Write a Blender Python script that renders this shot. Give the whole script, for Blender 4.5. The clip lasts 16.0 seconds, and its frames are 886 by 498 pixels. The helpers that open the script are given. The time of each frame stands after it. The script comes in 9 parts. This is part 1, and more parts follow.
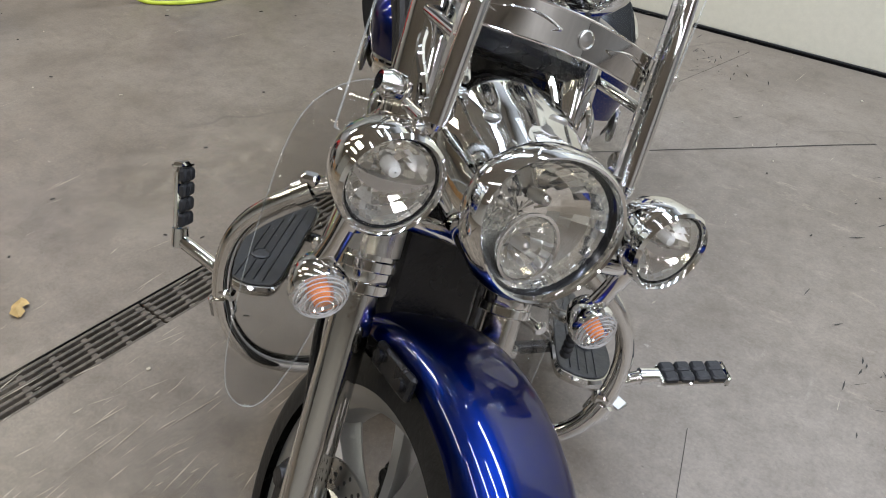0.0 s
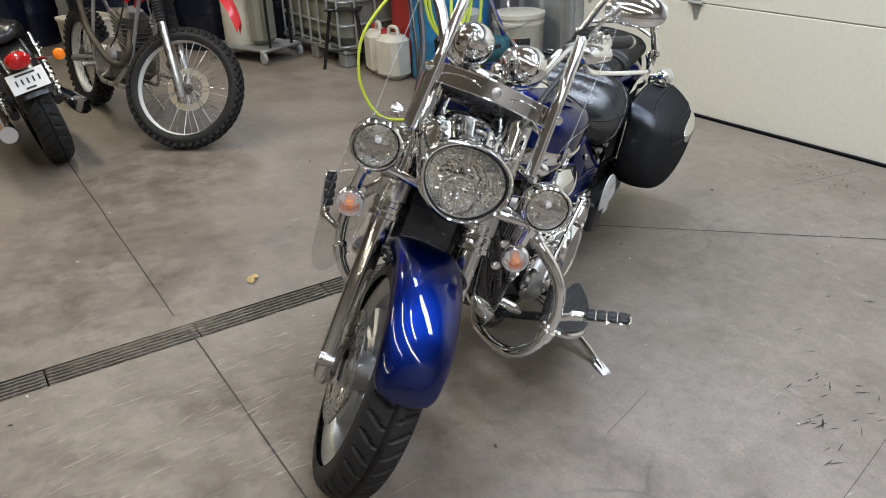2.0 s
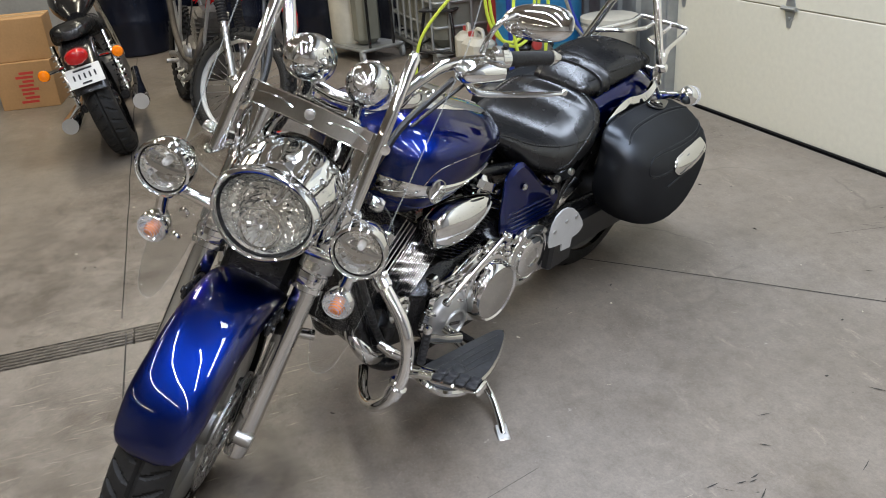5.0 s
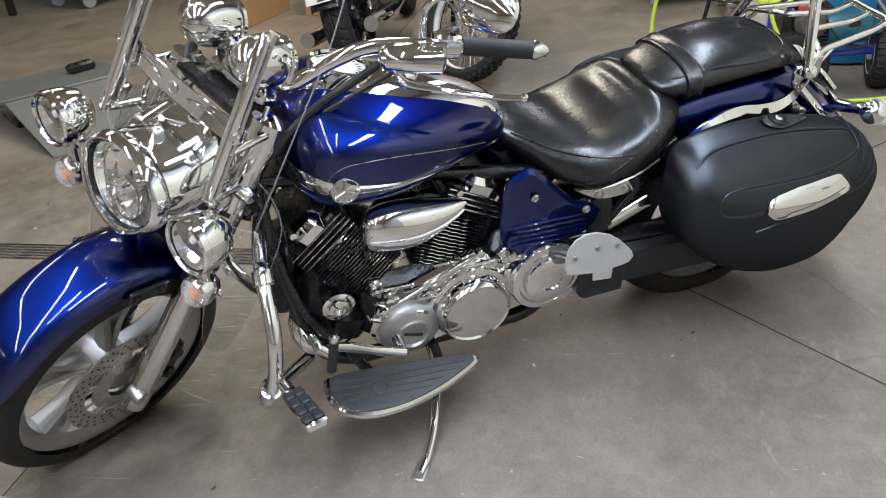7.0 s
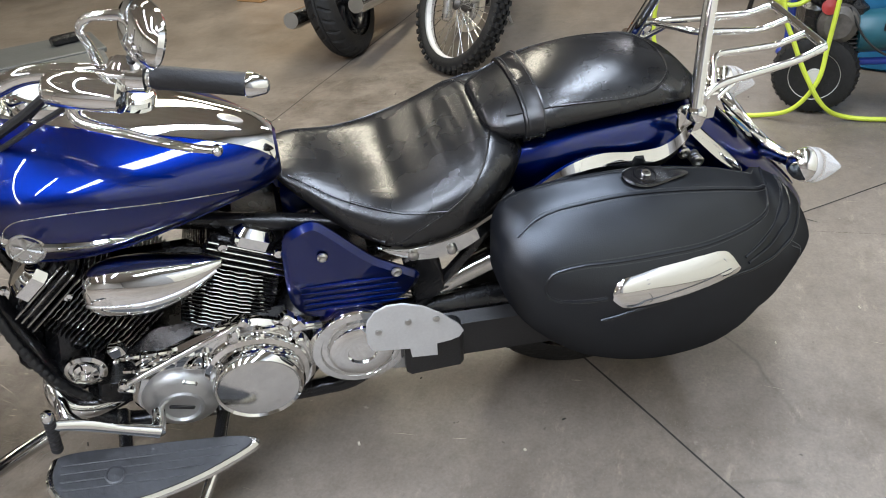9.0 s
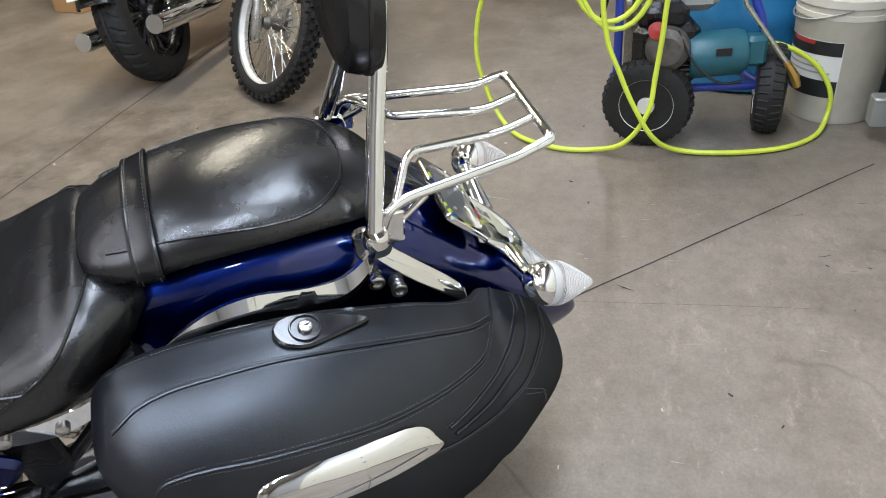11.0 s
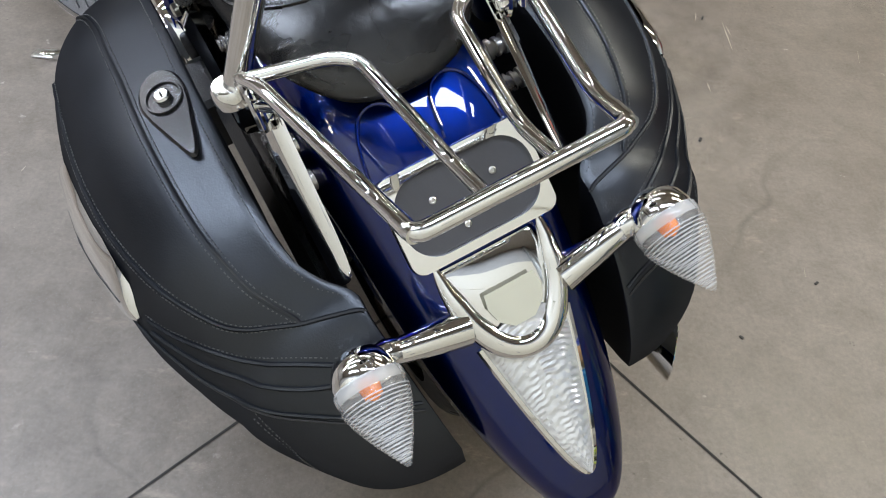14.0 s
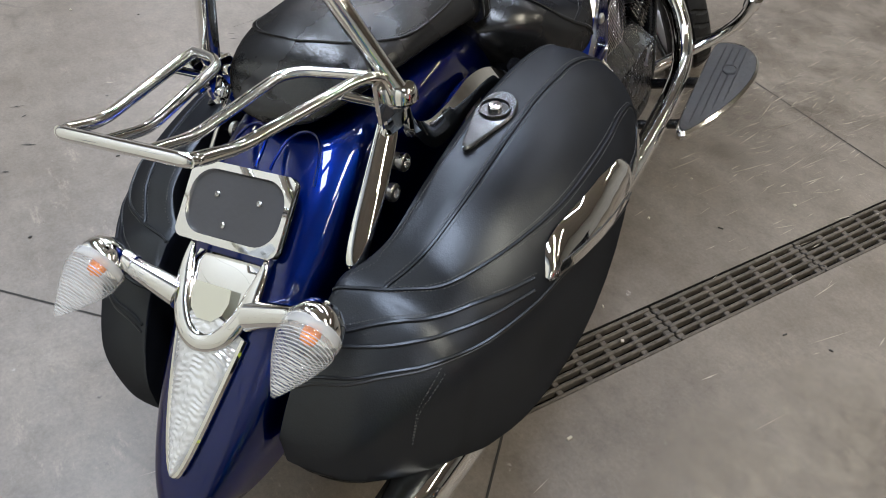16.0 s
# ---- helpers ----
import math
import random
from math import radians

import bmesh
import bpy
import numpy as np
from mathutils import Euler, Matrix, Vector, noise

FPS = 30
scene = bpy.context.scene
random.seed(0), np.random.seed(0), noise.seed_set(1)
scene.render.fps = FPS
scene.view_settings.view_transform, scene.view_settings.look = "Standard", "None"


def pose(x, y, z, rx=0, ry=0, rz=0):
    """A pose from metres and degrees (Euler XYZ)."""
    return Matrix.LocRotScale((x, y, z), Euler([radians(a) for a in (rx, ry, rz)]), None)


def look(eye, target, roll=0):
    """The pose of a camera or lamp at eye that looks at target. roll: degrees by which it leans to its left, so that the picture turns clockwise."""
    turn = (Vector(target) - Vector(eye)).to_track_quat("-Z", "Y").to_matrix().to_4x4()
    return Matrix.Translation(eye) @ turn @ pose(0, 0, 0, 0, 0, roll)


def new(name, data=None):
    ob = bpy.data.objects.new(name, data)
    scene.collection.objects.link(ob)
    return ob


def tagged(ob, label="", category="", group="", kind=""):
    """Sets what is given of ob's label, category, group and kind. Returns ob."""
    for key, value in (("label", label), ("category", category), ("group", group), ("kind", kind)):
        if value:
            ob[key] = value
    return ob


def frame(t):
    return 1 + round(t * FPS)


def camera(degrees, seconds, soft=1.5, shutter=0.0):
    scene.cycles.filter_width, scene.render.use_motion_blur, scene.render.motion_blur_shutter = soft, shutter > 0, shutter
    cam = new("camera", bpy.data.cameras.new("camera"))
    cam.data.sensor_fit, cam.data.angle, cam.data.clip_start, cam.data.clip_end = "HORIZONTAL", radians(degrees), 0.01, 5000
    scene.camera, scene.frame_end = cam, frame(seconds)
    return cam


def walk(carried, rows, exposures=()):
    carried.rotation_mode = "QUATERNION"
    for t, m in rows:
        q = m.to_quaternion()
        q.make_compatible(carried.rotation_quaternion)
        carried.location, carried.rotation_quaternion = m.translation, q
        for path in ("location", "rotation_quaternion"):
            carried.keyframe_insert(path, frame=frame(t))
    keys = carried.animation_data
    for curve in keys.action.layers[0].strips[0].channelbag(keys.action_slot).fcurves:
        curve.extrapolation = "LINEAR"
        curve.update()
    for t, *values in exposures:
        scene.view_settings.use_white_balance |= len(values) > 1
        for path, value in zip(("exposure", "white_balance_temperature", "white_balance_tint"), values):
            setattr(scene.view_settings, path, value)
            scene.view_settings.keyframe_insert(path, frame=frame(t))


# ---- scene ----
cam = camera(57.4, 16.0, 1.0)
PATH = [
    (0, (-1.655, -0.158, 1.324), (-0.048, -0.023, 0.142), 2.7),
    (0.5, (-1.893, -0.427, 1.325), (-0.303, -0.042, 0.175), 1.6),
    (1, (-2.182, -0.633, 1.394), (-0.589, -0.113, 0.302), 0.6),
    (1.5, (-2.365, -0.835, 1.42), (-0.765, -0.138, 0.443), -1.2),
    (2, (-2.464, -0.963, 1.466), (-0.855, -0.154, 0.596), -2.6),
    (2.5, (-2.534, -1.019, 1.509), (-0.89, -0.206, 0.711), -2.4),
    (3, (-2.579, -1.074, 1.537), (-0.916, -0.258, 0.783), -2.4),
    (3.5, (-2.475, -1.134, 1.508), (-0.81, -0.317, 0.759), -3.2),
    (3.7, (-2.388, -1.155, 1.489), (-0.728, -0.338, 0.731), -3.6),
    (5.8, (-1.381, -1.726, 1.384), (-0.362, -0.262, 0.48), -4.5),
    (6, (-1.28, -1.744, 1.384), (-0.34, -0.233, 0.471), -4.7),
    (6.5, (-1.024, -1.784, 1.366), (-0.276, -0.182, 0.43), -5.8),
    (7, (-0.756, -1.843, 1.384), (-0.166, -0.187, 0.432), -4.8),
    (7.5, (-0.541, -1.788, 1.354), (-0.053, -0.111, 0.379), -5.1),
    (8, (-0.34, -1.725, 1.352), (0.084, -0.036, 0.369), -5.0),
    (8.5, (-0.168, -1.684, 1.338), (0.194, 0.01, 0.338), -5.1),
    (9, (0.025, -1.634, 1.327), (0.363, 0.064, 0.324), -5.1),
    (9.5, (0.203, -1.519, 1.325), (0.576, 0.155, 0.297), -6.0),
    (10, (0.351, -1.416, 1.343), (0.957, 0.174, 0.291), -4.2),
    (10.2, (0.42, -1.407, 1.314), (1.041, 0.224, 0.338), -4.6),
    (12.3, (0.932, -0.947, 1.323), (0.807, 0.575, 0.032), 1.7),
    (12.5, (1.022, -0.91, 1.327), (0.762, 0.556, -0.008), 3.5),
    (13, (1.144, -0.784, 1.283), (0.593, 0.501, -0.147), 4.3),
    (13.5, (1.251, -0.649, 1.275), (0.531, 0.394, -0.272), 3.3),
    (14, (1.442, -0.46, 1.28), (0.402, 0.242, -0.276), 5.8),
    (14.5, (1.524, -0.256, 1.278), (0.348, 0.177, -0.28), 9.5),
    (15, (1.58, -0.034, 1.316), (0.306, 0.095, -0.22), 9.0),
    (15.5, (1.642, 0.227, 1.338), (0.319, -0.005, -0.143), 8.4),
    (16, (1.594, 0.423, 1.358), (0.246, -0.152, -0.002), 5.9),
]
# the film camera opens up over the dark seat and closes over the pale floor
EXPOSURE = ((0.0, -0.06), (3.5, -0.1), (6.0, 0.04), (8.0, 0.22), (9.5, 0.34), (10.5, 0.28), (12.5, 0.18), (14.0, -0.02), (15.0, -0.16), (16.0, -0.06))
walk(cam, [(t, look(eye, target, roll)) for t, eye, target, roll in PATH], EXPOSURE)

# ---------------------------------------------------------------- light
world = bpy.data.worlds.new("world")
world.use_nodes = True
world.node_tree.nodes["Background"].inputs[0].default_value = (0.9, 0.95, 1.0, 1)
world.node_tree.nodes["Background"].inputs[1].default_value = 0.006
scene.world = world

# The garage: u runs along the door wall, n points into the room.
ROOM = Matrix(((0.503, -0.864, 0, 2.958), (0.864, 0.503, 0, 0.652), (0, 0, 1, 0), (0, 0, 0, 1)))
CEIL = 3.7


def lamp(u, n, length, width, watts, colour):
    data = bpy.data.lights.new("strip_light_lamp", "AREA")
    data.shape, data.size, data.size_y, data.energy, data.color = "RECTANGLE", length, width, watts, colour
    ob = new("strip_light_lamp", data)
    ob.matrix_world = ROOM @ pose(u, n, CEIL - 0.16)
    return ob


COOL, WHITE, WARM = (0.73, 0.83, 1.0), (0.93, 0.93, 1.0), (1.0, 0.93, 0.76)
# rows of tubes parallel to the door: place along the wall, distance from it, length, width, watts, colour
LAMPS = [
    (-1.2, 1.2, 2.4, 0.40, 86, COOL), (-4.2, 1.0, 2.4, 0.26, 84, COOL),
    (-4.7, 2.2, 2.5, 0.045, 72, COOL),
    (-3.4, 3.2, 2.4, 0.045, 44, COOL), (-5.9, 3.2, 2.4, 0.045, 44, WHITE), (-8.4, 3.2, 2.4, 0.045, 40, WHITE), (-10.9, 3.2, 2.4, 0.045, 40, WHITE),
    (-2.3, 4.7, 2.4, 0.045, 24, WHITE), (-4.8, 4.7, 2.4, 0.045, 28, WHITE), (-7.3, 4.7, 2.4, 0.045, 32, WHITE),
    (-3.6, 8.2, 3.6, 0.06, 26, WARM), (-8.0, 8.2, 3.6, 0.06, 30, WARM),
    (1.0, 3.0, 2.4, 0.34, 84, WARM), (4.2, 1.0, 2.2, 0.20, 48, WHITE), (3.6, 3.6, 2.4, 0.12, 36, WARM), (1.2, 5.4, 2.4, 0.12, 42, WARM),
]
for lu, ln, ll, lw, watts, lc in LAMPS:
    lamp(lu, ln, ll, lw, watts, lc)


# ---------------------------------------------------------------- materials
def material(name, colour, rough=0.5, metal=0.0, coat=0.0, bump=0.0, scale=40.0, vary=0.0, detail=6.0, rvary=0.0, spec=0.5, vscale=None):
    m = bpy.data.materials.new(name)
    m.use_nodes = True
    nt = m.node_tree
    b = nt.nodes["Principled BSDF"]
    b.inputs["Base Color"].default_value = (*colour, 1)
    b.inputs["Roughness"].default_value = rough
    b.inputs["Metallic"].default_value = metal
    b.inputs["Coat Weight"].default_value = coat
    b.inputs["Coat Roughness"].default_value = 0.03
    b.inputs["Specular IOR Level"].default_value = spec
    tc = nt.nodes.new("ShaderNodeTexCoord")
    if bump or vary or rvary:
        n1 = nt.nodes.new("ShaderNodeTexNoise")
        n1.inputs["Scale"].default_value, n1.inputs["Detail"].default_value = scale, detail
        nt.links.new(tc.outputs["Object"], n1.inputs["Vector"])
    if bump:
        bp = nt.nodes.new("ShaderNodeBump")
        bp.inputs["Strength"].default_value, bp.inputs["Distance"].default_value = bump, 0.01
        nt.links.new(n1.outputs["Fac"], bp.inputs["Height"])
        nt.links.new(bp.outputs["Normal"], b.inputs["Normal"])
    if vary or rvary:
        n2 = nt.nodes.new("ShaderNodeTexNoise")
        n2.inputs["Scale"].default_value, n2.inputs["Detail"].default_value = vscale or scale * 0.15, 5
        nt.links.new(tc.outputs["Object"], n2.inputs["Vector"])
    if vary:
        add = nt.nodes.new("ShaderNodeMath")
        add.operation = "ADD"
        nt.links.new(n1.outputs["Fac"], add.inputs[0])
        nt.links.new(n2.outputs["Fac"], add.inputs[1])
        mr = nt.nodes.new("ShaderNodeMapRange")
        mr.inputs["From Min"].default_value, mr.inputs["From Max"].default_value = 0.7, 1.3
        mr.inputs["To Min"].default_value, mr.inputs["To Max"].default_value = 1 - vary, 1 + vary
        nt.links.new(add.outputs[0], mr.inputs["Value"])
        mx = nt.nodes.new("ShaderNodeVectorMath")
        mx.operation = "SCALE"
        mx.inputs[0].default_value = colour
        nt.links.new(mr.outputs[0], mx.inputs["Scale"])
        nt.links.new(mx.outputs[0], b.inputs["Base Color"])
    if rvary:
        rr = nt.nodes.new("ShaderNodeMapRange")
        rr.inputs["From Min"].default_value, rr.inputs["From Max"].default_value = 0.3, 0.7
        rr.inputs["To Min"].default_value, rr.inputs["To Max"].default_value = max(0.02, rough - rvary), rough + rvary
        nt.links.new(n2.outputs["Fac"], rr.inputs["Value"])
        nt.links.new(rr.outputs[0], b.inputs["Roughness"])
    return m


def leather(name, colour, rough, gloss, scale, relief, crease, cast=(1.0, 1.0, 1.0)):
    """Dressed black hide: a dark matt skin with an even, soft sheen and a fine grain."""
    m = bpy.data.materials.new(name)
    m.use_nodes = True
    nt = m.node_tree
    nt.nodes.remove(nt.nodes["Principled BSDF"])
    tc = nt.nodes.new("ShaderNodeTexCoord")

    def noise(size, detail):
        n = nt.nodes.new("ShaderNodeTexNoise")
        n.inputs["Scale"].default_value, n.inputs["Detail"].default_value = size, detail
        nt.links.new(tc.outputs["Object"], n.inputs["Vector"])
        return n

    def spread(src, lo, hi):
        r = nt.nodes.new("ShaderNodeMapRange")
        r.inputs["From Min"].default_value, r.inputs["From Max"].default_value = 0.3, 0.7
        r.inputs["To Min"].default_value, r.inputs["To Max"].default_value = lo, hi
        nt.links.new(src.outputs["Fac"], r.inputs["Value"])
        return r.outputs[0]

    wear = noise(11, 5)
    bp = nt.nodes.new("ShaderNodeBump")
    bp.inputs["Strength"].default_value, bp.inputs["Distance"].default_value = relief, 0.01
    nt.links.new(noise(scale, 4).outputs["Fac"], bp.inputs["Height"])
    fold = nt.nodes.new("ShaderNodeBump")
    fold.inputs["Strength"].default_value, fold.inputs["Distance"].default_value = crease, 0.012
    folds = noise(30, 6)
    folds.inputs["Distortion"].default_value = 1.6
    nt.links.new(folds.outputs["Fac"], fold.inputs["Height"])
    nt.links.new(fold.outputs["Normal"], bp.inputs["Normal"])
    skin = nt.nodes.new("ShaderNodeBsdfDiffuse")
    tone = nt.nodes.new("ShaderNodeVectorMath")
    tone.operation = "SCALE"
    tone.inputs[0].default_value = colour
    nt.links.new(spread(wear, 0.8, 1.25), tone.inputs["Scale"])
    nt.links.new(tone.outputs[0], skin.inputs["Color"])
    sheen = nt.nodes.new("ShaderNodeBsdfGlossy")
    sheen.inputs["Color"].default_value = (*cast, 1)
    nt.links.new(spread(wear, rough - 0.05, rough + 0.05), sheen.inputs["Roughness"])
    mx = nt.nodes.new("ShaderNodeMixShader")
    mx.inputs[0].default_value = gloss
    for sh, k in ((skin, 1), (sheen, 2)):
        nt.links.new(bp.outputs["Normal"], sh.inputs["Normal"])
        nt.links.new(sh.outputs[0], mx.inputs[k])
    nt.links.new(mx.outputs[0], nt.nodes["Material Output"].inputs["Surface"])
    return m


def glassy(name, tint, rough=0.0, alpha=0.25):
    """Thin clear plastic: mostly see-through, with a glossy face."""
    m = bpy.data.materials.new(name)
    m.use_nodes = True
    nt = m.node_tree
    nt.nodes.clear()
    out = nt.nodes.new("ShaderNodeOutputMaterial")
    tr, gl, mix, lw, pw_, mr = (nt.nodes.new(k) for k in ("ShaderNodeBsdfTransparent", "ShaderNodeBsdfGlossy", "ShaderNodeMixShader", "ShaderNodeLayerWeight", "ShaderNodeMath", "ShaderNodeMapRange"))
    tr.inputs[0].default_value = (*tint, 1)
    gl.inputs["Roughness"].default_value = rough
    lw.inputs["Blend"].default_value = 0.5
    pw_.operation = "POWER"
    pw_.inputs[1].default_value = 4.0
    mr.inputs["To Min"].default_value, mr.inputs["To Max"].default_value = 0.018 + alpha, 0.42
    nt.links.new(lw.outputs["Facing"], pw_.inputs[0])
    nt.links.new(pw_.outputs[0], mr.inputs["Value"])
    nt.links.new(mr.outputs[0], mix.inputs[0])
    nt.links.new(tr.outputs[0], mix.inputs[1])
    nt.links.new(gl.outputs[0], mix.inputs[2])
    nt.links.new(mix.outputs[0], out.inputs[0])
    return m


def frosted(name, colour, clear):
    """Ribbed lamp plastic: part see-through, part pale and glossy."""
    m = material(name, colour, 0.12, 0.0, 0.6)
    nt = m.node_tree
    b, out = nt.nodes["Principled BSDF"], nt.nodes["Material Output"]
    tr, mix = nt.nodes.new("ShaderNodeBsdfTransparent"), nt.nodes.new("ShaderNodeMixShader")
    mix.inputs[0].default_value = clear
    nt.links.new(b.outputs[0], mix.inputs[1])
    nt.links.new(tr.outputs[0], mix.inputs[2])
    nt.links.new(mix.outputs[0], out.inputs[0])
    return m


def metallic_paint(name, colour, deep):
    """Clear-coated metallic paint: a deep base with fine flakes under a mirror-smooth coat."""
    m = material(name, colour, 0.32, 1.0, 1.0)
    nt = m.node_tree
    b = nt.nodes["Principled BSDF"]
    b.inputs["Coat Roughness"].default_value = 0.012
    b.inputs["Coat IOR"].default_value = 1.55
    b.inputs["Specular IOR Level"].default_value = 0.1
    b.inputs["Specular Tint"].default_value = (0.05, 0.09, 0.38, 1)
    tc = nt.nodes.new("ShaderNodeTexCoord")
    vo = nt.nodes.new("ShaderNodeTexVoronoi")
    vo.inputs["Scale"].default_value = 1600
    nt.links.new(tc.outputs["Object"], vo.inputs["Vector"])
    mr = nt.nodes.new("ShaderNodeMapRange")
    mr.inputs["To Min"].default_value, mr.inputs["To Max"].default_value = 0.29, 0.41
    nt.links.new(vo.outputs["Color"], mr.inputs["Value"])
    nt.links.new(mr.outputs[0], b.inputs["Roughness"])
    mx = nt.nodes.new("ShaderNodeMix")
    mx.data_type = "RGBA"
    mx.inputs["A"].default_value, mx.inputs["B"].default_value = (*deep, 1), (*colour, 1)
    nt.links.new(vo.outputs["Distance"], mx.inputs["Factor"])
    nt.links.new(mx.outputs["Result"], b.inputs["Base Color"])
    return m


def concrete_floor():
    m = bpy.data.materials.new("sealed_concrete")
    m.use_nodes = True
    nt = m.node_tree
    b = nt.nodes["Principled BSDF"]
    tc = nt.nodes.new("ShaderNodeTexCoord")

    def noise_tex(scale, detail, rough=0.55, stretch=None):
        n = nt.nodes.new("ShaderNodeTexNoise")
        n.inputs["Scale"].default_value, n.inputs["Detail"].default_value, n.inputs["Roughness"].default_value = scale, detail, rough
        if stretch:
            mp = nt.nodes.new("ShaderNodeMapping")
            mp.inputs["Scale"].default_value = stretch
            mp.inputs["Rotation"].default_value = (0, 0, 0.92)
            nt.links.new(tc.outputs["Object"], mp.inputs["Vector"])
            nt.links.new(mp.outputs[0], n.inputs["Vector"])
        else:
            nt.links.new(tc.outputs["Object"], n.inputs["Vector"])
        return n

    def ramp(src, stops):
        r = nt.nodes.new("ShaderNodeValToRGB")
        while len(r.color_ramp.elements) < len(stops):
            r.color_ramp.elements.new(0.5)
        for e, (p, c) in zip(r.color_ramp.elements, stops):
            e.position, e.color = p, (*c, 1)
        nt.links.new(src.outputs["Fac"], r.inputs[0])
        return r

    def mix(kind, fac, a, c):
        x = nt.nodes.new("ShaderNodeMix")
        x.data_type, x.blend_type = "RGBA", kind
        x.inputs["Factor"].default_value = fac
        nt.links.new(a, x.inputs["A"])
        nt.links.new(c, x.inputs["B"])
        return x.outputs["Result"]

    def veins(scale, width, warp):
        """Thin meandering lines: bent cell edges."""
        n = noise_tex(warp, 3)
        add = nt.nodes.new("ShaderNodeVectorMath")
        add.operation = "MULTIPLY_ADD"
        add.inputs[1].default_value = (0.5, 0.5, 0.5)
        nt.links.new(n.outputs["Color"], add.inputs[0])
        nt.links.new(tc.outputs["Object"], add.inputs[2])
        v = nt.nodes.new("ShaderNodeTexVoronoi")
        v.feature = "DISTANCE_TO_EDGE"
        v.inputs["Scale"].default_value = scale
        nt.links.new(add.outputs[0], v.inputs["Vector"])
        mr = nt.nodes.new("ShaderNodeMapRange")
        mr.inputs["From Max"].default_value = width
        mr.inputs["To Min"].default_value, mr.inputs["To Max"].default_value = 1.0, 0.0
        nt.links.new(v.outputs["Distance"], mr.inputs["Value"])
        return mr

    def times(a, c):
        x = nt.nodes.new("ShaderNodeMath")
        x.operation = "MULTIPLY"
        nt.links.new(a, x.inputs[0])
        nt.links.new(c, x.inputs[1])
        return x.outputs[0]

    def tint(fac, a, colour):
        x = nt.nodes.new("ShaderNodeMix")
        x.data_type = "RGBA"
        nt.links.new(fac, x.inputs["Factor"])
        nt.links.new(a, x.inputs["A"])
        x.inputs["B"].default_value = (*colour, 1)
        return x.outputs["Result"]

    def mask(src, lo, hi, top):
        r = nt.nodes.new("ShaderNodeMapRange")
        r.inputs["From Min"].default_value, r.inputs["From Max"].default_value = lo, hi
        r.inputs["To Max"].default_value = top
        nt.links.new(src.outputs["Fac"], r.inputs["Value"])
        return r.outputs[0]

    big = ramp(noise_tex(0.7, 7, 0.62), [(0.3, (0.152, 0.126, 0.099)), (0.5, (0.202, 0.173, 0.143)), (0.72, (0.255, 0.221, 0.187))])
    mid = ramp(noise_tex(4.0, 9, 0.68), [(0.28, (0.74, 0.72, 0.69)), (0.48, (0.95, 0.94, 0.93)), (0.72, (1.14, 1.13, 1.12))])
    fine = ramp(noise_tex(110.0, 5, 0.75), [(0.25, (0.78, 0.78, 0.77)), (0.75, (1.16, 1.16, 1.16))])
    c = mix("MULTIPLY", 1.0, big.outputs[0], mid.outputs[0])
    c = mix("MULTIPLY", 1.0, c, fine.outputs[0])
    speck = ramp(noise_tex(17.0, 10, 0.78), [(0.30, (0.72, 0.70, 0.67)), (0.50, (1.0, 1.0, 1.0)), (0.70, (1.20, 1.19, 1.17))])
    c = mix("MULTIPLY", 0.8, c, speck.outputs[0])
    # dark blotches, dribbles and fine crazing
    c = tint(mask(noise_tex(2.3, 9, 0.8), 0.54, 0.68, 0.26), c, (0.085, 0.068, 0.05))
    c = tint(times(veins(1.1, 0.012, 1.7).outputs[0], mask(noise_tex(1.3, 5), 0.50, 0.62, 0.45)), c, (0.075, 0.062, 0.05))
    # pale scrapes, dragged one way and crossing another
    far = mask(noise_tex(0.55, 4), 0.42, 0.56, 0.8)
    c = tint(times(mask(noise_tex(5.5, 10, 0.8, (1.0, 2.6, 1.0)), 0.57, 0.69, 0.62), far), c, (0.44, 0.37, 0.29))
    c = tint(times(mask(noise_tex(3.0, 10, 0.82, (5.0, 1.0, 1.0)), 0.60, 0.74, 0.4), mask(noise_tex(0.8, 3), 0.48, 0.6, 1.0)), c, (0.46, 0.42, 0.36))
    c = tint(mask(noise_tex(26.0, 4, 0.6), 0.70, 0.76, 0.5), c, (0.48, 0.44, 0.39))
    c = tint(mask(noise_tex(33.0, 3, 0.6), 0.715, 0.77, 0.8), c, (0.06, 0.05, 0.04))
    nt.links.new(c, b.inputs["Base Color"])
    rr = nt.nodes.new("ShaderNodeMapRange")
    rr.inputs["From Min"].default_value, rr.inputs["From Max"].default_value = 0.3, 0.7
    rr.inputs["To Min"].default_value, rr.inputs["To Max"].default_value = 0.30, 0.58
    nt.links.new(noise_tex(2.0, 8, 0.7).outputs["Fac"], rr.inputs["Value"])
    nt.links.new(rr.outputs[0], b.inputs["Roughness"])
    bp = nt.nodes.new("ShaderNodeBump")
    bp.inputs["Strength"].default_value, bp.inputs["Distance"].default_value = 0.12, 0.004
    nt.links.new(noise_tex(60.0, 6, 0.7).outputs["Fac"], bp.inputs["Height"])
    nt.links.new(bp.outputs["Normal"], b.inputs["Normal"])
    return m


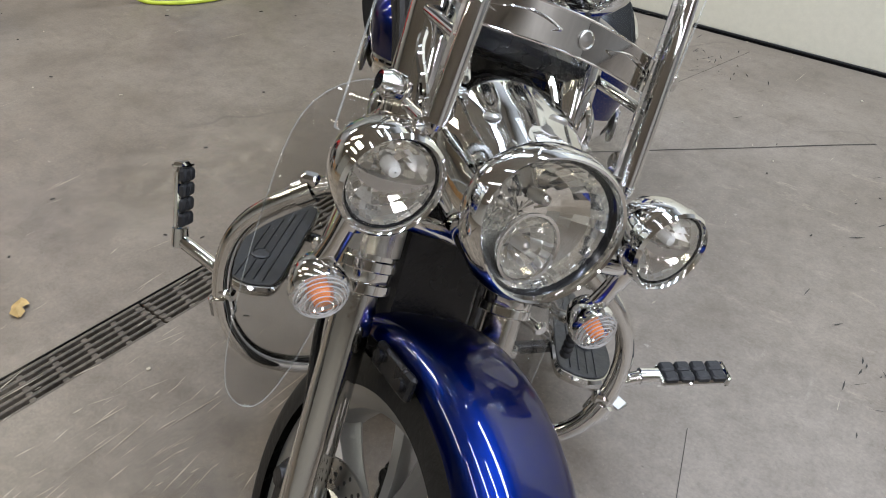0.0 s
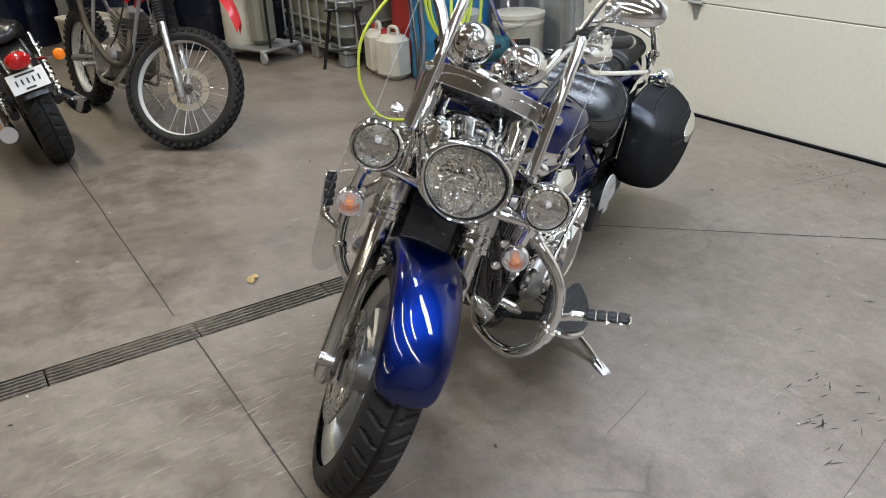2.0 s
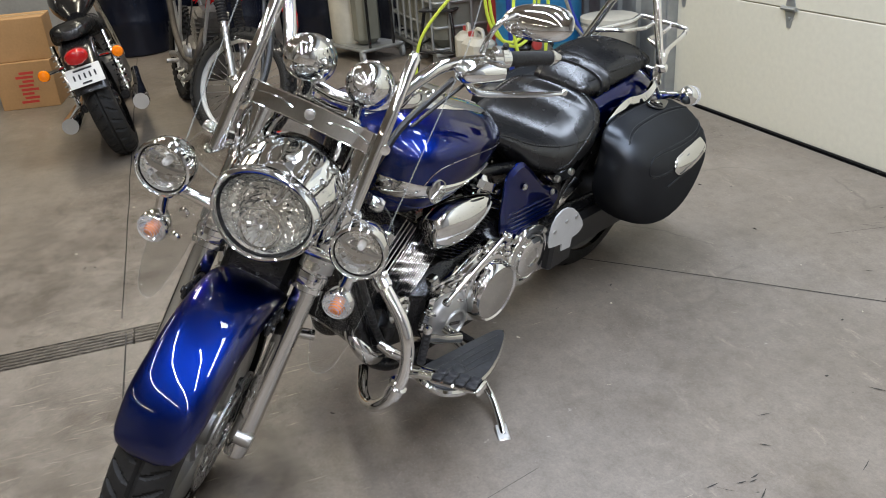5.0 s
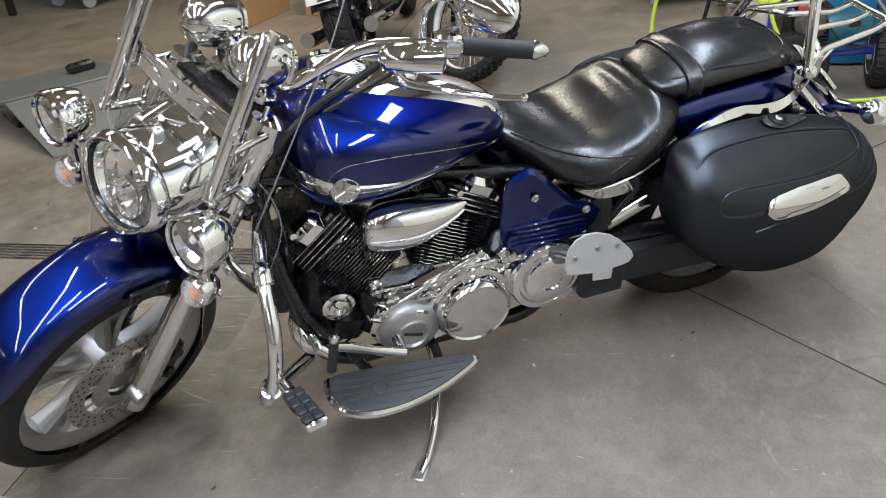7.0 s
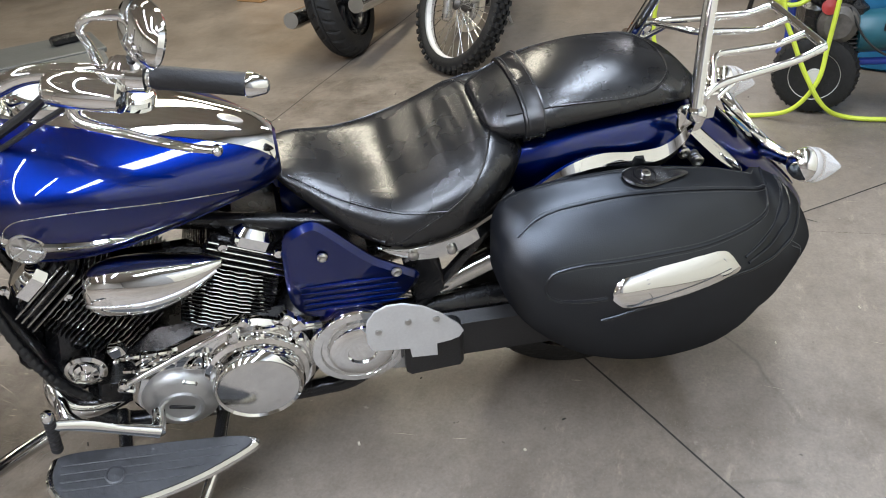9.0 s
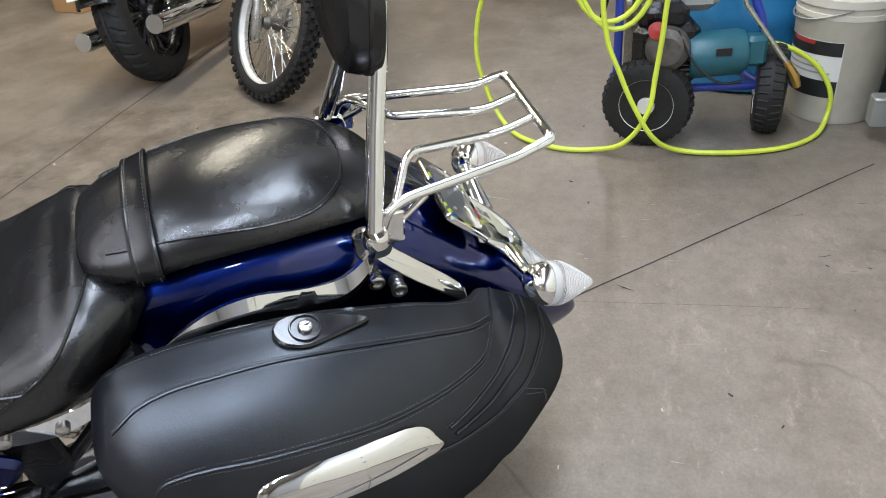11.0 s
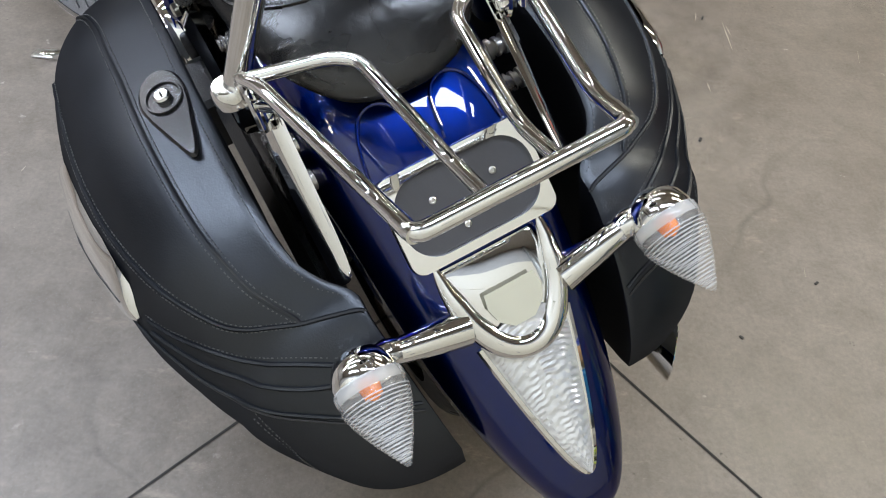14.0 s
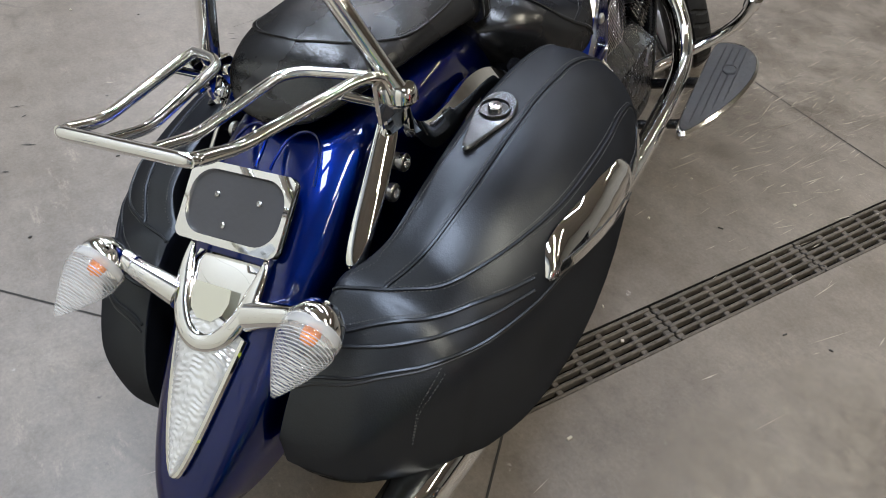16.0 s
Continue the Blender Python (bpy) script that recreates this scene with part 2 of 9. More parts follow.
BLUE = metallic_paint("blue_metallic_paint", (0.0006, 0.0155, 0.165), (0.00025, 0.0055, 0.07))
CHROME = material("chrome", (0.82, 0.82, 0.81), 0.035, 1.0, bump=0.012, scale=9, rvary=0.02)
STEEL = material("satin_steel", (0.55, 0.54, 0.52), 0.30, 1.0, bump=0.05, scale=120, rvary=0.1)
ALLOY = material("cast_alloy", (0.46, 0.46, 0.45), 0.38, 0.85, bump=0.12, scale=90, rvary=0.1)
POLISHED = material("polished_alloy", (0.66, 0.65, 0.63), 0.11, 1.0, bump=0.03, scale=60, rvary=0.05)
WHITEPLATE = material("brushed_aluminium", (0.62, 0.62, 0.62), 0.45, 0.35, bump=0.05, scale=150, vary=0.05)
DARKALLOY = material("dark_cast_alloy", (0.07, 0.07, 0.07), 0.4, 0.6, bump=0.1, scale=90, rvary=0.1)
BLACK = material("black_engine_paint", (0.008, 0.008, 0.009), 0.24, 0.0, bump=0.1, scale=160, rvary=0.08)
GLOSSBLACK = material("gloss_black", (0.008, 0.008, 0.009), 0.20, 0.0, 0.15)
PLASTIC = material("black_plastic", (0.014, 0.014, 0.015), 0.42, 0.0, bump=0.1, scale=200)
RUBBER = material("tyre_rubber", (0.017, 0.0165, 0.016), 0.62, 0.0, bump=0.25, scale=70, vary=0.25, rvary=0.1, spec=0.3)
GRIPRUBBER = material("grip_rubber", (0.016, 0.016, 0.018), 0.55, bump=0.15, scale=180)
LEATHER = leather("seat_leather", (0.008, 0.008, 0.0085), 0.27, 0.055, 75, 0.06, 0.045)
BAGLEATHER = leather("bag_leather", (0.0066, 0.0070, 0.0086), 0.33, 0.052, 420, 0.06, 0.03, (0.86, 0.92, 1.0))
THREAD = material("grey_thread", (0.075, 0.075, 0.075), 0.7)
MAT = material("board_rubber", (0.020, 0.021, 0.024), 0.42, bump=0.12, scale=90, vary=0.5, vscale=16, rvary=0.12, spec=0.7)
CLEAR = glassy("clear_screen", (0.985, 0.985, 0.98), 0.0, 0.0)
LENSCLEAR = glassy("lamp_glass", (0.985, 0.985, 0.98), 0.01, 0.0)
SMOKED = glassy("smoked_screen", (0.90, 0.90, 0.90), 0.02, 0.0)
RIBBED = frosted("ribbed_clear_plastic", (0.80, 0.80, 0.79), 0.89)
RIBEDGE = frosted("clear_plastic_edge", (0.86, 0.86, 0.85), 0.66)
AMBER = material("amber_bulb", (1.0, 0.24, 0.0), 0.2, 0.0, 0.5)
WHITEBULB = material("bulb_glass", (0.8, 0.8, 0.78), 0.15, 0.0, 0.5)
MIRRORMETAL = material("lamp_reflector", (0.93, 0.92, 0.88), 0.06, 0.92, 0.2)
FLOOR = concrete_floor()
JOINT = material("dark_joint", (0.035, 0.032, 0.028), 0.9, bump=0.3, scale=60, vary=0.3)
GRATE = material("worn_cast_grate", (0.105, 0.088, 0.070), 0.6, 0.15, bump=0.3, scale=70, vary=0.45, rvary=0.15)
# near black for hollows: the shade inside them is put into the colour
PIT = material("hollow_shade", (0.010, 0.009, 0.008), 0.9)
DOORPAINT = material("cream_door_paint", (0.66, 0.63, 0.52), 0.42, 0.0, bump=0.06, scale=240, vary=0.05, rvary=0.08)
GALV = material("galvanised_steel", (0.36, 0.37, 0.36), 0.45, 0.6, bump=0.08, scale=14, vary=0.15, rvary=0.12)
WALLPAINT = material("corrugated_steel_wall", (0.34, 0.34, 0.33), 0.5, 0.1, bump=0.05, scale=30, vary=0.1)
def stain_material(name, colour, rough, strength, scale):
    """A stain that thins out in patches and towards its rim (generated coordinates)."""
    m = material(name, colour, rough, 0.0)
    nt = m.node_tree
    b, out = nt.nodes["Principled BSDF"], nt.nodes["Material Output"]
    tc, n, gr, mp = (nt.nodes.new(k) for k in ("ShaderNodeTexCoord", "ShaderNodeTexNoise", "ShaderNodeTexGradient", "ShaderNodeMapping"))
    n.inputs["Scale"].default_value, n.inputs["Detail"].default_value, n.inputs["Roughness"].default_value = scale, 9, 0.72
    nt.links.new(tc.outputs["Object"], n.inputs["Vector"])
    gr.gradient_type = "SPHERICAL"
    mp.inputs["Location"].default_value, mp.inputs["Scale"].default_value = (-1, -1, 0), (2, 2, 0)
    nt.links.new(tc.outputs["Generated"], mp.inputs["Vector"])
    nt.links.new(mp.outputs[0], gr.inputs["Vector"])
    r1 = nt.nodes.new("ShaderNodeMapRange")
    r1.inputs["From Min"].default_value, r1.inputs["From Max"].default_value, r1.inputs["To Max"].default_value = 0.42, 0.66, strength
    nt.links.new(n.outputs["Fac"], r1.inputs["Value"])
    r2 = nt.nodes.new("ShaderNodeMapRange")
    r2.inputs["From Max"].default_value = 0.5
    nt.links.new(gr.outputs["Fac"], r2.inputs["Value"])
    mul = nt.nodes.new("ShaderNodeMath")
    mul.operation = "MULTIPLY"
    nt.links.new(r1.outputs[0], mul.inputs[0])
    nt.links.new(r2.outputs[0], mul.inputs[1])
    tr, mix = nt.nodes.new("ShaderNodeBsdfTransparent"), nt.nodes.new("ShaderNodeMixShader")
    nt.links.new(mul.outputs[0], mix.inputs[0])
    nt.links.new(tr.outputs[0], mix.inputs[1])
    nt.links.new(b.outputs[0], mix.inputs[2])
    nt.links.new(mix.outputs[0], out.inputs[0])
    return m


BOUNCEWALL = material("pale_bounce_wall", (0.60, 0.59, 0.56), 0.7, bump=0.05, scale=25, vary=0.12)
CEILPAINT = material("pale_ceiling", (0.44, 0.41, 0.365), 0.7, bump=0.05, scale=20, vary=0.1)


# ---------------------------------------------------------------- mesh tools
def catmull(pts, k=8, closed=False):
    """A smooth line through points, k steps a span."""
    p = [np.array(q, float) for q in pts]
    n = len(p)
    out = []
    for i in range(n if closed else n - 1):
        a, b, c, d = (p[(i + j) % n] if closed else p[min(max(i + j, 0), n - 1)] for j in (-1, 0, 1, 2))
        for s in range(k):
            t = s / k
            out.append(0.5 * (2 * b + (c - a) * t + (2 * a - 5 * b + 4 * c - d) * t * t + (3 * b - a - 3 * c + d) * t**3))
    if not closed:
        out.append(p[-1])
    return out


def filleted(pts, r, k=5):
    """A polyline with its inner corners rounded."""
    p = [np.array(q, float) for q in pts]
    out = [p[0]]
    for a, b, c in zip(p, p[1:], p[2:]):
        d1, d2 = a - b, c - b
        l1, l2 = np.linalg.norm(d1), np.linalg.norm(d2)
        s = min(r, 0.45 * l1, 0.45 * l2)
        q0, q1 = b + d1 / l1 * s, b + d2 / l2 * s
        for j in range(k + 1):
            t = j / k
            out.append((1 - t) ** 2 * q0 + 2 * t * (1 - t) * b + t * t * q1)
    out.append(p[-1])
    return out


class Shape:
    """Verts and faces of one mesh."""

    def __init__(self):
        self.v, self.f = [], []

    def loft(self, rings, closed=True, cap0=True, cap1=True):
        base, n = len(self.v), len(rings[0])
        for r in rings:
            self.v += [tuple(float(c) for c in q) for q in r]
        for i in range(len(rings) - 1):
            for j in range(n if closed else n - 1):
                a, b = base + i * n + j, base + i * n + (j + 1) % n
                self.f.append((a, b, b + n, a + n))
        if cap0:
            self.f.append(tuple(reversed(range(base, base + n))))
        if cap1:
            self.f.append(tuple(range(base + (len(rings) - 1) * n, base + len(rings) * n)))
        return self

    def tube(self, path, r, n=10, cap=True, closed=False, flat=1.0, up=None):
        p = [np.array(q, float) for q in path]
        m = len(p)
        rs = r if isinstance(r, (list, tuple, np.ndarray)) else [r] * m
        if len(rs) != m:
            rs = np.interp(np.linspace(0, 1, m), np.linspace(0, 1, len(rs)), rs)
        tang = []
        for i in range(m):
            a, b = (p[i - 1], p[(i + 1) % m]) if closed else (p[max(i - 1, 0)], p[min(i + 1, m - 1)])
            d = b - a
            tang.append(d / (np.linalg.norm(d) + 1e-12))
        ref = np.array(up, float) if up is not None else (np.array([0, 0, 1.0]) if abs(tang[0][2]) < 0.9 else np.array([1.0, 0, 0]))
        rings = []
        nrm = ref - tang[0] * (ref @ tang[0])
        nrm /= np.linalg.norm(nrm)
        for i in range(m):
            if up is not None:
                nrm = ref
            nrm = nrm - tang[i] * (nrm @ tang[i])
            nrm = nrm / (np.linalg.norm(nrm) + 1e-12)
            bi = np.cross(tang[i], nrm)
            rings.append([p[i] + rs[i] * (flat * nrm * math.cos(a) + bi * math.sin(a)) for a in np.linspace(0, 2 * math.pi, n, endpoint=False)])
        if closed:
            rings.append(rings[0])
        return self.loft(rings, True, cap and not closed, cap and not closed)

    def lathe(self, profile, origin=(0, 0, 0), axis=(0, 0, 1), n=28, cap=True, squash=None):
        ax = np.array(axis, float)
        ax /= np.linalg.norm(ax)
        ref = np.array([0, 0, 1.0]) if abs(ax[2]) < 0.9 else np.array([1.0, 0, 0])
        e1 = ref - ax * (ref @ ax)
        e1 /= np.linalg.norm(e1)
        e2 = np.cross(ax, e1)
        o = np.array(origin, float)
        rings = []
        for r, h in profile:
            ring = []
            for a in np.linspace(0, 2 * math.pi, n, endpoint=False):
                k = squash(a) if squash else 1.0
                ring.append(o + ax * h + (e1 * math.cos(a) + e2 * math.sin(a)) * r * k)
            rings.append(ring)
        return self.loft(rings, True, cap, cap)

    def box(self, centre, size, turn=None, bevel=0.0):
        sx, sy, sz = (s / 2 for s in size)
        e = min(bevel, 0.45 * min(size))
        c = np.array(centre, float)
        t = np.array(turn.to_3x3()) if turn is not None else np.eye(3)

        def ring(x, y, z, q):
            pts = [(x - q, -y), (x, -y + q), (x, y - q), (x - q, y), (-x + q, y), (-x, y - q), (-x, -y + q), (-x + q, -y)] if q else [(x, -y), (x, y), (-x, y), (-x, -y)]
            return [c + t @ np.array([a, b, z]) for a, b in pts]

        if e:
            rings = [ring(sx - e, sy - e, -sz, e * 0.5), ring(sx, sy, -sz + e, e), ring(sx, sy, sz - e, e), ring(sx - e, sy - e, sz, e * 0.5)]
        else:
            rings = [ring(sx, sy, -sz, 0), ring(sx, sy, sz, 0)]
        return self.loft(rings)

    def plate(self, outline, thick, place, edge=0.002):
        """An outline in a plane, with thickness and eased edges; place(a, b, h) gives the point."""
        p = [np.array(q, float) for q in outline]
        n = len(p)
        area = sum(p[i][0] * p[(i + 1) % n][1] - p[(i + 1) % n][0] * p[i][1] for i in range(n))
        if area < 0:
            p.reverse()
        inner = []
        for i in range(n):
            d = p[(i + 1) % n] - p[i - 1]
            d = d / (np.linalg.norm(d) + 1e-12)
            inner.append(p[i] + np.array([-d[1], d[0]]) * edge)
        h = thick
        return self.loft([[place(*q, z) for q in o] for o, z in ((inner, 0), (p, min(edge, h * 0.4)), (p, h - min(edge, h * 0.4)), (inner, h))])

    def add(self, other, m=None):
        base = len(self.v)
        self.v += [tuple(m @ Vector(q)) if m is not None else q for q in other.v]
        self.f += [tuple(base + i for i in f) for f in other.f]
        return self

    def moved(self, m):
        out = Shape()
        flip = m.determinant() < 0
        out.v = [tuple(m @ Vector(q)) for q in self.v]
        out.f = [tuple(reversed(f)) if flip else f for f in self.f]
        return out

    def mesh(self, name, mat, sharp=38):
        me = bpy.data.meshes.new(name)
        me.from_pydata(self.v, [], self.f)
        bm = bmesh.new()
        bm.from_mesh(me)
        bmesh.ops.recalc_face_normals(bm, faces=bm.faces)
        bm.to_mesh(me)
        bm.free()
        me.polygons.foreach_set("use_smooth", [True] * len(me.polygons))
        me.set_sharp_from_angle(angle=radians(sharp))
        me.materials.append(mat)
        return me


def part(name, shape, mat, parent=None, label="", m=None, sharp=38):
    """One mesh object, under its thing or part."""
    if m is not None:
        shape = shape.moved(m)
    ob = new(name, shape.mesh(name, mat, sharp))
    ob.parent = parent
    return tagged(ob, label)


def thing(name, m, label, category, group="", kind=""):
    ob = new(name)
    ob.empty_display_size = 0.1
    ob.matrix_world = m
    return tagged(ob, label, category, group, kind)


def setting(name, shape, mat, label, category, m=ROOM, sharp=30):
    ob = new(name, shape.mesh(name, mat, sharp))
    ob.matrix_world = m
    return tagged(ob, label, category, kind="structure")


def mirror(m=None):
    f = Matrix.Diagonal((1, -1, 1, 1))
    return f if m is None else m @ f


def keyed(keys, n):
    """Rows of numbers, smoothly filled in along the first column."""
    k = np.array(keys, float)
    out = np.array(catmull(k, 10))
    s = np.linspace(0, len(out) - 1, n)
    return np.array([np.interp(s, range(len(out)), out[:, j]) for j in range(k.shape[1])]).T


def superring(x, y0, zc, w, ht, hb, nt=2.3, nb=2.3, n=40):
    """A closed section across x: half-width w about y0, height ht above and hb below zc."""
    out = []
    for a in np.linspace(0, 2 * math.pi, n, endpoint=False):
        c, s = math.cos(a), math.sin(a)
        e = 2.0 / (nt if s >= 0 else nb)
        out.append((x, y0 + w * math.copysign(abs(c) ** e, c), zc + (ht if s >= 0 else hb) * math.copysign(abs(s) ** e, s)))
    return out


# ---------------------------------------------------------------- the garage
U0, U1, N1 = -12.6, 5.6, 10.2
DRAIN0, DRAIN1 = Vector((-3.4, 2.647, 0)), Vector((0.62, 0.138, 0))
DV = (DRAIN1 - DRAIN0).normalized()
DW = 0.122
DRAINM = Matrix.Translation(DRAIN0) @ DV.to_track_quat("X", "Z").to_matrix().to_4x4()
DL = (DRAIN1 - DRAIN0).length

fl = Shape()
# The floor is cut open along the drain.
inv = ROOM.inverted() @ DRAINM
c = [(U0, 0), (U1, 0), (U1, N1), (U0, N1)]
d = [tuple((inv @ Vector(q))[:2]) for q in ((0, -DW / 2, 0), (DL, -DW / 2, 0), (DL, DW / 2, 0), (0, DW / 2, 0))]
fl.v = [(x, y, 0) for x, y in c + d]
perm = None
for s in range(4):
    for sgn in (1, -1):
        q = [(s + sgn * i) % 4 for i in range(4)]
        cost = sum((c[i][0] - d[q[i]][0]) ** 2 + (c[i][1] - d[q[i]][1]) ** 2 for i in range(4))
        if perm is None or cost < perm[0]:
            perm = (cost, q)
q = perm[1]
fl.f = [(i, (i + 1) % 4, 4 + q[(i + 1) % 4], 4 + q[i]) for i in range(4)]
setting("floor", fl, FLOOR, "worn sealed grey concrete floor with scuffs and stains", "floor")
# the channel's shade is put into its near-black colour
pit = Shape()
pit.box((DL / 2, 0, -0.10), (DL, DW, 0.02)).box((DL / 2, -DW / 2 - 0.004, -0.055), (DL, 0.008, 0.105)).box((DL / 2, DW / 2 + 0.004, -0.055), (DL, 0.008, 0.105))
setting("drain_channel", pit, PIT, "concrete channel under the drain grating, near black for its shade", "drain", DRAINM)


def wall(name, a, b, h, mat, label, thick=0.16):
    w = Shape()
    (u0, n0), (u1, n1) = a, b
    cx, cy, L = (u0 + u1) / 2, (n0 + n1) / 2, math.hypot(u1 - u0, n1 - n0)
    w.box((cx, cy, h / 2), (L, thick, h), pose(0, 0, 0, 0, 0, math.degrees(math.atan2(n1 - n0, u1 - u0))))
    return setting(name, w, mat, label, "wall")


DOOR_L, DOOR_H = 5.2, 2.62
# south and west walls are unseen, added pale so the chrome reflects brighter
wall("wall_south", (U0 - 0.16, N1 + 0.08), (U1 + 0.16, N1 + 0.08), CEIL, BOUNCEWALL, "unseen closing wall, made pale to brighten the chrome")
wall("wall_east", (U1 + 0.08, 0), (U1 + 0.08, N1), CEIL, WALLPAINT, "grey steel clad wall behind the stored goods")
wall("wall_west", (U0 - 0.08, 0), (U0 - 0.08, N1), CEIL, BOUNCEWALL, "unseen closing wall, made pale to brighten the chrome")
w = Shape()
w.box((DOOR_L / -2 - 0.0, -0.12, (DOOR_H + CEIL) / 2), (DOOR_L, 0.16, CEIL - DOOR_H))
w.box(((U0 - DOOR_L) / 2, -0.12, CEIL / 2), (-U0 - DOOR_L, 0.16, CEIL))
setting("wall_north", w, WALLPAINT, "steel clad wall round the overhead door", "wall")
# corrugated cladding beside the door
w = Shape()
prof = []
x = 0.10
while x < U1:
    prof += [(x, 0.0), (x + 0.10, 0.0), (x + 0.125, 0.022), (x + 0.175, 0.022), (x + 0.20, 0.0)]
    x += 0.228
w.loft([[(a, b - 0.05, z) for a, b in prof] for z in (0, CEIL)], closed=False, cap0=False, cap1=False)
w.loft([[(a, -0.06, z) for a, b in prof] for z in (0, CEIL)], closed=False, cap0=False, cap1=False)
setting("wall_clad", w, GALV, "grey corrugated steel cladding", "wall")
w = Shape()
w.box((0.05, -0.03, CEIL / 2), (0.10, 0.14, CEIL), None, 0.006)
setting("door_jamb", w, GALV, "grey steel jamb of the overhead door", "door frame")
cl = Shape().box(((U0 + U1) / 2, N1 / 2, CEIL + 0.05), (U1 - U0 + 0.3, N1 + 0.4, 0.1))
setting("ceiling", cl, CEILPAINT, "pale painted ceiling with strip lights", "ceiling")
for lu, ln, ll, lw, watts, lc in LAMPS:
    f = thing("strip_light", ROOM @ pose(lu, ln, CEIL), "white metal ceiling strip light", "light", "ceiling strip lights")
    part("housing", Shape().box((0, 0, -0.07), (ll + 0.06, lw + 0.10, 0.14), None, 0.01), CEILPAINT, f)

# overhead door: sections with hinges
gd = thing("garage_door", ROOM @ pose(0, 0, 0), "cream sectional overhead door, closed, with steel hinges", "door", kind="structure")
SEC = 0.655
for i in range(4):
    h0, h1 = i * SEC + (0.008 if i == 0 else 0), min((i + 1) * SEC - 0.004, DOOR_H)
    part("panel", Shape().box((-DOOR_L / 2, -0.055, (h0 + h1) / 2), (DOOR_L, 0.05, h1 - h0), None, 0.004), DOORPAINT, gd)
part("bottom_seal", Shape().box((-DOOR_L / 2, -0.052, 0.005), (DOOR_L, 0.05, 0.009), None, 0.003), RUBBER, gd, "black rubber bottom seal")
for i in (1, 2):
    for u in (-0.06, -0.94, -2.18, -3.42, -4.66):
        hg = Shape()
        tri = [(-0.034, 0.012), (0.034, 0.012), (0.012, 0.095), (-0.012, 0.095)]
        for s in (1, -1):
            hg.plate([(a, s * b) for a, b in tri], 0.004, lambda a, b, h, u=u, i=i: (u + a, -0.029 + h, i * SEC + b), 0.001)
        hg.tube([(u - 0.05, -0.018, i * SEC), (u + 0.05, -0.018, i * SEC)], 0.011, 8)
        for s in (1, -1):
            hg.lathe([(0.008, 0), (0.008, 0.006)], (u, -0.025, i * SEC + s * 0.05), (0, 1, 0), 6)
        part("hinge", hg, GALV, gd, "galvanised strap hinge")

# drain grating: slotted cast sections
gr = thing("drain_grating", DRAINM, "worn rusty cast iron trench drain grating with slots", "drain grating", kind="structure")
SECL = 0.5


def grate_section():
    s = Shape()
    rows, cols = 5, 6
    hw = DW / 2 - 0.003
    rail = 0.009
    pitch = (2 * hw - rail) / rows
    for r in range(rows + 1):
        s.box((SECL / 2, -hw + rail / 2 + r * pitch, -0.012), (SECL - 0.006, rail, 0.022), None, 0.002)
    for r in range(rows):
        y = -hw + rail / 2 + (r + 0.5) * pitch
        for k in range(cols + 1):
            wd = 0.018 if k in (0, cols) else 0.016
            x = 0.003 + wd / 2 + k * (SECL - 0.006 - wd) / cols
            if 0 < k < cols:
                x += (r - 2) * 0.004
            s.box((x, y, -0.0165), (wd, pitch - rail + 0.004, 0.021), None, 0.002)
    return s


gsec = grate_section().mesh("grate_section", GRATE)
for i in range(int(DL / SECL)):
    g = new("grate_section", gsec)
    g.parent, g.matrix_basis = gr, pose(DL - (i + 1) * SECL, 0, -0.002)


# saw-cut joints in the floor: from point to point
def joint(a, b, width=0.006):
    a, b = Vector(a).to_3d(), Vector(b).to_3d()
    n = max(2, int((b - a).length / 0.12))
    d = (b - a).normalized()
    side = Vector((-d.y, d.x, 0))
    l, r = [], []
    for i in range(n + 1):
        p = a.lerp(b, i / n)
        wob, wd = 0.004 * noise.noise(p * 3), width * (0.8 + 0.5 * abs(noise.noise(p * 9)))
        l.append(p + side * (wob + wd / 2) + Vector((0, 0, 0.0012)))
        r.append(p + side * (wob - wd / 2) + Vector((0, 0, 0.0012)))
    return Shape().loft([[p, q] for p, q in zip(l, r)], closed=False, cap0=False, cap1=False)


ONE = Matrix.Identity(4)
CR = Vector((0.66, 0.195))
for a, b in (((-1.9, -1.02), (-0.66, 0.97)), ((-0.61, 1.08), (2.2, 5.6)), ((0.660, 0.03), (1.01, -1.44)), (CR, (2.80, 0.655))):
    setting("floor_joint", joint(a, b), JOINT, "dark saw-cut joint in the concrete", "floor joint", ONE)
setting("floor_crack", joint((1.45, 0.37), (2.05, 0.05), 0.0009), JOINT, "fine crack in the concrete", "crack", ONE)
setting("floor_crack", joint((-0.95, -1.05), (-0.35, -1.25), 0.0015), JOINT, "fine crack in the concrete", "crack", ONE)


setting("floor_crack", joint((1.37, -0.77), (1.78, -1.15), 0.0022), JOINT, "black scuff line on the concrete", "crack", ONE)
setting("floor_crack", joint((-0.66, -0.54), (-0.42, -0.60), 0.0016), JOINT, "fine crack in the concrete", "crack", ONE)


# stains, smears and scrapes that lie on the concrete
def stain(x, y, length, width, turn, mat, lift, label):
    s = Shape()
    s.v = [(-length / 2, -width / 2, 0), (length / 2, -width / 2, 0), (length / 2, width / 2, 0), (-length / 2, width / 2, 0)]
    s.f = [(0, 1, 2, 3)]
    return setting("floor_stain", s, mat, label, "stain", pose(x, y, 0.0004 + lift, 0, 0, turn))


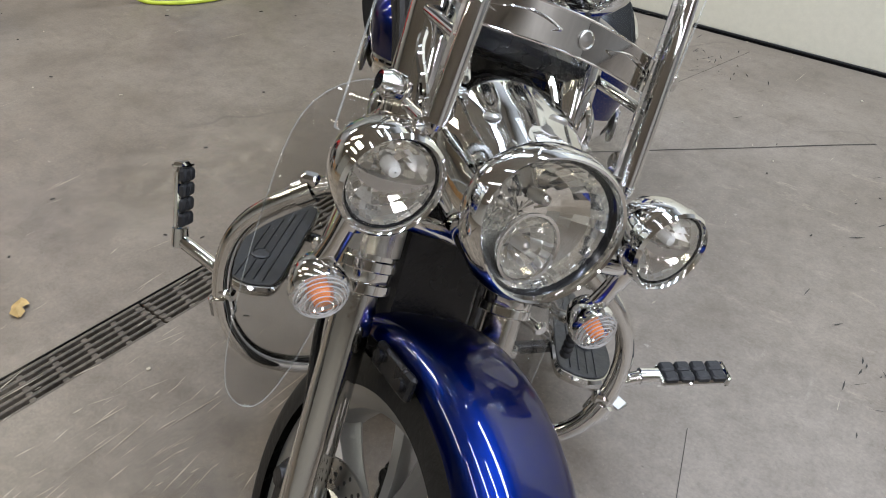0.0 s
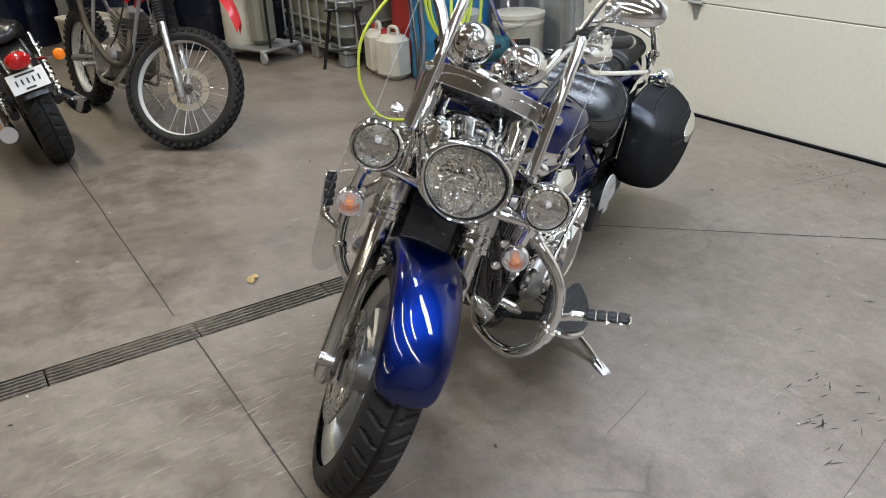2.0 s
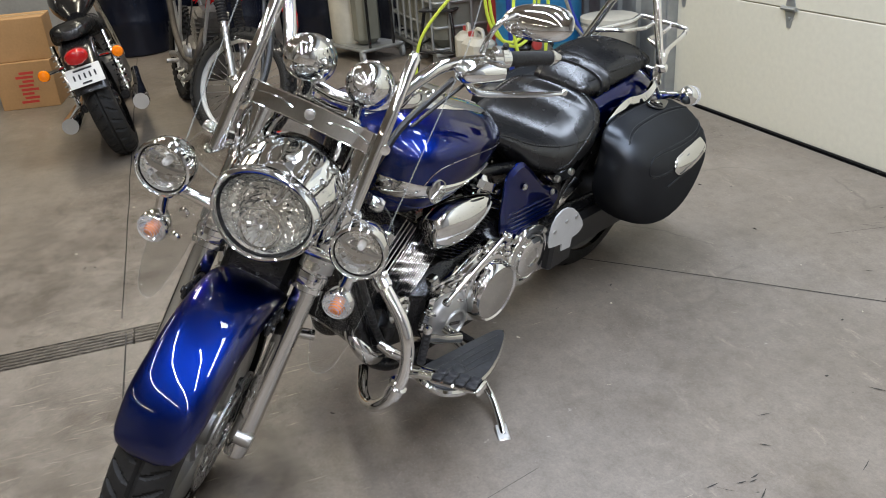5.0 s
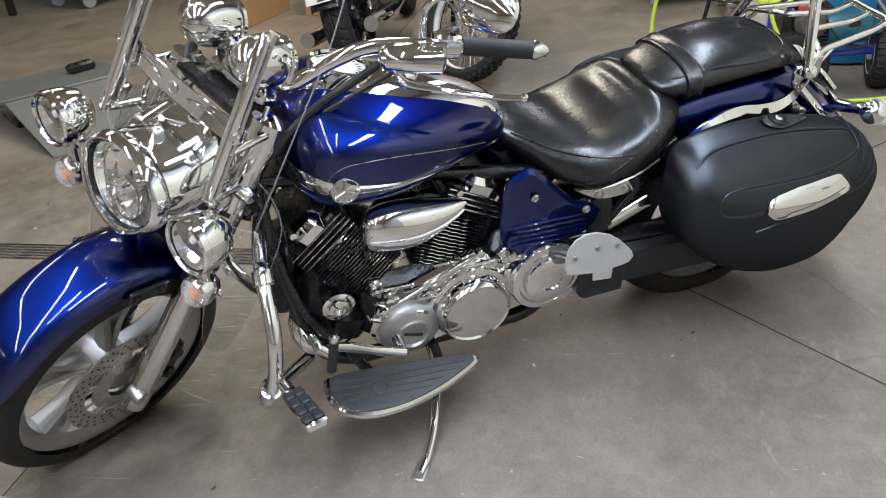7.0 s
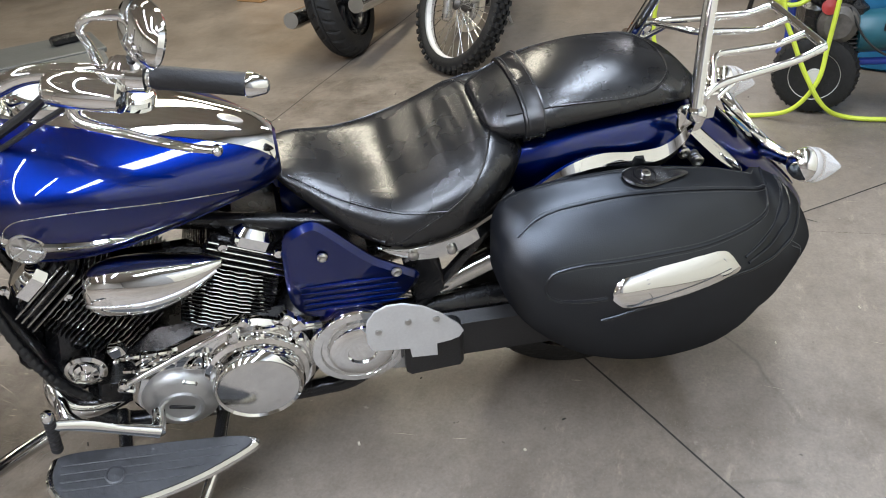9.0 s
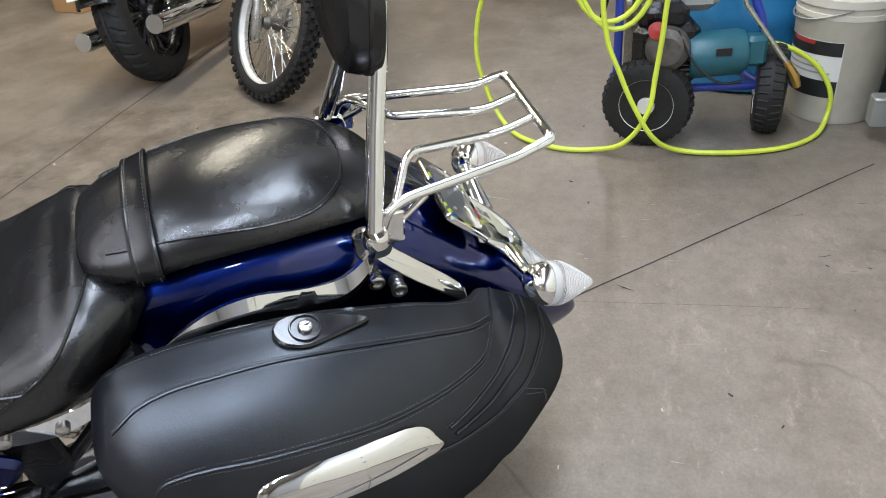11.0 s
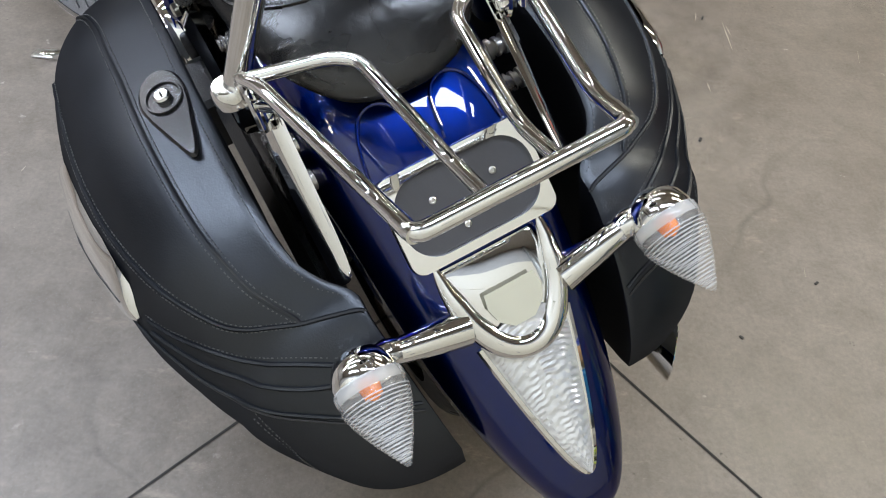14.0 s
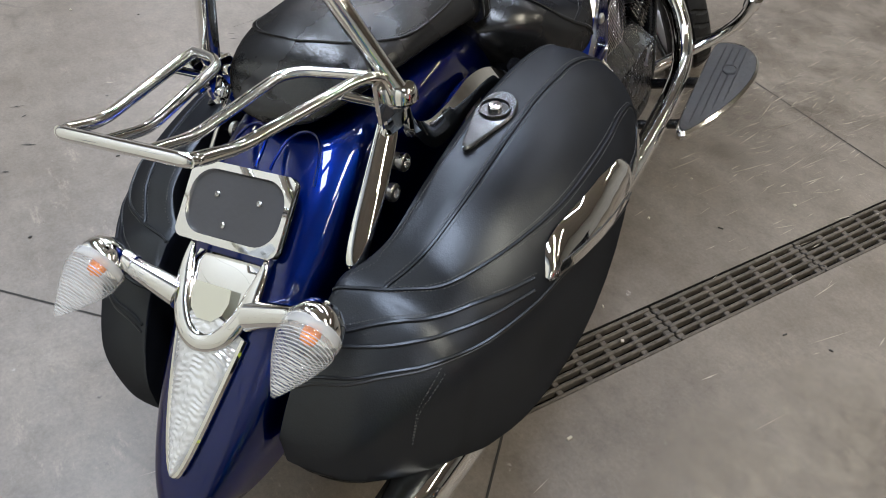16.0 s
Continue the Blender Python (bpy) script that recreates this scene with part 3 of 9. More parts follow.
SMEAR = stain_material("dark_smear", (0.055, 0.046, 0.036), 0.5, 0.16, 9.0)
GRIME_DIMMING = stain_material("brown_grime_dimming", (0.090, 0.068, 0.046), 0.55, 0.40, 4.5)
SCRAPE = stain_material("pale_scrape", (0.42, 0.36, 0.28), 0.7, 0.40, 14.0)
for i, (x, y, L, W, a) in enumerate(((2.25, 0.86, 1.0, 0.6, 30), (2.3, 0.12, 0.9, 0.6, 20), (-0.80, -0.66, 0.55, 0.22, 62), (2.68, -1.0, 0.8, 0.25, 60), (0.62, -0.60, 1.1, 0.6, 10), (0.25, 1.0, 0.9, 0.5, -30))):
    stain(x, y, L, W, a, SMEAR, 0.00012 * i, "dark oily smear on the concrete")
for i, (x, y, L, W, a) in enumerate(((-1.22, 0.52, 1.5, 0.75, -32), (0.45, 0.75, 1.0, 0.5, -32), (-0.70, 1.10, 0.8, 0.4, -32))):
    stain(x, y, L, W, a, SCRAPE, 0.00075 + 0.0001 * i, "pale scraped patch on the concrete")
# broad brown patches: grime, plus the floor's dimmer, warmer light put into colour
for i, (x, y, L, W, a) in enumerate(((-1.55, 0.55, 3.0, 1.7, -32), (-0.9, 1.75, 2.6, 1.3, -32), (0.4, 2.2, 2.2, 1.2, 20))):
    stain(x, y, L, W, a, GRIME_DIMMING, 0.0013 + 0.0001 * i, "brown grime on the concrete, with dimmer, warmer light toned in")
rgs = random.Random(21)
scuff = Shape()
for cx, cy, n_sc, spread in ((1.62, -0.98, 26, 0.16), (-0.38, -1.10, 30, 0.14), (2.25, 0.2, 14, 0.3), (0.5, -1.3, 12, 0.4)):
    for i in range(n_sc):
        x, y, a = cx + spread * rgs.gauss(0, 1), cy + spread * 0.5 * rgs.gauss(0, 1), math.radians(-42 + rgs.gauss(0, 25))
        L, w = rgs.uniform(0.006, 0.035), rgs.uniform(0.0008, 0.0035)
        d, n_ = Vector((math.cos(a), math.sin(a), 0)), Vector((-math.sin(a), math.cos(a), 0))
        c0, base_ = Vector((x, y, 0.0021)), len(scuff.v)
        scuff.v += [tuple(c0 - d * L), tuple(c0 - n_ * w), tuple(c0 + d * L), tuple(c0 + n_ * w * rgs.uniform(0.3, 1))]
        scuff.f.append((base_, base_ + 1, base_ + 2, base_ + 3))
tagged(new("floor_scuff", scuff.mesh("floor_scuff", material("rubber_scuff", (0.03, 0.028, 0.025), 0.7))), "black rubber scuffs rubbed on the concrete", "scuff", kind="stuff")
scr_ = Shape()
for i in range(460):
    t = rgs.gauss(0, 1)
    if i < 380:
        x, y = -1.05 + 0.48 * rgs.gauss(0, 1), 0.50 + 0.26 * rgs.gauss(0, 1)
    else:
        x, y = rgs.uniform(-1.5, 2.2), rgs.uniform(-1.4, 1.6)
    a = math.radians(-30 + rgs.gauss(0, 9))
    L, w = rgs.uniform(0.008, 0.03) * rgs.choice((1, 1, 1, 2.5)), rgs.uniform(0.0005, 0.0022)
    d, n_ = Vector((math.cos(a), math.sin(a), 0)), Vector((-math.sin(a), math.cos(a), 0))
    c0 = Vector((x, y, 0.0019))
    base_ = len(scr_.v)
    scr_.v += [tuple(c0 - d * L), tuple(c0 + n_ * w), tuple(c0 + d * L), tuple(c0 - n_ * w * rgs.uniform(0.3, 1))]
    scr_.f.append((base_, base_ + 3, base_ + 2, base_ + 1))
ob = tagged(new("floor_scratch", scr_.mesh("floor_scratch", material("scraped_concrete", (0.40, 0.35, 0.28), 0.8, vary=0.2, scale=60))), "pale scratches scraped into the concrete", "scratch", kind="stuff")


# ---------------------------------------------------------------- the blue touring motorcycle
# Its own frame: x to the rear, y to its right, z up; it leans on its stand and its bars are turned.
BIKE = pose(0, 0.033, 0, 12, 0, -1.1)
RAKE = Vector((0.5195, 0, 0.8545))
PIVOT = Vector((-1.157, 0, 0))
STEER = Matrix.Translation(PIVOT) @ Matrix.Rotation(radians(33), 4, RAKE) @ Matrix.Translation(-PIVOT)
moto = thing("motorcycle", BIKE, "blue and chrome touring motorcycle leaning on its side stand", "motorcycle")


def bp(name, shape, mat, label="", parent=None, steer=False, flip=False, sharp=38):
    m = mirror() if flip else Matrix.Identity(4)
    return part(name, shape, mat, parent or moto, label, (STEER if steer else Matrix.Identity(4)) @ m, sharp)


def bps(name, shapes, mat, label="", parent=None, steer=False, flip=False, sharp=38):
    """Several alike parts, each a mesh of its own."""
    return [bp(name, s, mat, label, parent, steer, flip, sharp) for s in shapes]


def fork_pt(s, y, fwd=0.0):
    """A point s metres up the fork leg from its foot."""
    return (-1.015 + 0.5195 * s - 0.8545 * fwd, y, 0.235 + 0.8545 * s + 0.5195 * fwd)


# --- wheels
def tyre(R, r_in, hw, axle, grooves, n=480, depth=0.008):
    s = Shape()
    prof = []
    k = 26
    for i in range(k + 1):
        a = math.pi * (i / k)
        h = -hw * math.cos(a)
        r = r_in + (R - r_in) * math.sin(a) ** 0.55
        prof.append((r, h))
    rings = []
    for j in range(n):
        th = 2 * math.pi * j / n
        ring = []
        for r, h in prof:
            t = abs(h) / hw
            side = 1 if h > 0 else -1
            ph = (th / (2 * math.pi) * grooves + t * 0.9 + (0.5 if side > 0 else 0)) % 1.0
            cut = depth if (0.14 < t < 0.88 and ph < 0.2) else 0
            if t < 0.06:
                cut = depth
            rr = r - cut
            ring.append((axle[0] + rr * math.cos(th), axle[1] + h, axle[2] + rr * math.sin(th)))
        rings.append(ring)
    rings.append(rings[0])
    return s.loft(rings, False, False, False)


AXF, AXR = (-1.005, 0.0, 0.29), (0.71, 0.0, 0.31)
RF = 0.316


def cast_rim(axle, R, hw, spokes, hub):
    s = Shape()
    prof = [(R - 0.03, -hw * 0.6), (R - 0.012, -hw * 0.9), (R + 0.004, -hw), (R + 0.006, -hw * 0.9), (R - 0.02, -hw * 0.55), (R - 0.02, hw * 0.55), (R + 0.006, hw * 0.9), (R + 0.004, hw), (R - 0.012, hw * 0.9), (R - 0.03, hw * 0.6), (R - 0.036, 0), (R - 0.03, -hw * 0.6)]
    s.lathe(prof, axle, (0, 1, 0), 64, cap=False)
    hb0 = Shape().lathe([(0.0, -hub), (0.035, -hub), (0.05, -hub * 0.8), (0.055, 0), (0.05, hub * 0.8), (0.035, hub), (0.0, hub)], axle, (0, 1, 0), 28, cap=False)
    o = np.array(axle)
    sp = []
    for i in range(spokes):
        for off in (-0.17, 0.17):
            a = 2 * math.pi * i / spokes
            d0, d1 = np.array([math.cos(a + off * 0.4), 0, math.sin(a + off * 0.4)]), np.array([math.cos(a + off), 0, math.sin(a + off)])
            p = [o + d0 * 0.045, o + d0 * 0.5 * R * 0.5 + d1 * 0.5 * R * 0.5, o + d1 * (R - 0.03)]
            sp.append(Shape().tube(catmull(p, 4), [0.016, 0.013, 0.012, 0.016], 8, True, flat=2.0, up=(0, 1, 0)))
    return s, hb0, sp


def brake_disc(axle, y, R=0.149):
    s = Shape()
    o = (axle[0], y, axle[2])
    s.lathe([(0.105, -0.0025), (R, -0.0025), (R, 0.0025), (0.105, 0.0025), (0.105, -0.0025)], o, (0, 1, 0), 48, cap=False)
    for i in range(10):
        a = 2 * math.pi * i / 10
        s.box((o[0] + 0.092 * math.cos(a), y, o[2] + 0.092 * math.sin(a)), (0.032, 0.006, 0.016), pose(0, 0, 0, 0, -math.degrees(a), 0), 0.002)
    s.lathe([(0.045, -0.006), (0.085, -0.003), (0.085, 0.003), (0.045, 0.006)], o, (0, 1, 0), 32, cap=False)
    return s


# Black plugs, slightly proud; the shade of the drilled holes is their colour.
def disc_holes(axle, y):
    s = Shape()
    for i in range(30):
        for j in range(3):
            a = 2 * math.pi * (i + 0.35 * j) / 30
            r = 0.116 + 0.0125 * j
            s.lathe([(0.0032, -0.0031), (0.0032, 0.0031)], (axle[0] + r * math.cos(a), y, axle[2] + r * math.sin(a)), (0, 1, 0), 8)
    return s


rim_, hub_, spokes_ = cast_rim(AXF, 0.246, 0.052, 5, 0.075)
fw = bp("front_wheel", rim_, ALLOY, "silver cast alloy front wheel", steer=True)
bp("hub", hub_, ALLOY, "", fw, True)
bps("spoke", spokes_, ALLOY, "", fw, True)
bp("tyre", tyre(RF, 0.25, 0.066, AXF, 40), RUBBER, "black tyre with grooved tread", fw, True)
for y in (-0.083, 0.083):
    bp("brake_disc", brake_disc(AXF, y), STEEL, "drilled steel brake disc", fw, True)
    tagged(bp("disc_hole_dot", disc_holes(AXF, y), PIT, "", fw, True), kind="stuff")
# raised letters of the tyre's maker, as plain white bars
bars = Shape()
for i in range(9):
    a = math.radians(238 + i * 3.4)
    bars.box((AXF[0] + 0.283 * math.cos(a), -0.0535, AXF[2] + 0.283 * math.sin(a)), (0.011, 0.003, 0.016), pose(0, 0, 0, 0, -math.degrees(a) + 90, 0), 0.001)
tagged(bp("tyre_marking", bars, material("white_rubber", (0.55, 0.55, 0.52), 0.6), "white raised marking bars", fw, True), kind="stuff")
rim_, hub_, spokes_ = cast_rim(AXR, 0.235, 0.08, 5, 0.09)
rwheel = bp("rear_wheel", rim_, DARKALLOY, "dark cast alloy rear wheel")
bp("hub", hub_, DARKALLOY, "", rwheel)
bps("spoke", spokes_, DARKALLOY, "", rwheel)
bp("tyre", tyre(0.330, 0.238, 0.095, AXR, 36), RUBBER, "black tyre with grooved tread", rwheel)

# --- front fork
for y in (-0.125, 0.125):
    leg = Shape().tube([fork_pt(-0.012, y), fork_pt(0.0, y), fork_pt(0.02, y), fork_pt(0.45, y)], [0.012, 0.026, 0.029, 0.029], 20)
    lg = bp("fork_leg", leg, POLISHED, "polished fork slider", steer=True)
    up = Shape().tube([fork_pt(0.44, y), fork_pt(0.45, y), fork_pt(0.46, y), fork_pt(0.82, y)], [0.032, 0.036, 0.037, 0.037], 20)
    bp("fork_cover", up, CHROME, "chrome upper fork cover", steer=True)
    for s0 in (0.445, 0.475, 0.66):
        ring = Shape().tube([fork_pt(s0 - 0.008, y), fork_pt(s0 - 0.006, y), fork_pt(s0 + 0.006, y), fork_pt(s0 + 0.008, y)], [0.037, 0.040, 0.040, 0.037], 20)
        bp("fork_ring", ring, CHROME, "", lg, True)
    band = Shape().tube([fork_pt(0.49, y), fork_pt(0.535, y)], 0.0405, 20)
    bp("screen_clamp", band, STEEL, "satin clamp band of the wind deflector", lg, True)
    cal = Shape()
    c0 = np.array(fork_pt(0.10, y * 0.72, -0.085))
    cal.box(c0, (0.05, 0.05, 0.12), pose(0, 0, 0, 0, 31, 0), 0.012)
    for k in (-0.03, 0.03):
        cal.lathe([(0.0, -0.034), (0.014, -0.034), (0.018, -0.026), (0.018, 0.026), (0.014, 0.034), (0, 0.034)], c0 + np.array([k * 0.5, 0, k]), (0, 1, 0), 14, cap=False)
    bp("brake_caliper", cal, BLACK, "black brake caliper", steer=True)
    axc = Shape().lathe([(0.0, 0.02), (0.016, 0.02), (0.019, 0.012), (0.019, -0.02), (0.0, -0.02)], (AXF[0], y * 1.08, AXF[2]), (0, math.copysign(1, y), 0), 16, cap=False)
    bp("axle_cap", axc, STEEL, "", lg, True)
tri = Shape()
for s0 in (0.60, 0.80):
    p0, p1 = np.array(fork_pt(s0, -0.125, -0.01)), np.array(fork_pt(s0, 0.125, -0.01))
    tri.box((p0 + p1) / 2, (0.09, 0.31, 0.035), pose(0, 0, 0, 0, 31.3, 0), 0.012)
bp("triple_clamp", tri, BLACK, "black fork yokes", steer=True)
hp = Shape().tube([(-0.60, 0, 0.62), (-0.50, 0, 0.86)], [0.05, 0.055], 18)
bp("headstock", hp, BLACK)
# dark panel and hoses between the fork legs
dk = Shape().box(fork_pt(0.49, 0, -0.03), (0.05, 0.17, 0.30), pose(0, 0, 0, 0, 31.3, 0), 0.02)
bp("fork_shroud", dk, BLACK, "black shroud between the fork legs", steer=True)
ho = Shape()
ho.tube(catmull([fork_pt(0.60, 0.10, -0.05), fork_pt(0.42, 0.13, -0.07), fork_pt(0.25, 0.11, -0.08), fork_pt(0.14, 0.09, -0.09)], 8), 0.006, 8)
bp("brake_hose", ho, GLOSSBLACK, "black brake hose", steer=True)


# --- front fender
def fender_strip(axle, phi0, phi1, crest, skirt, hw, n=44, k=18, thick=0.003):
    """An arched mudguard; crest, skirt and hw are functions of the share along it."""
    outer, inner = [], []
    for i in range(n + 1):
        f = i / n
        a = math.radians(phi0 + (phi1 - phi0) * f)
        c, s, w = crest(f), skirt(f), hw(f)
        ro, ri = [], []
        for j in range(k + 1):
            t = math.pi * j / k
            y, e = -math.cos(t), math.sin(t)
            yy = w * math.copysign(abs(y) ** 0.72, y)
            R = s + (c - s) * e ** 0.62
            for lst, off in ((ro, 0), (ri, thick)):
                lst.append((axle[0] - (R - off) * math.cos(a), axle[1] + yy * (1 - off / w), axle[2] + (R - off) * math.sin(a)))
        outer.append(ro)
        inner.append(ri)
    rings = [o + list(reversed(r)) for o, r in zip(outer, inner)]
    return Shape().loft(rings, True, True, True)


def ease(f, a, b):
    t = min(max((f - a) / (b - a), 0), 1)
    return t * t * (3 - 2 * t)


ffend = fender_strip(AXF, 35, 146, lambda f: 0.324 + 0.020 * math.sqrt(1 - (1 - min(f / 0.07, 1)) ** 2) + 0.024 * ease(f, 0.0, 0.24) - 0.012 * ease(f, 0.75, 1),
                     lambda f: 0.322 - 0.006 * ease(f, 0, 0.16) + 0.018 * ease(f, 0.55, 1), lambda f: 0.030 + 0.043 * math.sqrt(1 - (1 - min(f / 0.075, 1)) ** 2) + 0.012 * ease(f, 0.0, 0.2) + 0.004 * ease(f, 0.3, 0.7))
ff = bp("front_fender", ffend, BLUE, "deep metallic blue front fender", steer=True)
for y in (-0.098, 0.098):
    stay = Shape().box((AXF[0] + 0.10, y, AXF[2] + 0.30), (0.10, 0.012, 0.035), pose(0, 0, 0, 0, 20, 0), 0.004)
    for k in (-0.03, 0.03):
        stay.lathe([(0.009, -0.012), (0.009, 0.012)], (AXF[0] + 0.10 + k, y, AXF[2] + 0.30 - k * 0.3), (0, 1, 0), 10)
    bp("fender_stay", stay, BLACK, "", ff, True)


# --- headlight and its cowl
HC = np.array([-0.868, 0.0, 0.825])
HF, HUp = np.array([-0.93, 0, 0.37]), np.array([0.37, 0, 0.93])


def head_ring(scale, back, lift=0.0, n=48, sq=1.0):
    out = []
    for a in np.linspace(0, 2 * math.pi, n, endpoint=False):
        sx, sy = math.sin(a), math.cos(a)
        wx = 0.112 * sx * (1 + 0.11 * sy) * scale
        wy = (0.094 * sy + 0.002) * scale
        out.append(HC - HF * back + np.array([0, 1, 0]) * wx + HUp * (wy * sq + lift))
    return out


cowl = Shape().loft([head_ring(0.925, 0.012), head_ring(0.93, -0.003), head_ring(0.95, -0.010), head_ring(0.98, -0.012), head_ring(1.02, -0.007), head_ring(1.06, 0.006), head_ring(1.08, 0.018), head_ring(1.06, 0.025), head_ring(1.02, 0.028), head_ring(1.03, 0.045, 0.004), head_ring(1.08, 0.09, 0.022), head_ring(1.09, 0.13, 0.044), head_ring(1.0, 0.17, 0.062), head_ring(0.74, 0.20, 0.078), head_ring(0.2, 0.215, 0.088)], True, False, True)
hl = bp("headlight", cowl, CHROME, "chrome headlight cowl with a deep rim", steer=True)
bp("headlight_gasket", Shape().loft([head_ring(0.933, -0.001), head_ring(0.905, 0.003), head_ring(0.880, 0.010)], True, False, False), GLOSSBLACK, "black inner ring", hl, True)
# stepped reflector: upright flutes in the upper bowl, broad facets below
facet = random.Random(3)
flute = [facet.uniform(-0.0011, 0.0011) for _ in range(40)]
rrows = []
for k, b in ((0.885, 0.009), (0.79, 0.032), (0.66, 0.048), (0.53, 0.057), (0.39, 0.063), (0.22, 0.067), (0.02, 0.068)):
    rrows.append([q + HF * (flute[(j // 2 + int(k * 9) * 3) % 40] if 0.1 < k < 0.80 else 0) for j, q in enumerate(head_ring(k, b, 0, 40))])
bp("reflector", Shape().loft(rrows, True, False, True), MIRRORMETAL, "fluted bright reflector", hl, True, sharp=4)
ln = Shape().loft([head_ring(0.83, 0.014), head_ring(0.80, 0.008), head_ring(0.62, -0.002), head_ring(0.34, -0.008), head_ring(0.02, -0.010)], True, False, True)
bp("lens", ln, LENSCLEAR, "clear headlight lens", hl, True)
lo = HC - HF * 0.026 - HUp * 0.032
pr = Shape().lathe([(0.044, -0.004), (0.047, 0.003), (0.047, 0.007), (0.043, 0.006), (0.041, -0.004)], lo, HF, 32, cap=False)
bp("low_beam", pr, CHROME, "chrome ring of the low beam", hl, True)
lrows = []
for k, (r_, b) in enumerate(((0.042, 0.002), (0.036, -0.014), (0.026, -0.026), (0.014, -0.034), (0.001, -0.036))):
    e2_ = np.array([0, 1.0, 0])
    lrows.append([lo + HF * (b + (facet.uniform(-0.003, 0.003) if 0 < k < 4 else 0)) + (e2_ * math.cos(a) + HUp * math.sin(a)) * r_ for a in np.linspace(0, 2 * math.pi, 22, endpoint=False)])
bp("low_beam_bowl", Shape().loft(lrows, True, False, False), MIRRORMETAL, "", hl, True, sharp=4)
bp("bulb", Shape().lathe([(0.001, 0.004), (0.006, 0.001), (0.008, -0.006), (0.008, -0.024)], lo, HF, 14, cap=False), STEEL, "small bulb cap", hl, True)
hi = HC - HF * 0.042 + HUp * 0.030 + np.array([0, -0.006, 0])
bp("high_beam_bulb", Shape().lathe([(0.001, 0.016), (0.007, 0.012), (0.009, 0.0), (0.009, -0.02)], hi, HF, 14, cap=False), STEEL, "", hl, True)
for y, b, l in ((0, 0.062, 0.122), (-0.078, 0.085, 0.098), (0.078, 0.085, 0.098)):
    c0 = HC - HF * b + HUp * l + np.array([0, y, 0])
    scr = Shape().lathe([(0.012, 0), (0.012, 0.004), (0.009, 0.007), (0.004, 0.007), (0.004, 0.003)], c0, HUp + np.array([0, y * 3, 0]), 14)
    bp("cowl_screw", scr, STEEL, "", hl, True)
# raised middle plate on top of the cowl
pl = Shape().plate(catmull([(-0.055, 0), (-0.045, 0.10), (-0.02, 0.135), (0.02, 0.135), (0.045, 0.10), (0.055, 0), (0.03, -0.012), (-0.03, -0.012)], 4, True), 0.008, lambda a, b, h: tuple(HC - HF * (0.04 + b) + HUp * (0.099 + h + 0.046 * b / 0.135 - 5.5 * a * a) + np.array([0, a, 0])), 0.003)
bp("cowl_crest", pl, CHROME, "", hl, True)


# --- driving lamps, signals and their bar
def driving_lamp(y, z):
    c0 = np.array([-0.868, y, z])
    ax = np.array([1.0, 0, -0.20])
    ax /= np.linalg.norm(ax)
    e1, e2 = np.array([0, 1.0, 0]), np.array([0.196, 0, 0.98])
    d = bp("driving_lamp", Shape().lathe([(0.053, 0.006), (0.054, -0.002), (0.057, -0.006), (0.061, -0.002), (0.062, 0.010), (0.058, 0.014), (0.060, 0.02), (0.058, 0.045), (0.049, 0.07), (0.033, 0.086), (0.012, 0.094), (0.0, 0.095)], c0, ax, 36, cap=False), CHROME, "round chrome driving lamp", steer=True)
    bp("lamp_gasket", Shape().lathe([(0.0535, 0.002), (0.0515, 0.003), (0.051, 0.008)], c0, ax, 32, cap=False), GLOSSBLACK, "", d, True)
    fl_ = random.Random(11)
    rows = []
    for r_, b in ((0.0505, 0.004), (0.046, 0.014), (0.037, 0.024), (0.026, 0.031), (0.013, 0.035), (0.001, 0.036)):
        rows.append([c0 + ax * (b + (fl_.uniform(-0.0022, 0.0022) if 0.01 < r_ < 0.05 else 0)) + (e1 * math.cos(a) + e2 * math.sin(a)) * r_ for a in np.linspace(0, 2 * math.pi, 20, endpoint=False)])
    bp("reflector", Shape().loft(rows, True, False, False), MIRRORMETAL, "faceted bright reflector", d, True, sharp=4)
    bp("lens", Shape().lathe([(0.0525, 0.002), (0.049, -0.003), (0.030, -0.007), (0.0, -0.009)], c0, ax, 28, cap=False), LENSCLEAR, "clear lamp lens", d, True)
    # sickle-shaped shield under the bulb
    arc = np.linspace(0.12, math.pi - 0.12, 16)
    sh_ = [[c0 + ax * 0.010 + e1 * 0.047 * math.cos(t) + e2 * (0.012 - k * math.sin(t)) for k in (0.012, 0.026)] for t in arc]
    sh_ = [[p, q, q + ax * 0.012, p + ax * 0.012] for p, q in sh_]
    bp("lamp_shield", Shape().loft(sh_), STEEL, "", d, True)
    bp("bulb", Shape().lathe([(0.001, 0.006), (0.007, 0.008), (0.009, 0.014), (0.009, 0.03)], c0 + e2 * 0.012, ax, 14, cap=False), WHITEBULB, "", d, True)


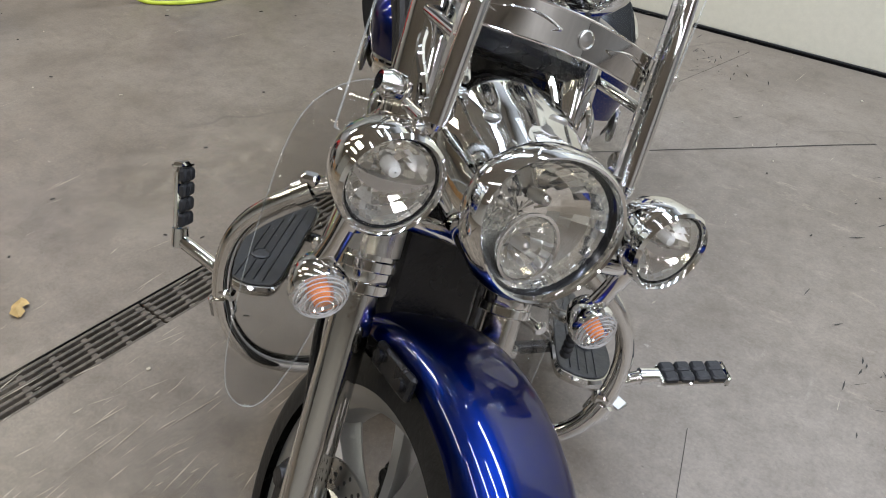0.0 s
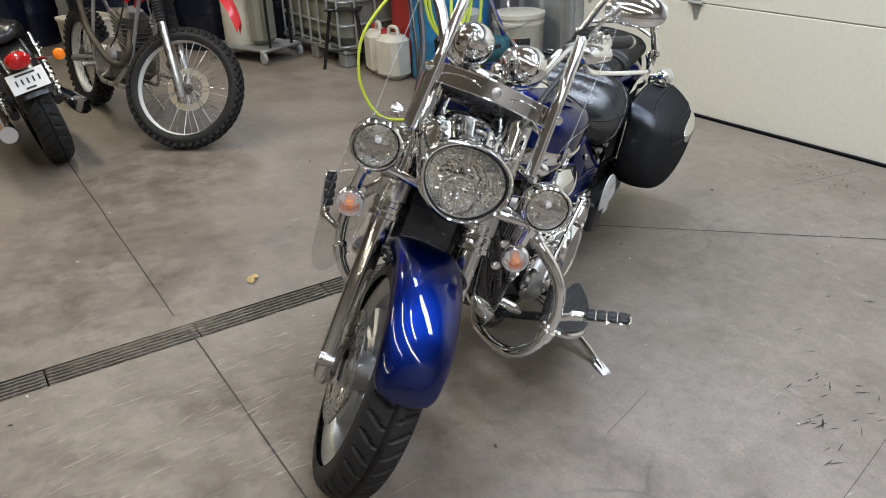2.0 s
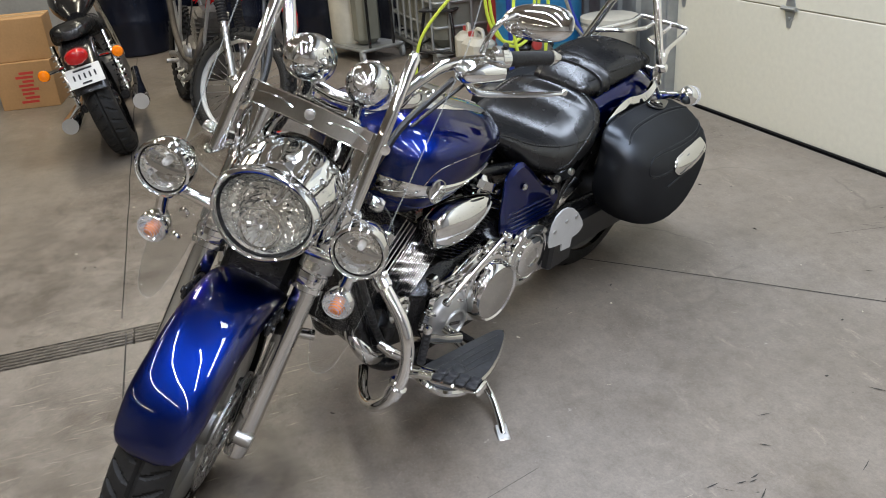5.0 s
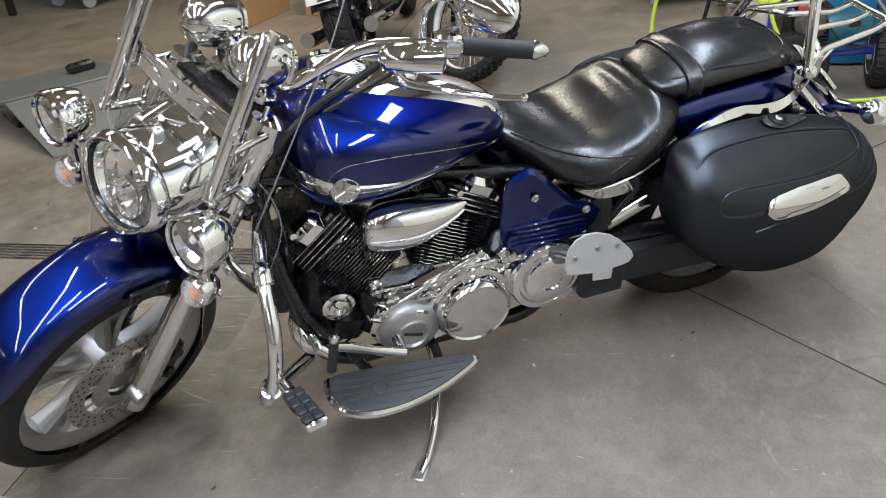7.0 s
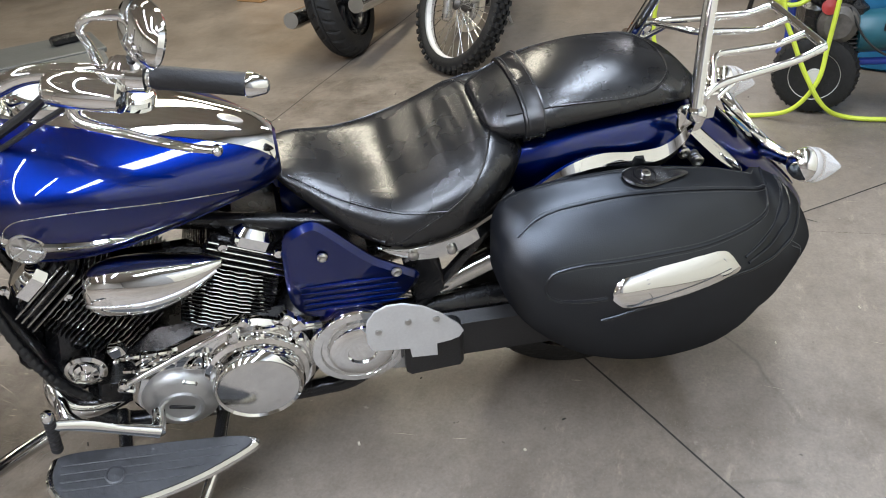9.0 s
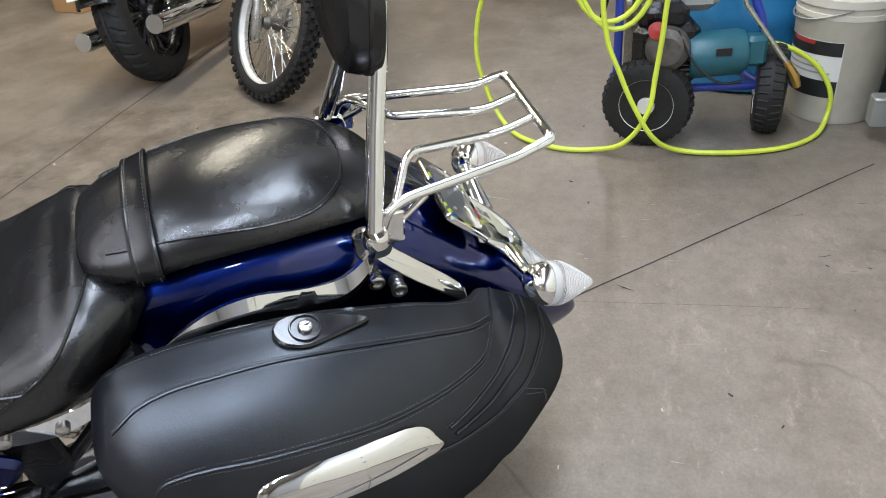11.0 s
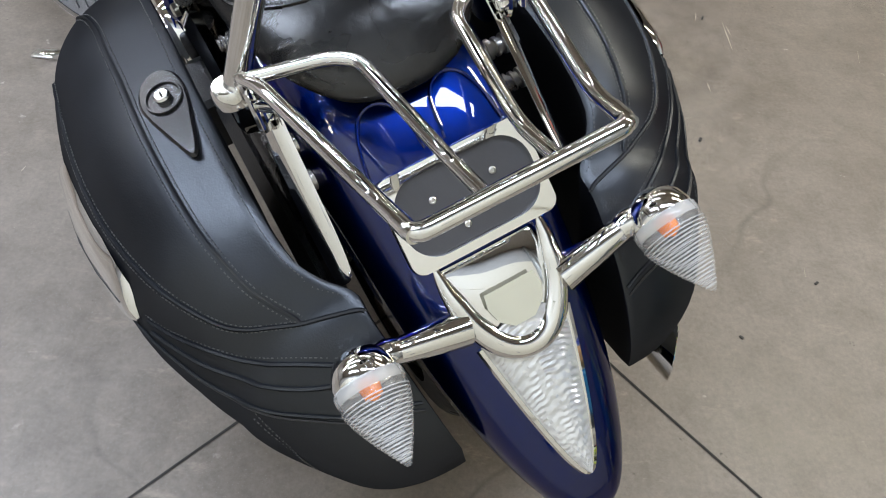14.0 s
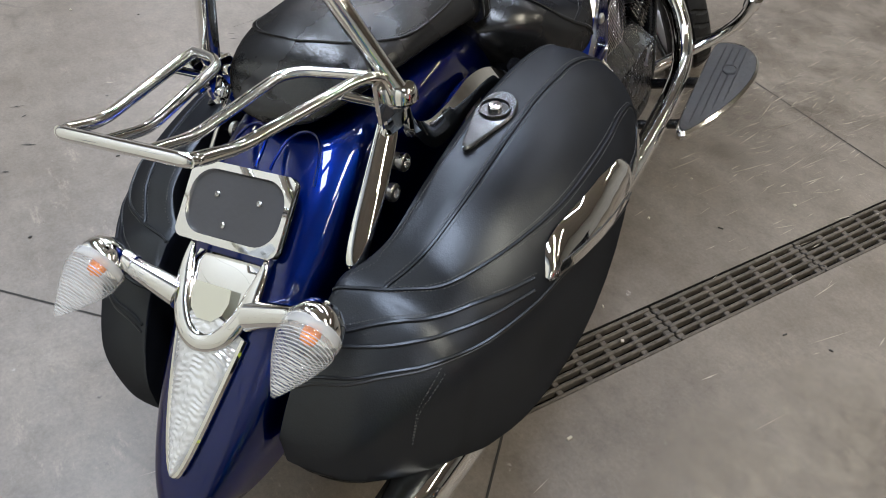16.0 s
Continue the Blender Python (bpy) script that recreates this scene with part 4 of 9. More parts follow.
def front_signal(y, z):
    c0 = np.array([-0.866, y, z])
    d = bp("turn_signal", Shape().lathe([(0.032, 0.0), (0.035, 0.004), (0.036, 0.012), (0.032, 0.03), (0.022, 0.050), (0.008, 0.060), (0.0, 0.061)], c0, (1, 0, 0), 28, cap=False), CHROME, "chrome front turn signal", steer=True)
    prof = [(0.033, 0.0)]
    for i in range(1, 9):
        t = i / 9
        prof += [(0.032 * math.cos(t * 1.45) + 0.001, -0.021 * math.sin(t * 1.5)), (0.036 * math.cos(t * 1.45 + 0.07), -0.021 * math.sin(t * 1.5) + 0.0012)]
    prof.append((0.0, -0.0215))
    bp("lens", Shape().lathe(prof, c0, (1, 0, 0), 26, cap=False), RIBBED, "clear ribbed lens", d, True, sharp=8)
    rb_ = Shape()
    for i in range(1, 7):
        t = i / 7 * 1.45
        rb_.tube([c0 + np.array([-0.0215 * math.sin(t * 1.03), 0.0325 * math.cos(t) * math.cos(a), 0.0325 * math.cos(t) * math.sin(a)]) for a in np.linspace(0, 2 * math.pi, 24, endpoint=False)], 0.0008, 5, closed=True)
    tagged(bp("lens_rib", rb_, RIBEDGE, "", d, True), kind="stuff")
    bp("bulb", Shape().lathe([(0.001, -0.012), (0.011, -0.008), (0.013, 0.004), (0.013, 0.02), (0.0, 0.02)], c0, (1, 0, 0), 14, cap=False), AMBER, "amber bulb", d, True)
    bp("signal_reflector", Shape().lathe([(0.035, 0.003), (0.022, 0.02), (0.0, 0.022)], c0, (1, 0, 0), 20, cap=False), MIRRORMETAL, "", d, True)
    stem = Shape().tube(catmull([c0 + np.array([0.03, 0, 0.02]), c0 + np.array([0.03, 0, 0.06]), c0 + np.array([0.035, 0, 0.11])], 4), [0.015, 0.013, 0.014], 14)
    bp("signal_stem", stem, CHROME, "", d, True)


for y, zl, zs in ((-0.212, 0.842, 0.678), (0.228, 0.832, 0.662)):
    driving_lamp(y, zl)
    front_signal(y, zs)
lb = Shape().tube(filleted([(-0.832, -0.225, 0.772), (-0.825, -0.12, 0.760), (-0.80, -0.06, 0.735), (-0.80, 0.06, 0.735), (-0.825, 0.12, 0.760), (-0.832, 0.23, 0.772)], 0.03), 0.0125, 14)
for y in (-0.216, 0.222):
    lb.tube([(-0.832, y, 0.745), (-0.832, y, 0.79)], [0.017, 0.017], 14)
bp("light_bar", lb, CHROME, "chrome lamp bar", steer=True)

# --- windshield
def screen_pt(a, z):
    """a from -1 to 1 across; the sheet bows forward in the middle."""
    return (-0.775 + 0.46 * (z - 0.87) + 0.075 * a * a, 0.245 * a * (1 - 0.12 * ease(z, 1.15, 1.42)), z)


sc_rows = []
for z in np.linspace(0.80, 1.40, 22):
    f = ease(z, 1.30, 1.40)
    sc_rows.append([screen_pt(a * (1 - 0.25 * f * f), z + (0.035 * (1 - a * a) if z > 1.30 else 0) + (0.075 * (1 - min(abs(a) / 0.55, 1) ** 2) if z < 0.83 else 0)) for a in np.linspace(-1, 1, 25)])
front_ = sc_rows
back_ = [[(x + 0.004, y, z) for x, y, z in r] for r in sc_rows]
scn = Shape()
scn.loft(front_, False, False, False)
glass = bp("windshield", scn, CLEAR, "tall clear windshield", steer=True)
# bright polished edge of the sheet
EDGECLEAR = frosted("clear_edge", (0.55, 0.58, 0.56), 0.74)
edge = [r[0] for r in sc_rows] + sc_rows[-1][1:-1] + [r[-1] for r in reversed(sc_rows)] + list(reversed(sc_rows[0][1:-1]))
bp("screen_edge", Shape().tube(edge, 0.0016, 5, closed=True), EDGECLEAR, "", glass, True)
for sy in (-1, 1):
    post = Shape()
    p0, p1 = np.array([-0.780, sy * 0.162, 0.868]), np.array([-0.622, sy * 0.152, 1.180])
    post.tube([p0 - (p1 - p0) * 0.02, p0, p0 + (p1 - p0) * 0.5, p1, p1 + (p1 - p0) * 0.025], [0.006, 0.013, 0.0135, 0.013, 0.005], 14, flat=0.8)
    ps = bp("windshield_post", post, CHROME, "flat chrome windshield post", steer=True)
    q0, q1 = p0 + np.array([0.022, -sy * 0.002, 0]), p1 + np.array([0.022, -sy * 0.002, 0])
    bp("inner_post", Shape().tube([q0, q1], 0.010, 8, flat=0.6), STEEL, "satin inner clamp bar", ps, True)
    for z in (0.86, 1.0):
        x = -0.77 + (z - 0.86) * 0.46
        kn = Shape().lathe([(0.011, 0), (0.013, 0.006), (0.011, 0.014), (0.0, 0.016)], (x, sy * 0.168, z), (-1, sy * 0.5, 0.3), 14, cap=False)
        bp("post_screw", kn, CHROME, "", ps, True)
    kn = Shape().lathe([(0.016, 0), (0.018, 0.02), (0.012, 0.03)], (-0.715, sy * 0.185, 0.865), (0.1, sy, 0), 16)
    bp("post_knob", kn, CHROME, "", ps, True)
    bp("post_arm", Shape().tube([(-0.77, sy * 0.165, 0.86), (-0.70, sy * 0.155, 0.84)], 0.009, 10), CHROME, "", ps, True)
    bp("post_arm", Shape().tube([(-0.735, sy * 0.160, 0.955), (-0.62, sy * 0.150, 0.93)], 0.008, 10), CHROME, "", ps, True)
# chrome band across the screen, bowed with it, with two dark slits and a round badge
rows_ = []
for a in np.linspace(-0.66, 0.66, 31):
    zz = 0.985 + 0.022 * math.cos(a * 2.2)
    hh = 0.021
    ring = [np.array(screen_pt(a, zz + s * hh)) for s in (-1, 1)]
    rows_.append([ring[0] + (-0.003, 0, 0), ring[1] + (-0.003, 0, 0), ring[1] + (-0.0055, 0, 0), ring[0] + (-0.0055, 0, 0)])
bd = bp("screen_band", Shape().loft(rows_, True, True, True), material("bright_strip", (0.80, 0.79, 0.77), 0.05, 1.0), "bright mirrored strip across the windshield", steer=True)
for j in (0, 1):
    bp("band_edge", Shape().tube([r[j] + np.array((-0.002, 0, 0)) for r in rows_], 0.0016, 6), CHROME, "", bd, True)
for sy in (-1, 1):
    up_, lo_ = [], []
    for a in np.linspace(0.16, 0.56, 14):
        zz = 0.985 + 0.022 * math.cos(a * 2.2)
        t = math.sin(math.pi * (a - 0.16) / 0.40) * 0.010 + 0.0006
        p_ = np.array(screen_pt(sy * a, zz)) + (-0.0066, 0, 0)
        up_.append(p_ + (0, 0, t))
        lo_.append(p_ - (0, 0, t))
    bp("band_slot", Shape().tube(up_ + lo_[::-1], 0.0011, 5, closed=True), CHROME, "", bd, True)
c0 = np.array(screen_pt(0, 1.007)) + (-0.006, 0, 0)
bp("round_badge", Shape().lathe([(0.011, 0), (0.012, 0.002), (0.010, 0.003), (0.009, 0.002), (0.0, 0.003)], c0, (-0.9, 0, 0.42), 28), STEEL, "round satin badge", bd, True)
# smoked lower wind deflectors behind the fork legs
for sy in (-1, 1):
    out = catmull([(0.12, 0.84), (0.20, 0.835), (0.258, 0.77), (0.270, 0.64), (0.264, 0.50), (0.245, 0.440), (0.205, 0.445), (0.172, 0.54), (0.15, 0.70)], 5, True)
    s = Shape()
    s.plate(out, 0.003, lambda a, b, h: (-0.72 - 0.50 * (0.75 - b) + h + 0.9 * (a - 0.12) ** 1.6 if a > 0.12 else -0.72 - 0.50 * (0.75 - b) + h, sy * a, b), 0.001)
    rim_line = [(-0.72 - 0.50 * (0.75 - b) + 0.9 * max(a - 0.12, 0) ** 1.6, sy * a, b) for a, b in out]
    wd = bp("wind_deflector", s, SMOKED, "smoked plastic lower wind deflector", steer=True)
    bp("deflector_edge", Shape().tube(rim_line, 0.0008, 5, closed=True), EDGECLEAR, "", wd, True)
    for b in (0.60, 0.655):
        bt = Shape().lathe([(0.013, 0), (0.013, 0.004), (0.009, 0.008), (0, 0.008)], (-0.725 - 0.5 * (0.75 - b) + 0.004, sy * 0.20, b), (-1, 0, 0), 14, cap=False)
        bp("deflector_bolt", bt, CHROME, "", wd, True)


# --- handlebar and controls
def bar_half(sy):
    return [(-0.545, 0.0, 0.968), (-0.535, sy * 0.06, 0.972), (-0.522, sy * 0.118, 0.992), (-0.455, sy * 0.165, 1.05), (-0.387, sy * 0.212, 1.083), (-0.254, sy * 0.346, 1.105), (-0.160, sy * 0.432, 1.108)]


bar = Shape()
pathl = list(reversed(catmull(bar_half(-1), 6))) + catmull(bar_half(1), 6)[1:]
bar.tube(pathl, 0.0155, 14)
hb_ = bp("handlebar", bar, CHROME, "wide chrome handlebar", steer=True)
for sy in (-1, 1):
    a, b = np.array([-0.262, sy * 0.338, 1.1045]), np.array([-0.166, sy * 0.427, 1.108])
    d = (b - a) / np.linalg.norm(b - a)
    gp = Shape().tube([a - d * 0.01, a, a + (b - a) * 0.05, b, b + d * 0.002], [0.017, 0.0195, 0.0185, 0.0185, 0.0185], 18)
    bp("grip", gp, GRIPRUBBER, "black rubber grip with a chrome end", hb_, True)
    bp("grip_end", Shape().tube([b, b + d * 0.004, b + d * 0.012, b + d * 0.034, b + d * 0.038], [0.017, 0.0205, 0.020, 0.012, 0.006], 18), CHROME, "chrome grip end", hb_, True)
    sw = Shape()
    m0 = a - d * 0.045
    sw.tube([m0 - d * 0.028, m0 - d * 0.026, m0 - d * 0.002, m0, m0 + d * 0.002, m0 + d * 0.028, m0 + d * 0.03], [0.018, 0.026, 0.027, 0.024, 0.027, 0.026, 0.018], 18)
    sw.box(m0 + np.array([0, 0, 0.022]), (0.045, 0.03, 0.02), pose(0, 0, 0, 0, 0, sy * 45), 0.006)
    bp("switch_housing", sw, CHROME, "chrome switch housing", hb_, True)
    bp("switch_button", Shape().box(m0 + np.array([0.012, sy * 0.006, 0.036]), (0.020, 0.014, 0.010), None, 0.003), PLASTIC, "", hb_, True)
    rs = Shape()
    r0, r1 = np.array([-0.395, sy * 0.245, 1.083]), np.array([-0.318, sy * 0.322, 1.090])
    rd = (r1 - r0) / np.linalg.norm(r1 - r0)
    rs.tube([r0 - rd * 0.016, r0 - rd * 0.008, r0, (r0 + r1) / 2, r1, r1 + rd * 0.008], [0.008, 0.024, 0.030, 0.034, 0.033, 0.020], 20, flat=0.85)
    bp("fluid_reservoir", rs, CHROME, "chrome fluid reservoir", hb_, True)
    lv = Shape()
    piv = np.array([-0.385, sy * 0.262, 1.050])
    ball = np.array([-0.262, sy * 0.494, 1.083])
    lv.tube(catmull([piv + (0.01, 0, 0.01), piv + (0.0, sy * 0.03, -0.004), np.array([-0.345, sy * 0.36, 1.052]), np.array([-0.295, sy * 0.45, 1.072]), ball], 6), [0.012, 0.012, 0.0085, 0.007, 0.006], 10, flat=0.75)
    lv.lathe([(0.0, -0.009), (0.007, -0.006), (0.009, 0), (0.007, 0.006), (0, 0.009)], ball, (0, 0, 1), 14, cap=False)
    bp("lever", lv, CHROME, "chrome ball-end lever", hb_, True)
    # mirror
    mb = np.array([-0.322, sy * 0.268, 1.115])
    mc = np.array([-0.275, sy * 0.36, 1.222])
    st = Shape().tube(catmull([mb, mb + (-0.004, 0, 0.035), mb + (-0.012, sy * 0.006, 0.075), mb + (0.004, sy * 0.02, 0.10), mc - (0.006, sy * 0.05, 0.006)], 6), [0.009, 0.007, 0.0065, 0.0065, 0.009], 10)
    bp("mirror", st, CHROME, "oval chrome mirror on a stalk", hb_, True)
    fwd = np.array([0.86, sy * 0.30, -0.42])
    fwd /= np.linalg.norm(fwd)
    e1 = np.array([0.35, sy * 0.92, 0.10])
    e1 -= fwd * (e1 @ fwd)
    e1 /= np.linalg.norm(e1)
    e2 = np.cross(fwd, e1)
    oval = [(0.088 * math.copysign(abs(math.cos(t)) ** 0.85, math.cos(t)), 0.044 * math.copysign(abs(math.sin(t)) ** 0.9, math.sin(t)) * (1 + 0.12 * math.cos(t))) for t in np.linspace(0, 2 * math.pi, 40, endpoint=False)]
    shell = Shape().loft([[mc + e1 * x * k + e2 * y * k + fwd * h for x, y in oval] for k, h in ((0.95, 0.006), (1.0, 0.002), (0.98, -0.006), (0.8, -0.018), (0.4, -0.026))], True, False, True)
    bp("mirror_shell", shell, CHROME, "", hb_, True)
    bp("mirror_glass", Shape().loft([[mc + e1 * x * k + e2 * y * k + fwd * h for x, y in oval] for k, h in ((0.95, 0.004), (0.93, 0.0055))], True, True, True), material("mirror_glass", (0.75, 0.77, 0.80), 0.02, 1.0), "mirror glass", hb_, True)
    # chrome bullet cups over the riser ends
    cc = np.array([-0.570, sy * 0.074, 1.045])
    cd = np.array([-0.80, sy * 0.05, 0.42])
    bp("riser_cup", Shape().lathe([(0.0, 0.066), (0.018, 0.062), (0.039, 0.046), (0.050, 0.020), (0.054, -0.014), (0.052, -0.040), (0.056, -0.042), (0.056, -0.051), (0.036, -0.053), (0.0, -0.046)], cc, cd, 32, cap=False), CHROME, "chrome bullet-shaped gauge cup", hb_, True)
    bp("riser", Shape().tube([cc - (0.0, 0, 0.02), (-0.545, sy * 0.062, 0.975), (-0.548, sy * 0.062, 0.915)], [0.017, 0.02, 0.022], 14), CHROME, "chrome handlebar riser", hb_, True)
    bp("control_cable", Shape().tube(catmull([(-0.405, sy * 0.235, 1.062), (-0.44, sy * 0.21, 1.02), (-0.52, sy * 0.17, 0.95), (-0.62, sy * 0.15, 0.86), (-0.66, sy * 0.13, 0.74)], 8), 0.0085, 8), PLASTIC, "black control cable", hb_, True)
    bp("control_cable", Shape().tube(catmull([(-0.37, sy * 0.27, 1.062), (-0.45, sy * 0.22, 0.995), (-0.55, sy * 0.16, 0.90), (-0.63, sy * 0.12, 0.78)], 8), 0.005, 8), PLASTIC, "black control cable", hb_, True)
for k, y in enumerate((-0.10, -0.05, 0.06, 0.11)):
    wires = Shape().tube(catmull([(-0.57, y, 0.94), (-0.65, y * 1.4, 0.90), (-0.70, y * 1.3, 0.86), (-0.72, y, 0.78)], 6), 0.006, 8)
    bp("chrome_hose", wires, CHROME, "braided chrome hose", steer=True)
cl_ = Shape().box((-0.545, 0, 0.925), (0.07, 0.17, 0.035), pose(0, 0, 0, 0, 31, 0), 0.012)
bp("upper_yoke", cl_, CHROME, "chrome upper yoke", steer=True)


# --- tank
TANK = [(-0.520, 0.805, 0.030, 0.025, 0.040), (-0.512, 0.812, 0.085, 0.050, 0.082), (-0.480, 0.825, 0.165, 0.075, 0.145), (-0.420, 0.836, 0.212, 0.087, 0.185), (-0.300, 0.834, 0.222, 0.079, 0.179), (-0.180, 0.811, 0.192, 0.066, 0.132), (-0.070, 0.772, 0.138, 0.060, 0.070), (-0.010, 0.748, 0.098, 0.054, 0.037), (0.020, 0.738, 0.06, 0.039, 0.022)]
tk = keyed(TANK, 40)
NT, NB = 2.0, 2.5


def tank_y(x, z):
    zc, w, ht, hb = (np.interp(x, tk[:, 0], tk[:, j]) for j in (1, 2, 3, 4))
    r = min(abs(z - zc) / (ht if z > zc else hb), 0.999)
    n = NT if z > zc else NB
    return w * (1 - r**n) ** (1 / n)


def tank_top(x, y):
    zc, w, ht = (np.interp(x, tk[:, 0], tk[:, j]) for j in (1, 2, 3))
    return zc + ht * (1 - min(abs(y) / w, 0.98) ** NT) ** (1 / NT)


tank = bp("fuel_tank", Shape().loft([superring(x, 0, zc, w, ht, hb, NT, NB, 72) for x, zc, w, ht, hb in tk]), BLUE, "metallic blue teardrop fuel tank")
for sy in (-1, 1):
    rows_ = []
    for f in np.linspace(0, 1, 30):
        x = -0.508 + 0.350 * f
        zt, zb = 0.802 - 0.052 * f - 0.012 * math.sin(f * 3.1), 0.748 - 0.012 * f + 0.0 * f
        zt, zb = (zt + zb) / 2 + (zt - zb) / 2 * (1 - f**3), (zt + zb) / 2 - (zt - zb) / 2 * (1 - f**3) - 0.0005
        row = []
        for k in range(6):
            z = zb + (zt - zb) * k / 5
            row.append((x, sy * (tank_y(x, z) + (0.0055 if 0 < k < 5 else 0.0005)), z))
        rows_.append(row)
    t_ = bp("tank_trim", Shape().loft(rows_, False, False, False), CHROME, "chrome side trim with a round badge", tank)
    bx, bz = -0.412, 0.766
    by = tank_y(bx, bz) + 0.004
    bg = Shape().lathe([(0.030, 0), (0.031, 0.004), (0.027, 0.006), (0.026, 0.002), (0.0, 0.002)], (bx, sy * by, bz), (0, sy, 0.05), 32)
    bp("tank_badge", bg, STEEL, "round badge", tank)
    for k in range(3):
        a = math.radians(90 + 120 * k)
        bg = Shape().tube([(bx, sy * (by + 0.004), bz), (bx + 0.026 * math.cos(a), sy * (by + 0.005), bz + 0.026 * math.sin(a))], 0.0035, 6)
        bg.tube([(bx, sy * (by + 0.004), bz), (bx - 0.022 * math.cos(a), sy * (by + 0.004), bz - 0.022 * math.sin(a))], 0.0015, 6)
        bp("badge_spoke", bg, STEEL, "", tank)
    ps_ = Shape().tube([(x, sy * (tank_y(x, z) + 0.0006), z) for x, z in catmull([(-0.445, 0.785), (-0.428, 0.812), (-0.39, 0.829), (-0.29, 0.828), (-0.17, 0.797), (-0.06, 0.757)], 8)], 0.0009, 5)
    bp("pin_stripe", ps_, STEEL, "", tank)
for sy in (-1, 1):
    sm = Shape().tube([(x, sy * (tank_y(x, z) + 0.001), z) for x, z in catmull([(-0.49, 0.735), (-0.40, 0.70), (-0.25, 0.70), (-0.10, 0.715), (0, 0.722)], 8)], 0.0025, 6)
    bp("tank_seam", sm, BLUE, "", tank)
rows_ = []
for f in np.linspace(0, 1, 34):
    x = -0.470 + 0.485 * f
    hwid = 0.02 + 0.115 * math.sin(min(f * 2.6, 1.25)) * (1 - 0.62 * f)
    row = []
    for k in np.linspace(-1, 1, 15):
        y = hwid * k
        row.append((x, y, tank_top(x, y) + (0.010 * (1 - k**4) + 0.0008)))
    rows_.append(row)
con = bp("tank_console", Shape().loft(rows_, False, False, False), CHROME, "long chrome tank console")
gx = -0.355
gz = tank_top(gx, 0)
gd_ = (0.28, 0, 1)
gau = bp("speedometer", Shape().lathe([(0.070, -0.02), (0.072, 0.018), (0.066, 0.028), (0.060, 0.029), (0.057, 0.022)], (gx, 0, gz), gd_, 40, cap=False), CHROME, "round chrome speedometer on the tank")
bp("dial", Shape().lathe([(0.058, 0.018), (0.0, 0.0185)], (gx, 0, gz), gd_, 32, cap=False), material("dial_face", (0.55, 0.55, 0.52), 0.4), "pale dial face", gau)
tk_ = Shape()
for i in range(19):
    a = math.radians(-45 + i * 15)
    tk_.box((gx + 0.047 * math.cos(a), 0.047 * math.sin(a), gz + 0.0205 - 0.28 * 0.047 * math.cos(a)), (0.010, 0.002, 0.001), pose(0, 0, 0, 0, 16, math.degrees(a)))
tagged(bp("dial_tick", tk_, GLOSSBLACK, "", gau), kind="stuff")
bp("dial_glass", Shape().lathe([(0.060, 0.026), (0.03, 0.029), (0.0, 0.030)], (gx, 0, gz), gd_, 28, cap=False), CLEAR, "", gau)
cx_ = -0.215
bp("fuel_cap", Shape().lathe([(0.040, 0), (0.041, 0.010), (0.036, 0.016), (0.012, 0.018), (0.0, 0.018)], (cx_, 0, tank_top(cx_, 0) + 0.008), (0.25, 0, 1), 32, cap=False), CHROME, "chrome fuel cap", con)
bd_ = Shape().plate([(0.022 * math.cos(t), 0.012 * math.sin(t)) for t in np.linspace(0, 2 * math.pi, 24, endpoint=False)], 0.003, lambda a, b, h: (-0.055 + a, b - 0.015, tank_top(-0.055 + a, b) + 0.010 + h), 0.001)
bp("console_badge", bd_, STEEL, "", con)

# --- seats
SEAT = [(0.0, 0.733, 0.042, 0.008, 0.017), (0.012, 0.728, 0.072, 0.012, 0.031), (0.05, 0.709, 0.103, 0.025, 0.052), (0.13, 0.658, 0.156, 0.054, 0.074), (0.22, 0.633, 0.198, 0.078, 0.078), (0.3, 0.646, 0.205, 0.091, 0.085), (0.36, 0.669, 0.201, 0.092, 0.095), (0.41, 0.698, 0.181, 0.08, 0.1), (0.455, 0.714, 0.146, 0.05, 0.075), (0.485, 0.719, 0.101, 0.02, 0.035)]
sk = keyed(SEAT, 64)


def seat_relief(x, t):
    """How far the top sinks: dished in the middle, with two soft hollows and a rolled rear rim."""
    return 0.024 * math.exp(-((t / 0.72) ** 4)) * math.exp(-(((x - 0.24) / 0.12) ** 2)) - 0.004 * math.exp(-(((x - 0.325) / 0.020) ** 2)) * math.exp(-((t / 0.62) ** 4)) + 0.005 * math.exp(-(((x - 0.375) / 0.016) ** 2)) * math.exp(-((t / 0.66) ** 4))


rings = []
for x, zc, w, ht, hb in sk:
    rings.append([(px, py, pz - (seat_relief(x, abs(py) / w) if pz > zc else 0)) for px, py, pz in superring(x, 0, zc, w, ht, hb, 2.4, 2.4, 72)])
seat = bp("rider_seat", Shape().loft(rings), LEATHER, "black leather rider's seat, creased and shiny")


def seat_pt(x, deg, side, off=0.0008):
    """A point on the seat; deg runs from the flank (0) over the top (90)."""
    zc, w, ht, hb = (np.interp(x, sk[:, 0], sk[:, j]) for j in (1, 2, 3, 4))
    c, s = math.cos(math.radians(deg)), math.sin(math.radians(deg))
    e = 2 / 2.4
    y, z = w * abs(c) ** e, zc + (ht if s >= 0 else hb) * math.copysign(abs(s) ** e, s)
    if s > 0:
        z -= seat_relief(x, y / w)
    return (x, side * (y + off), z + off)


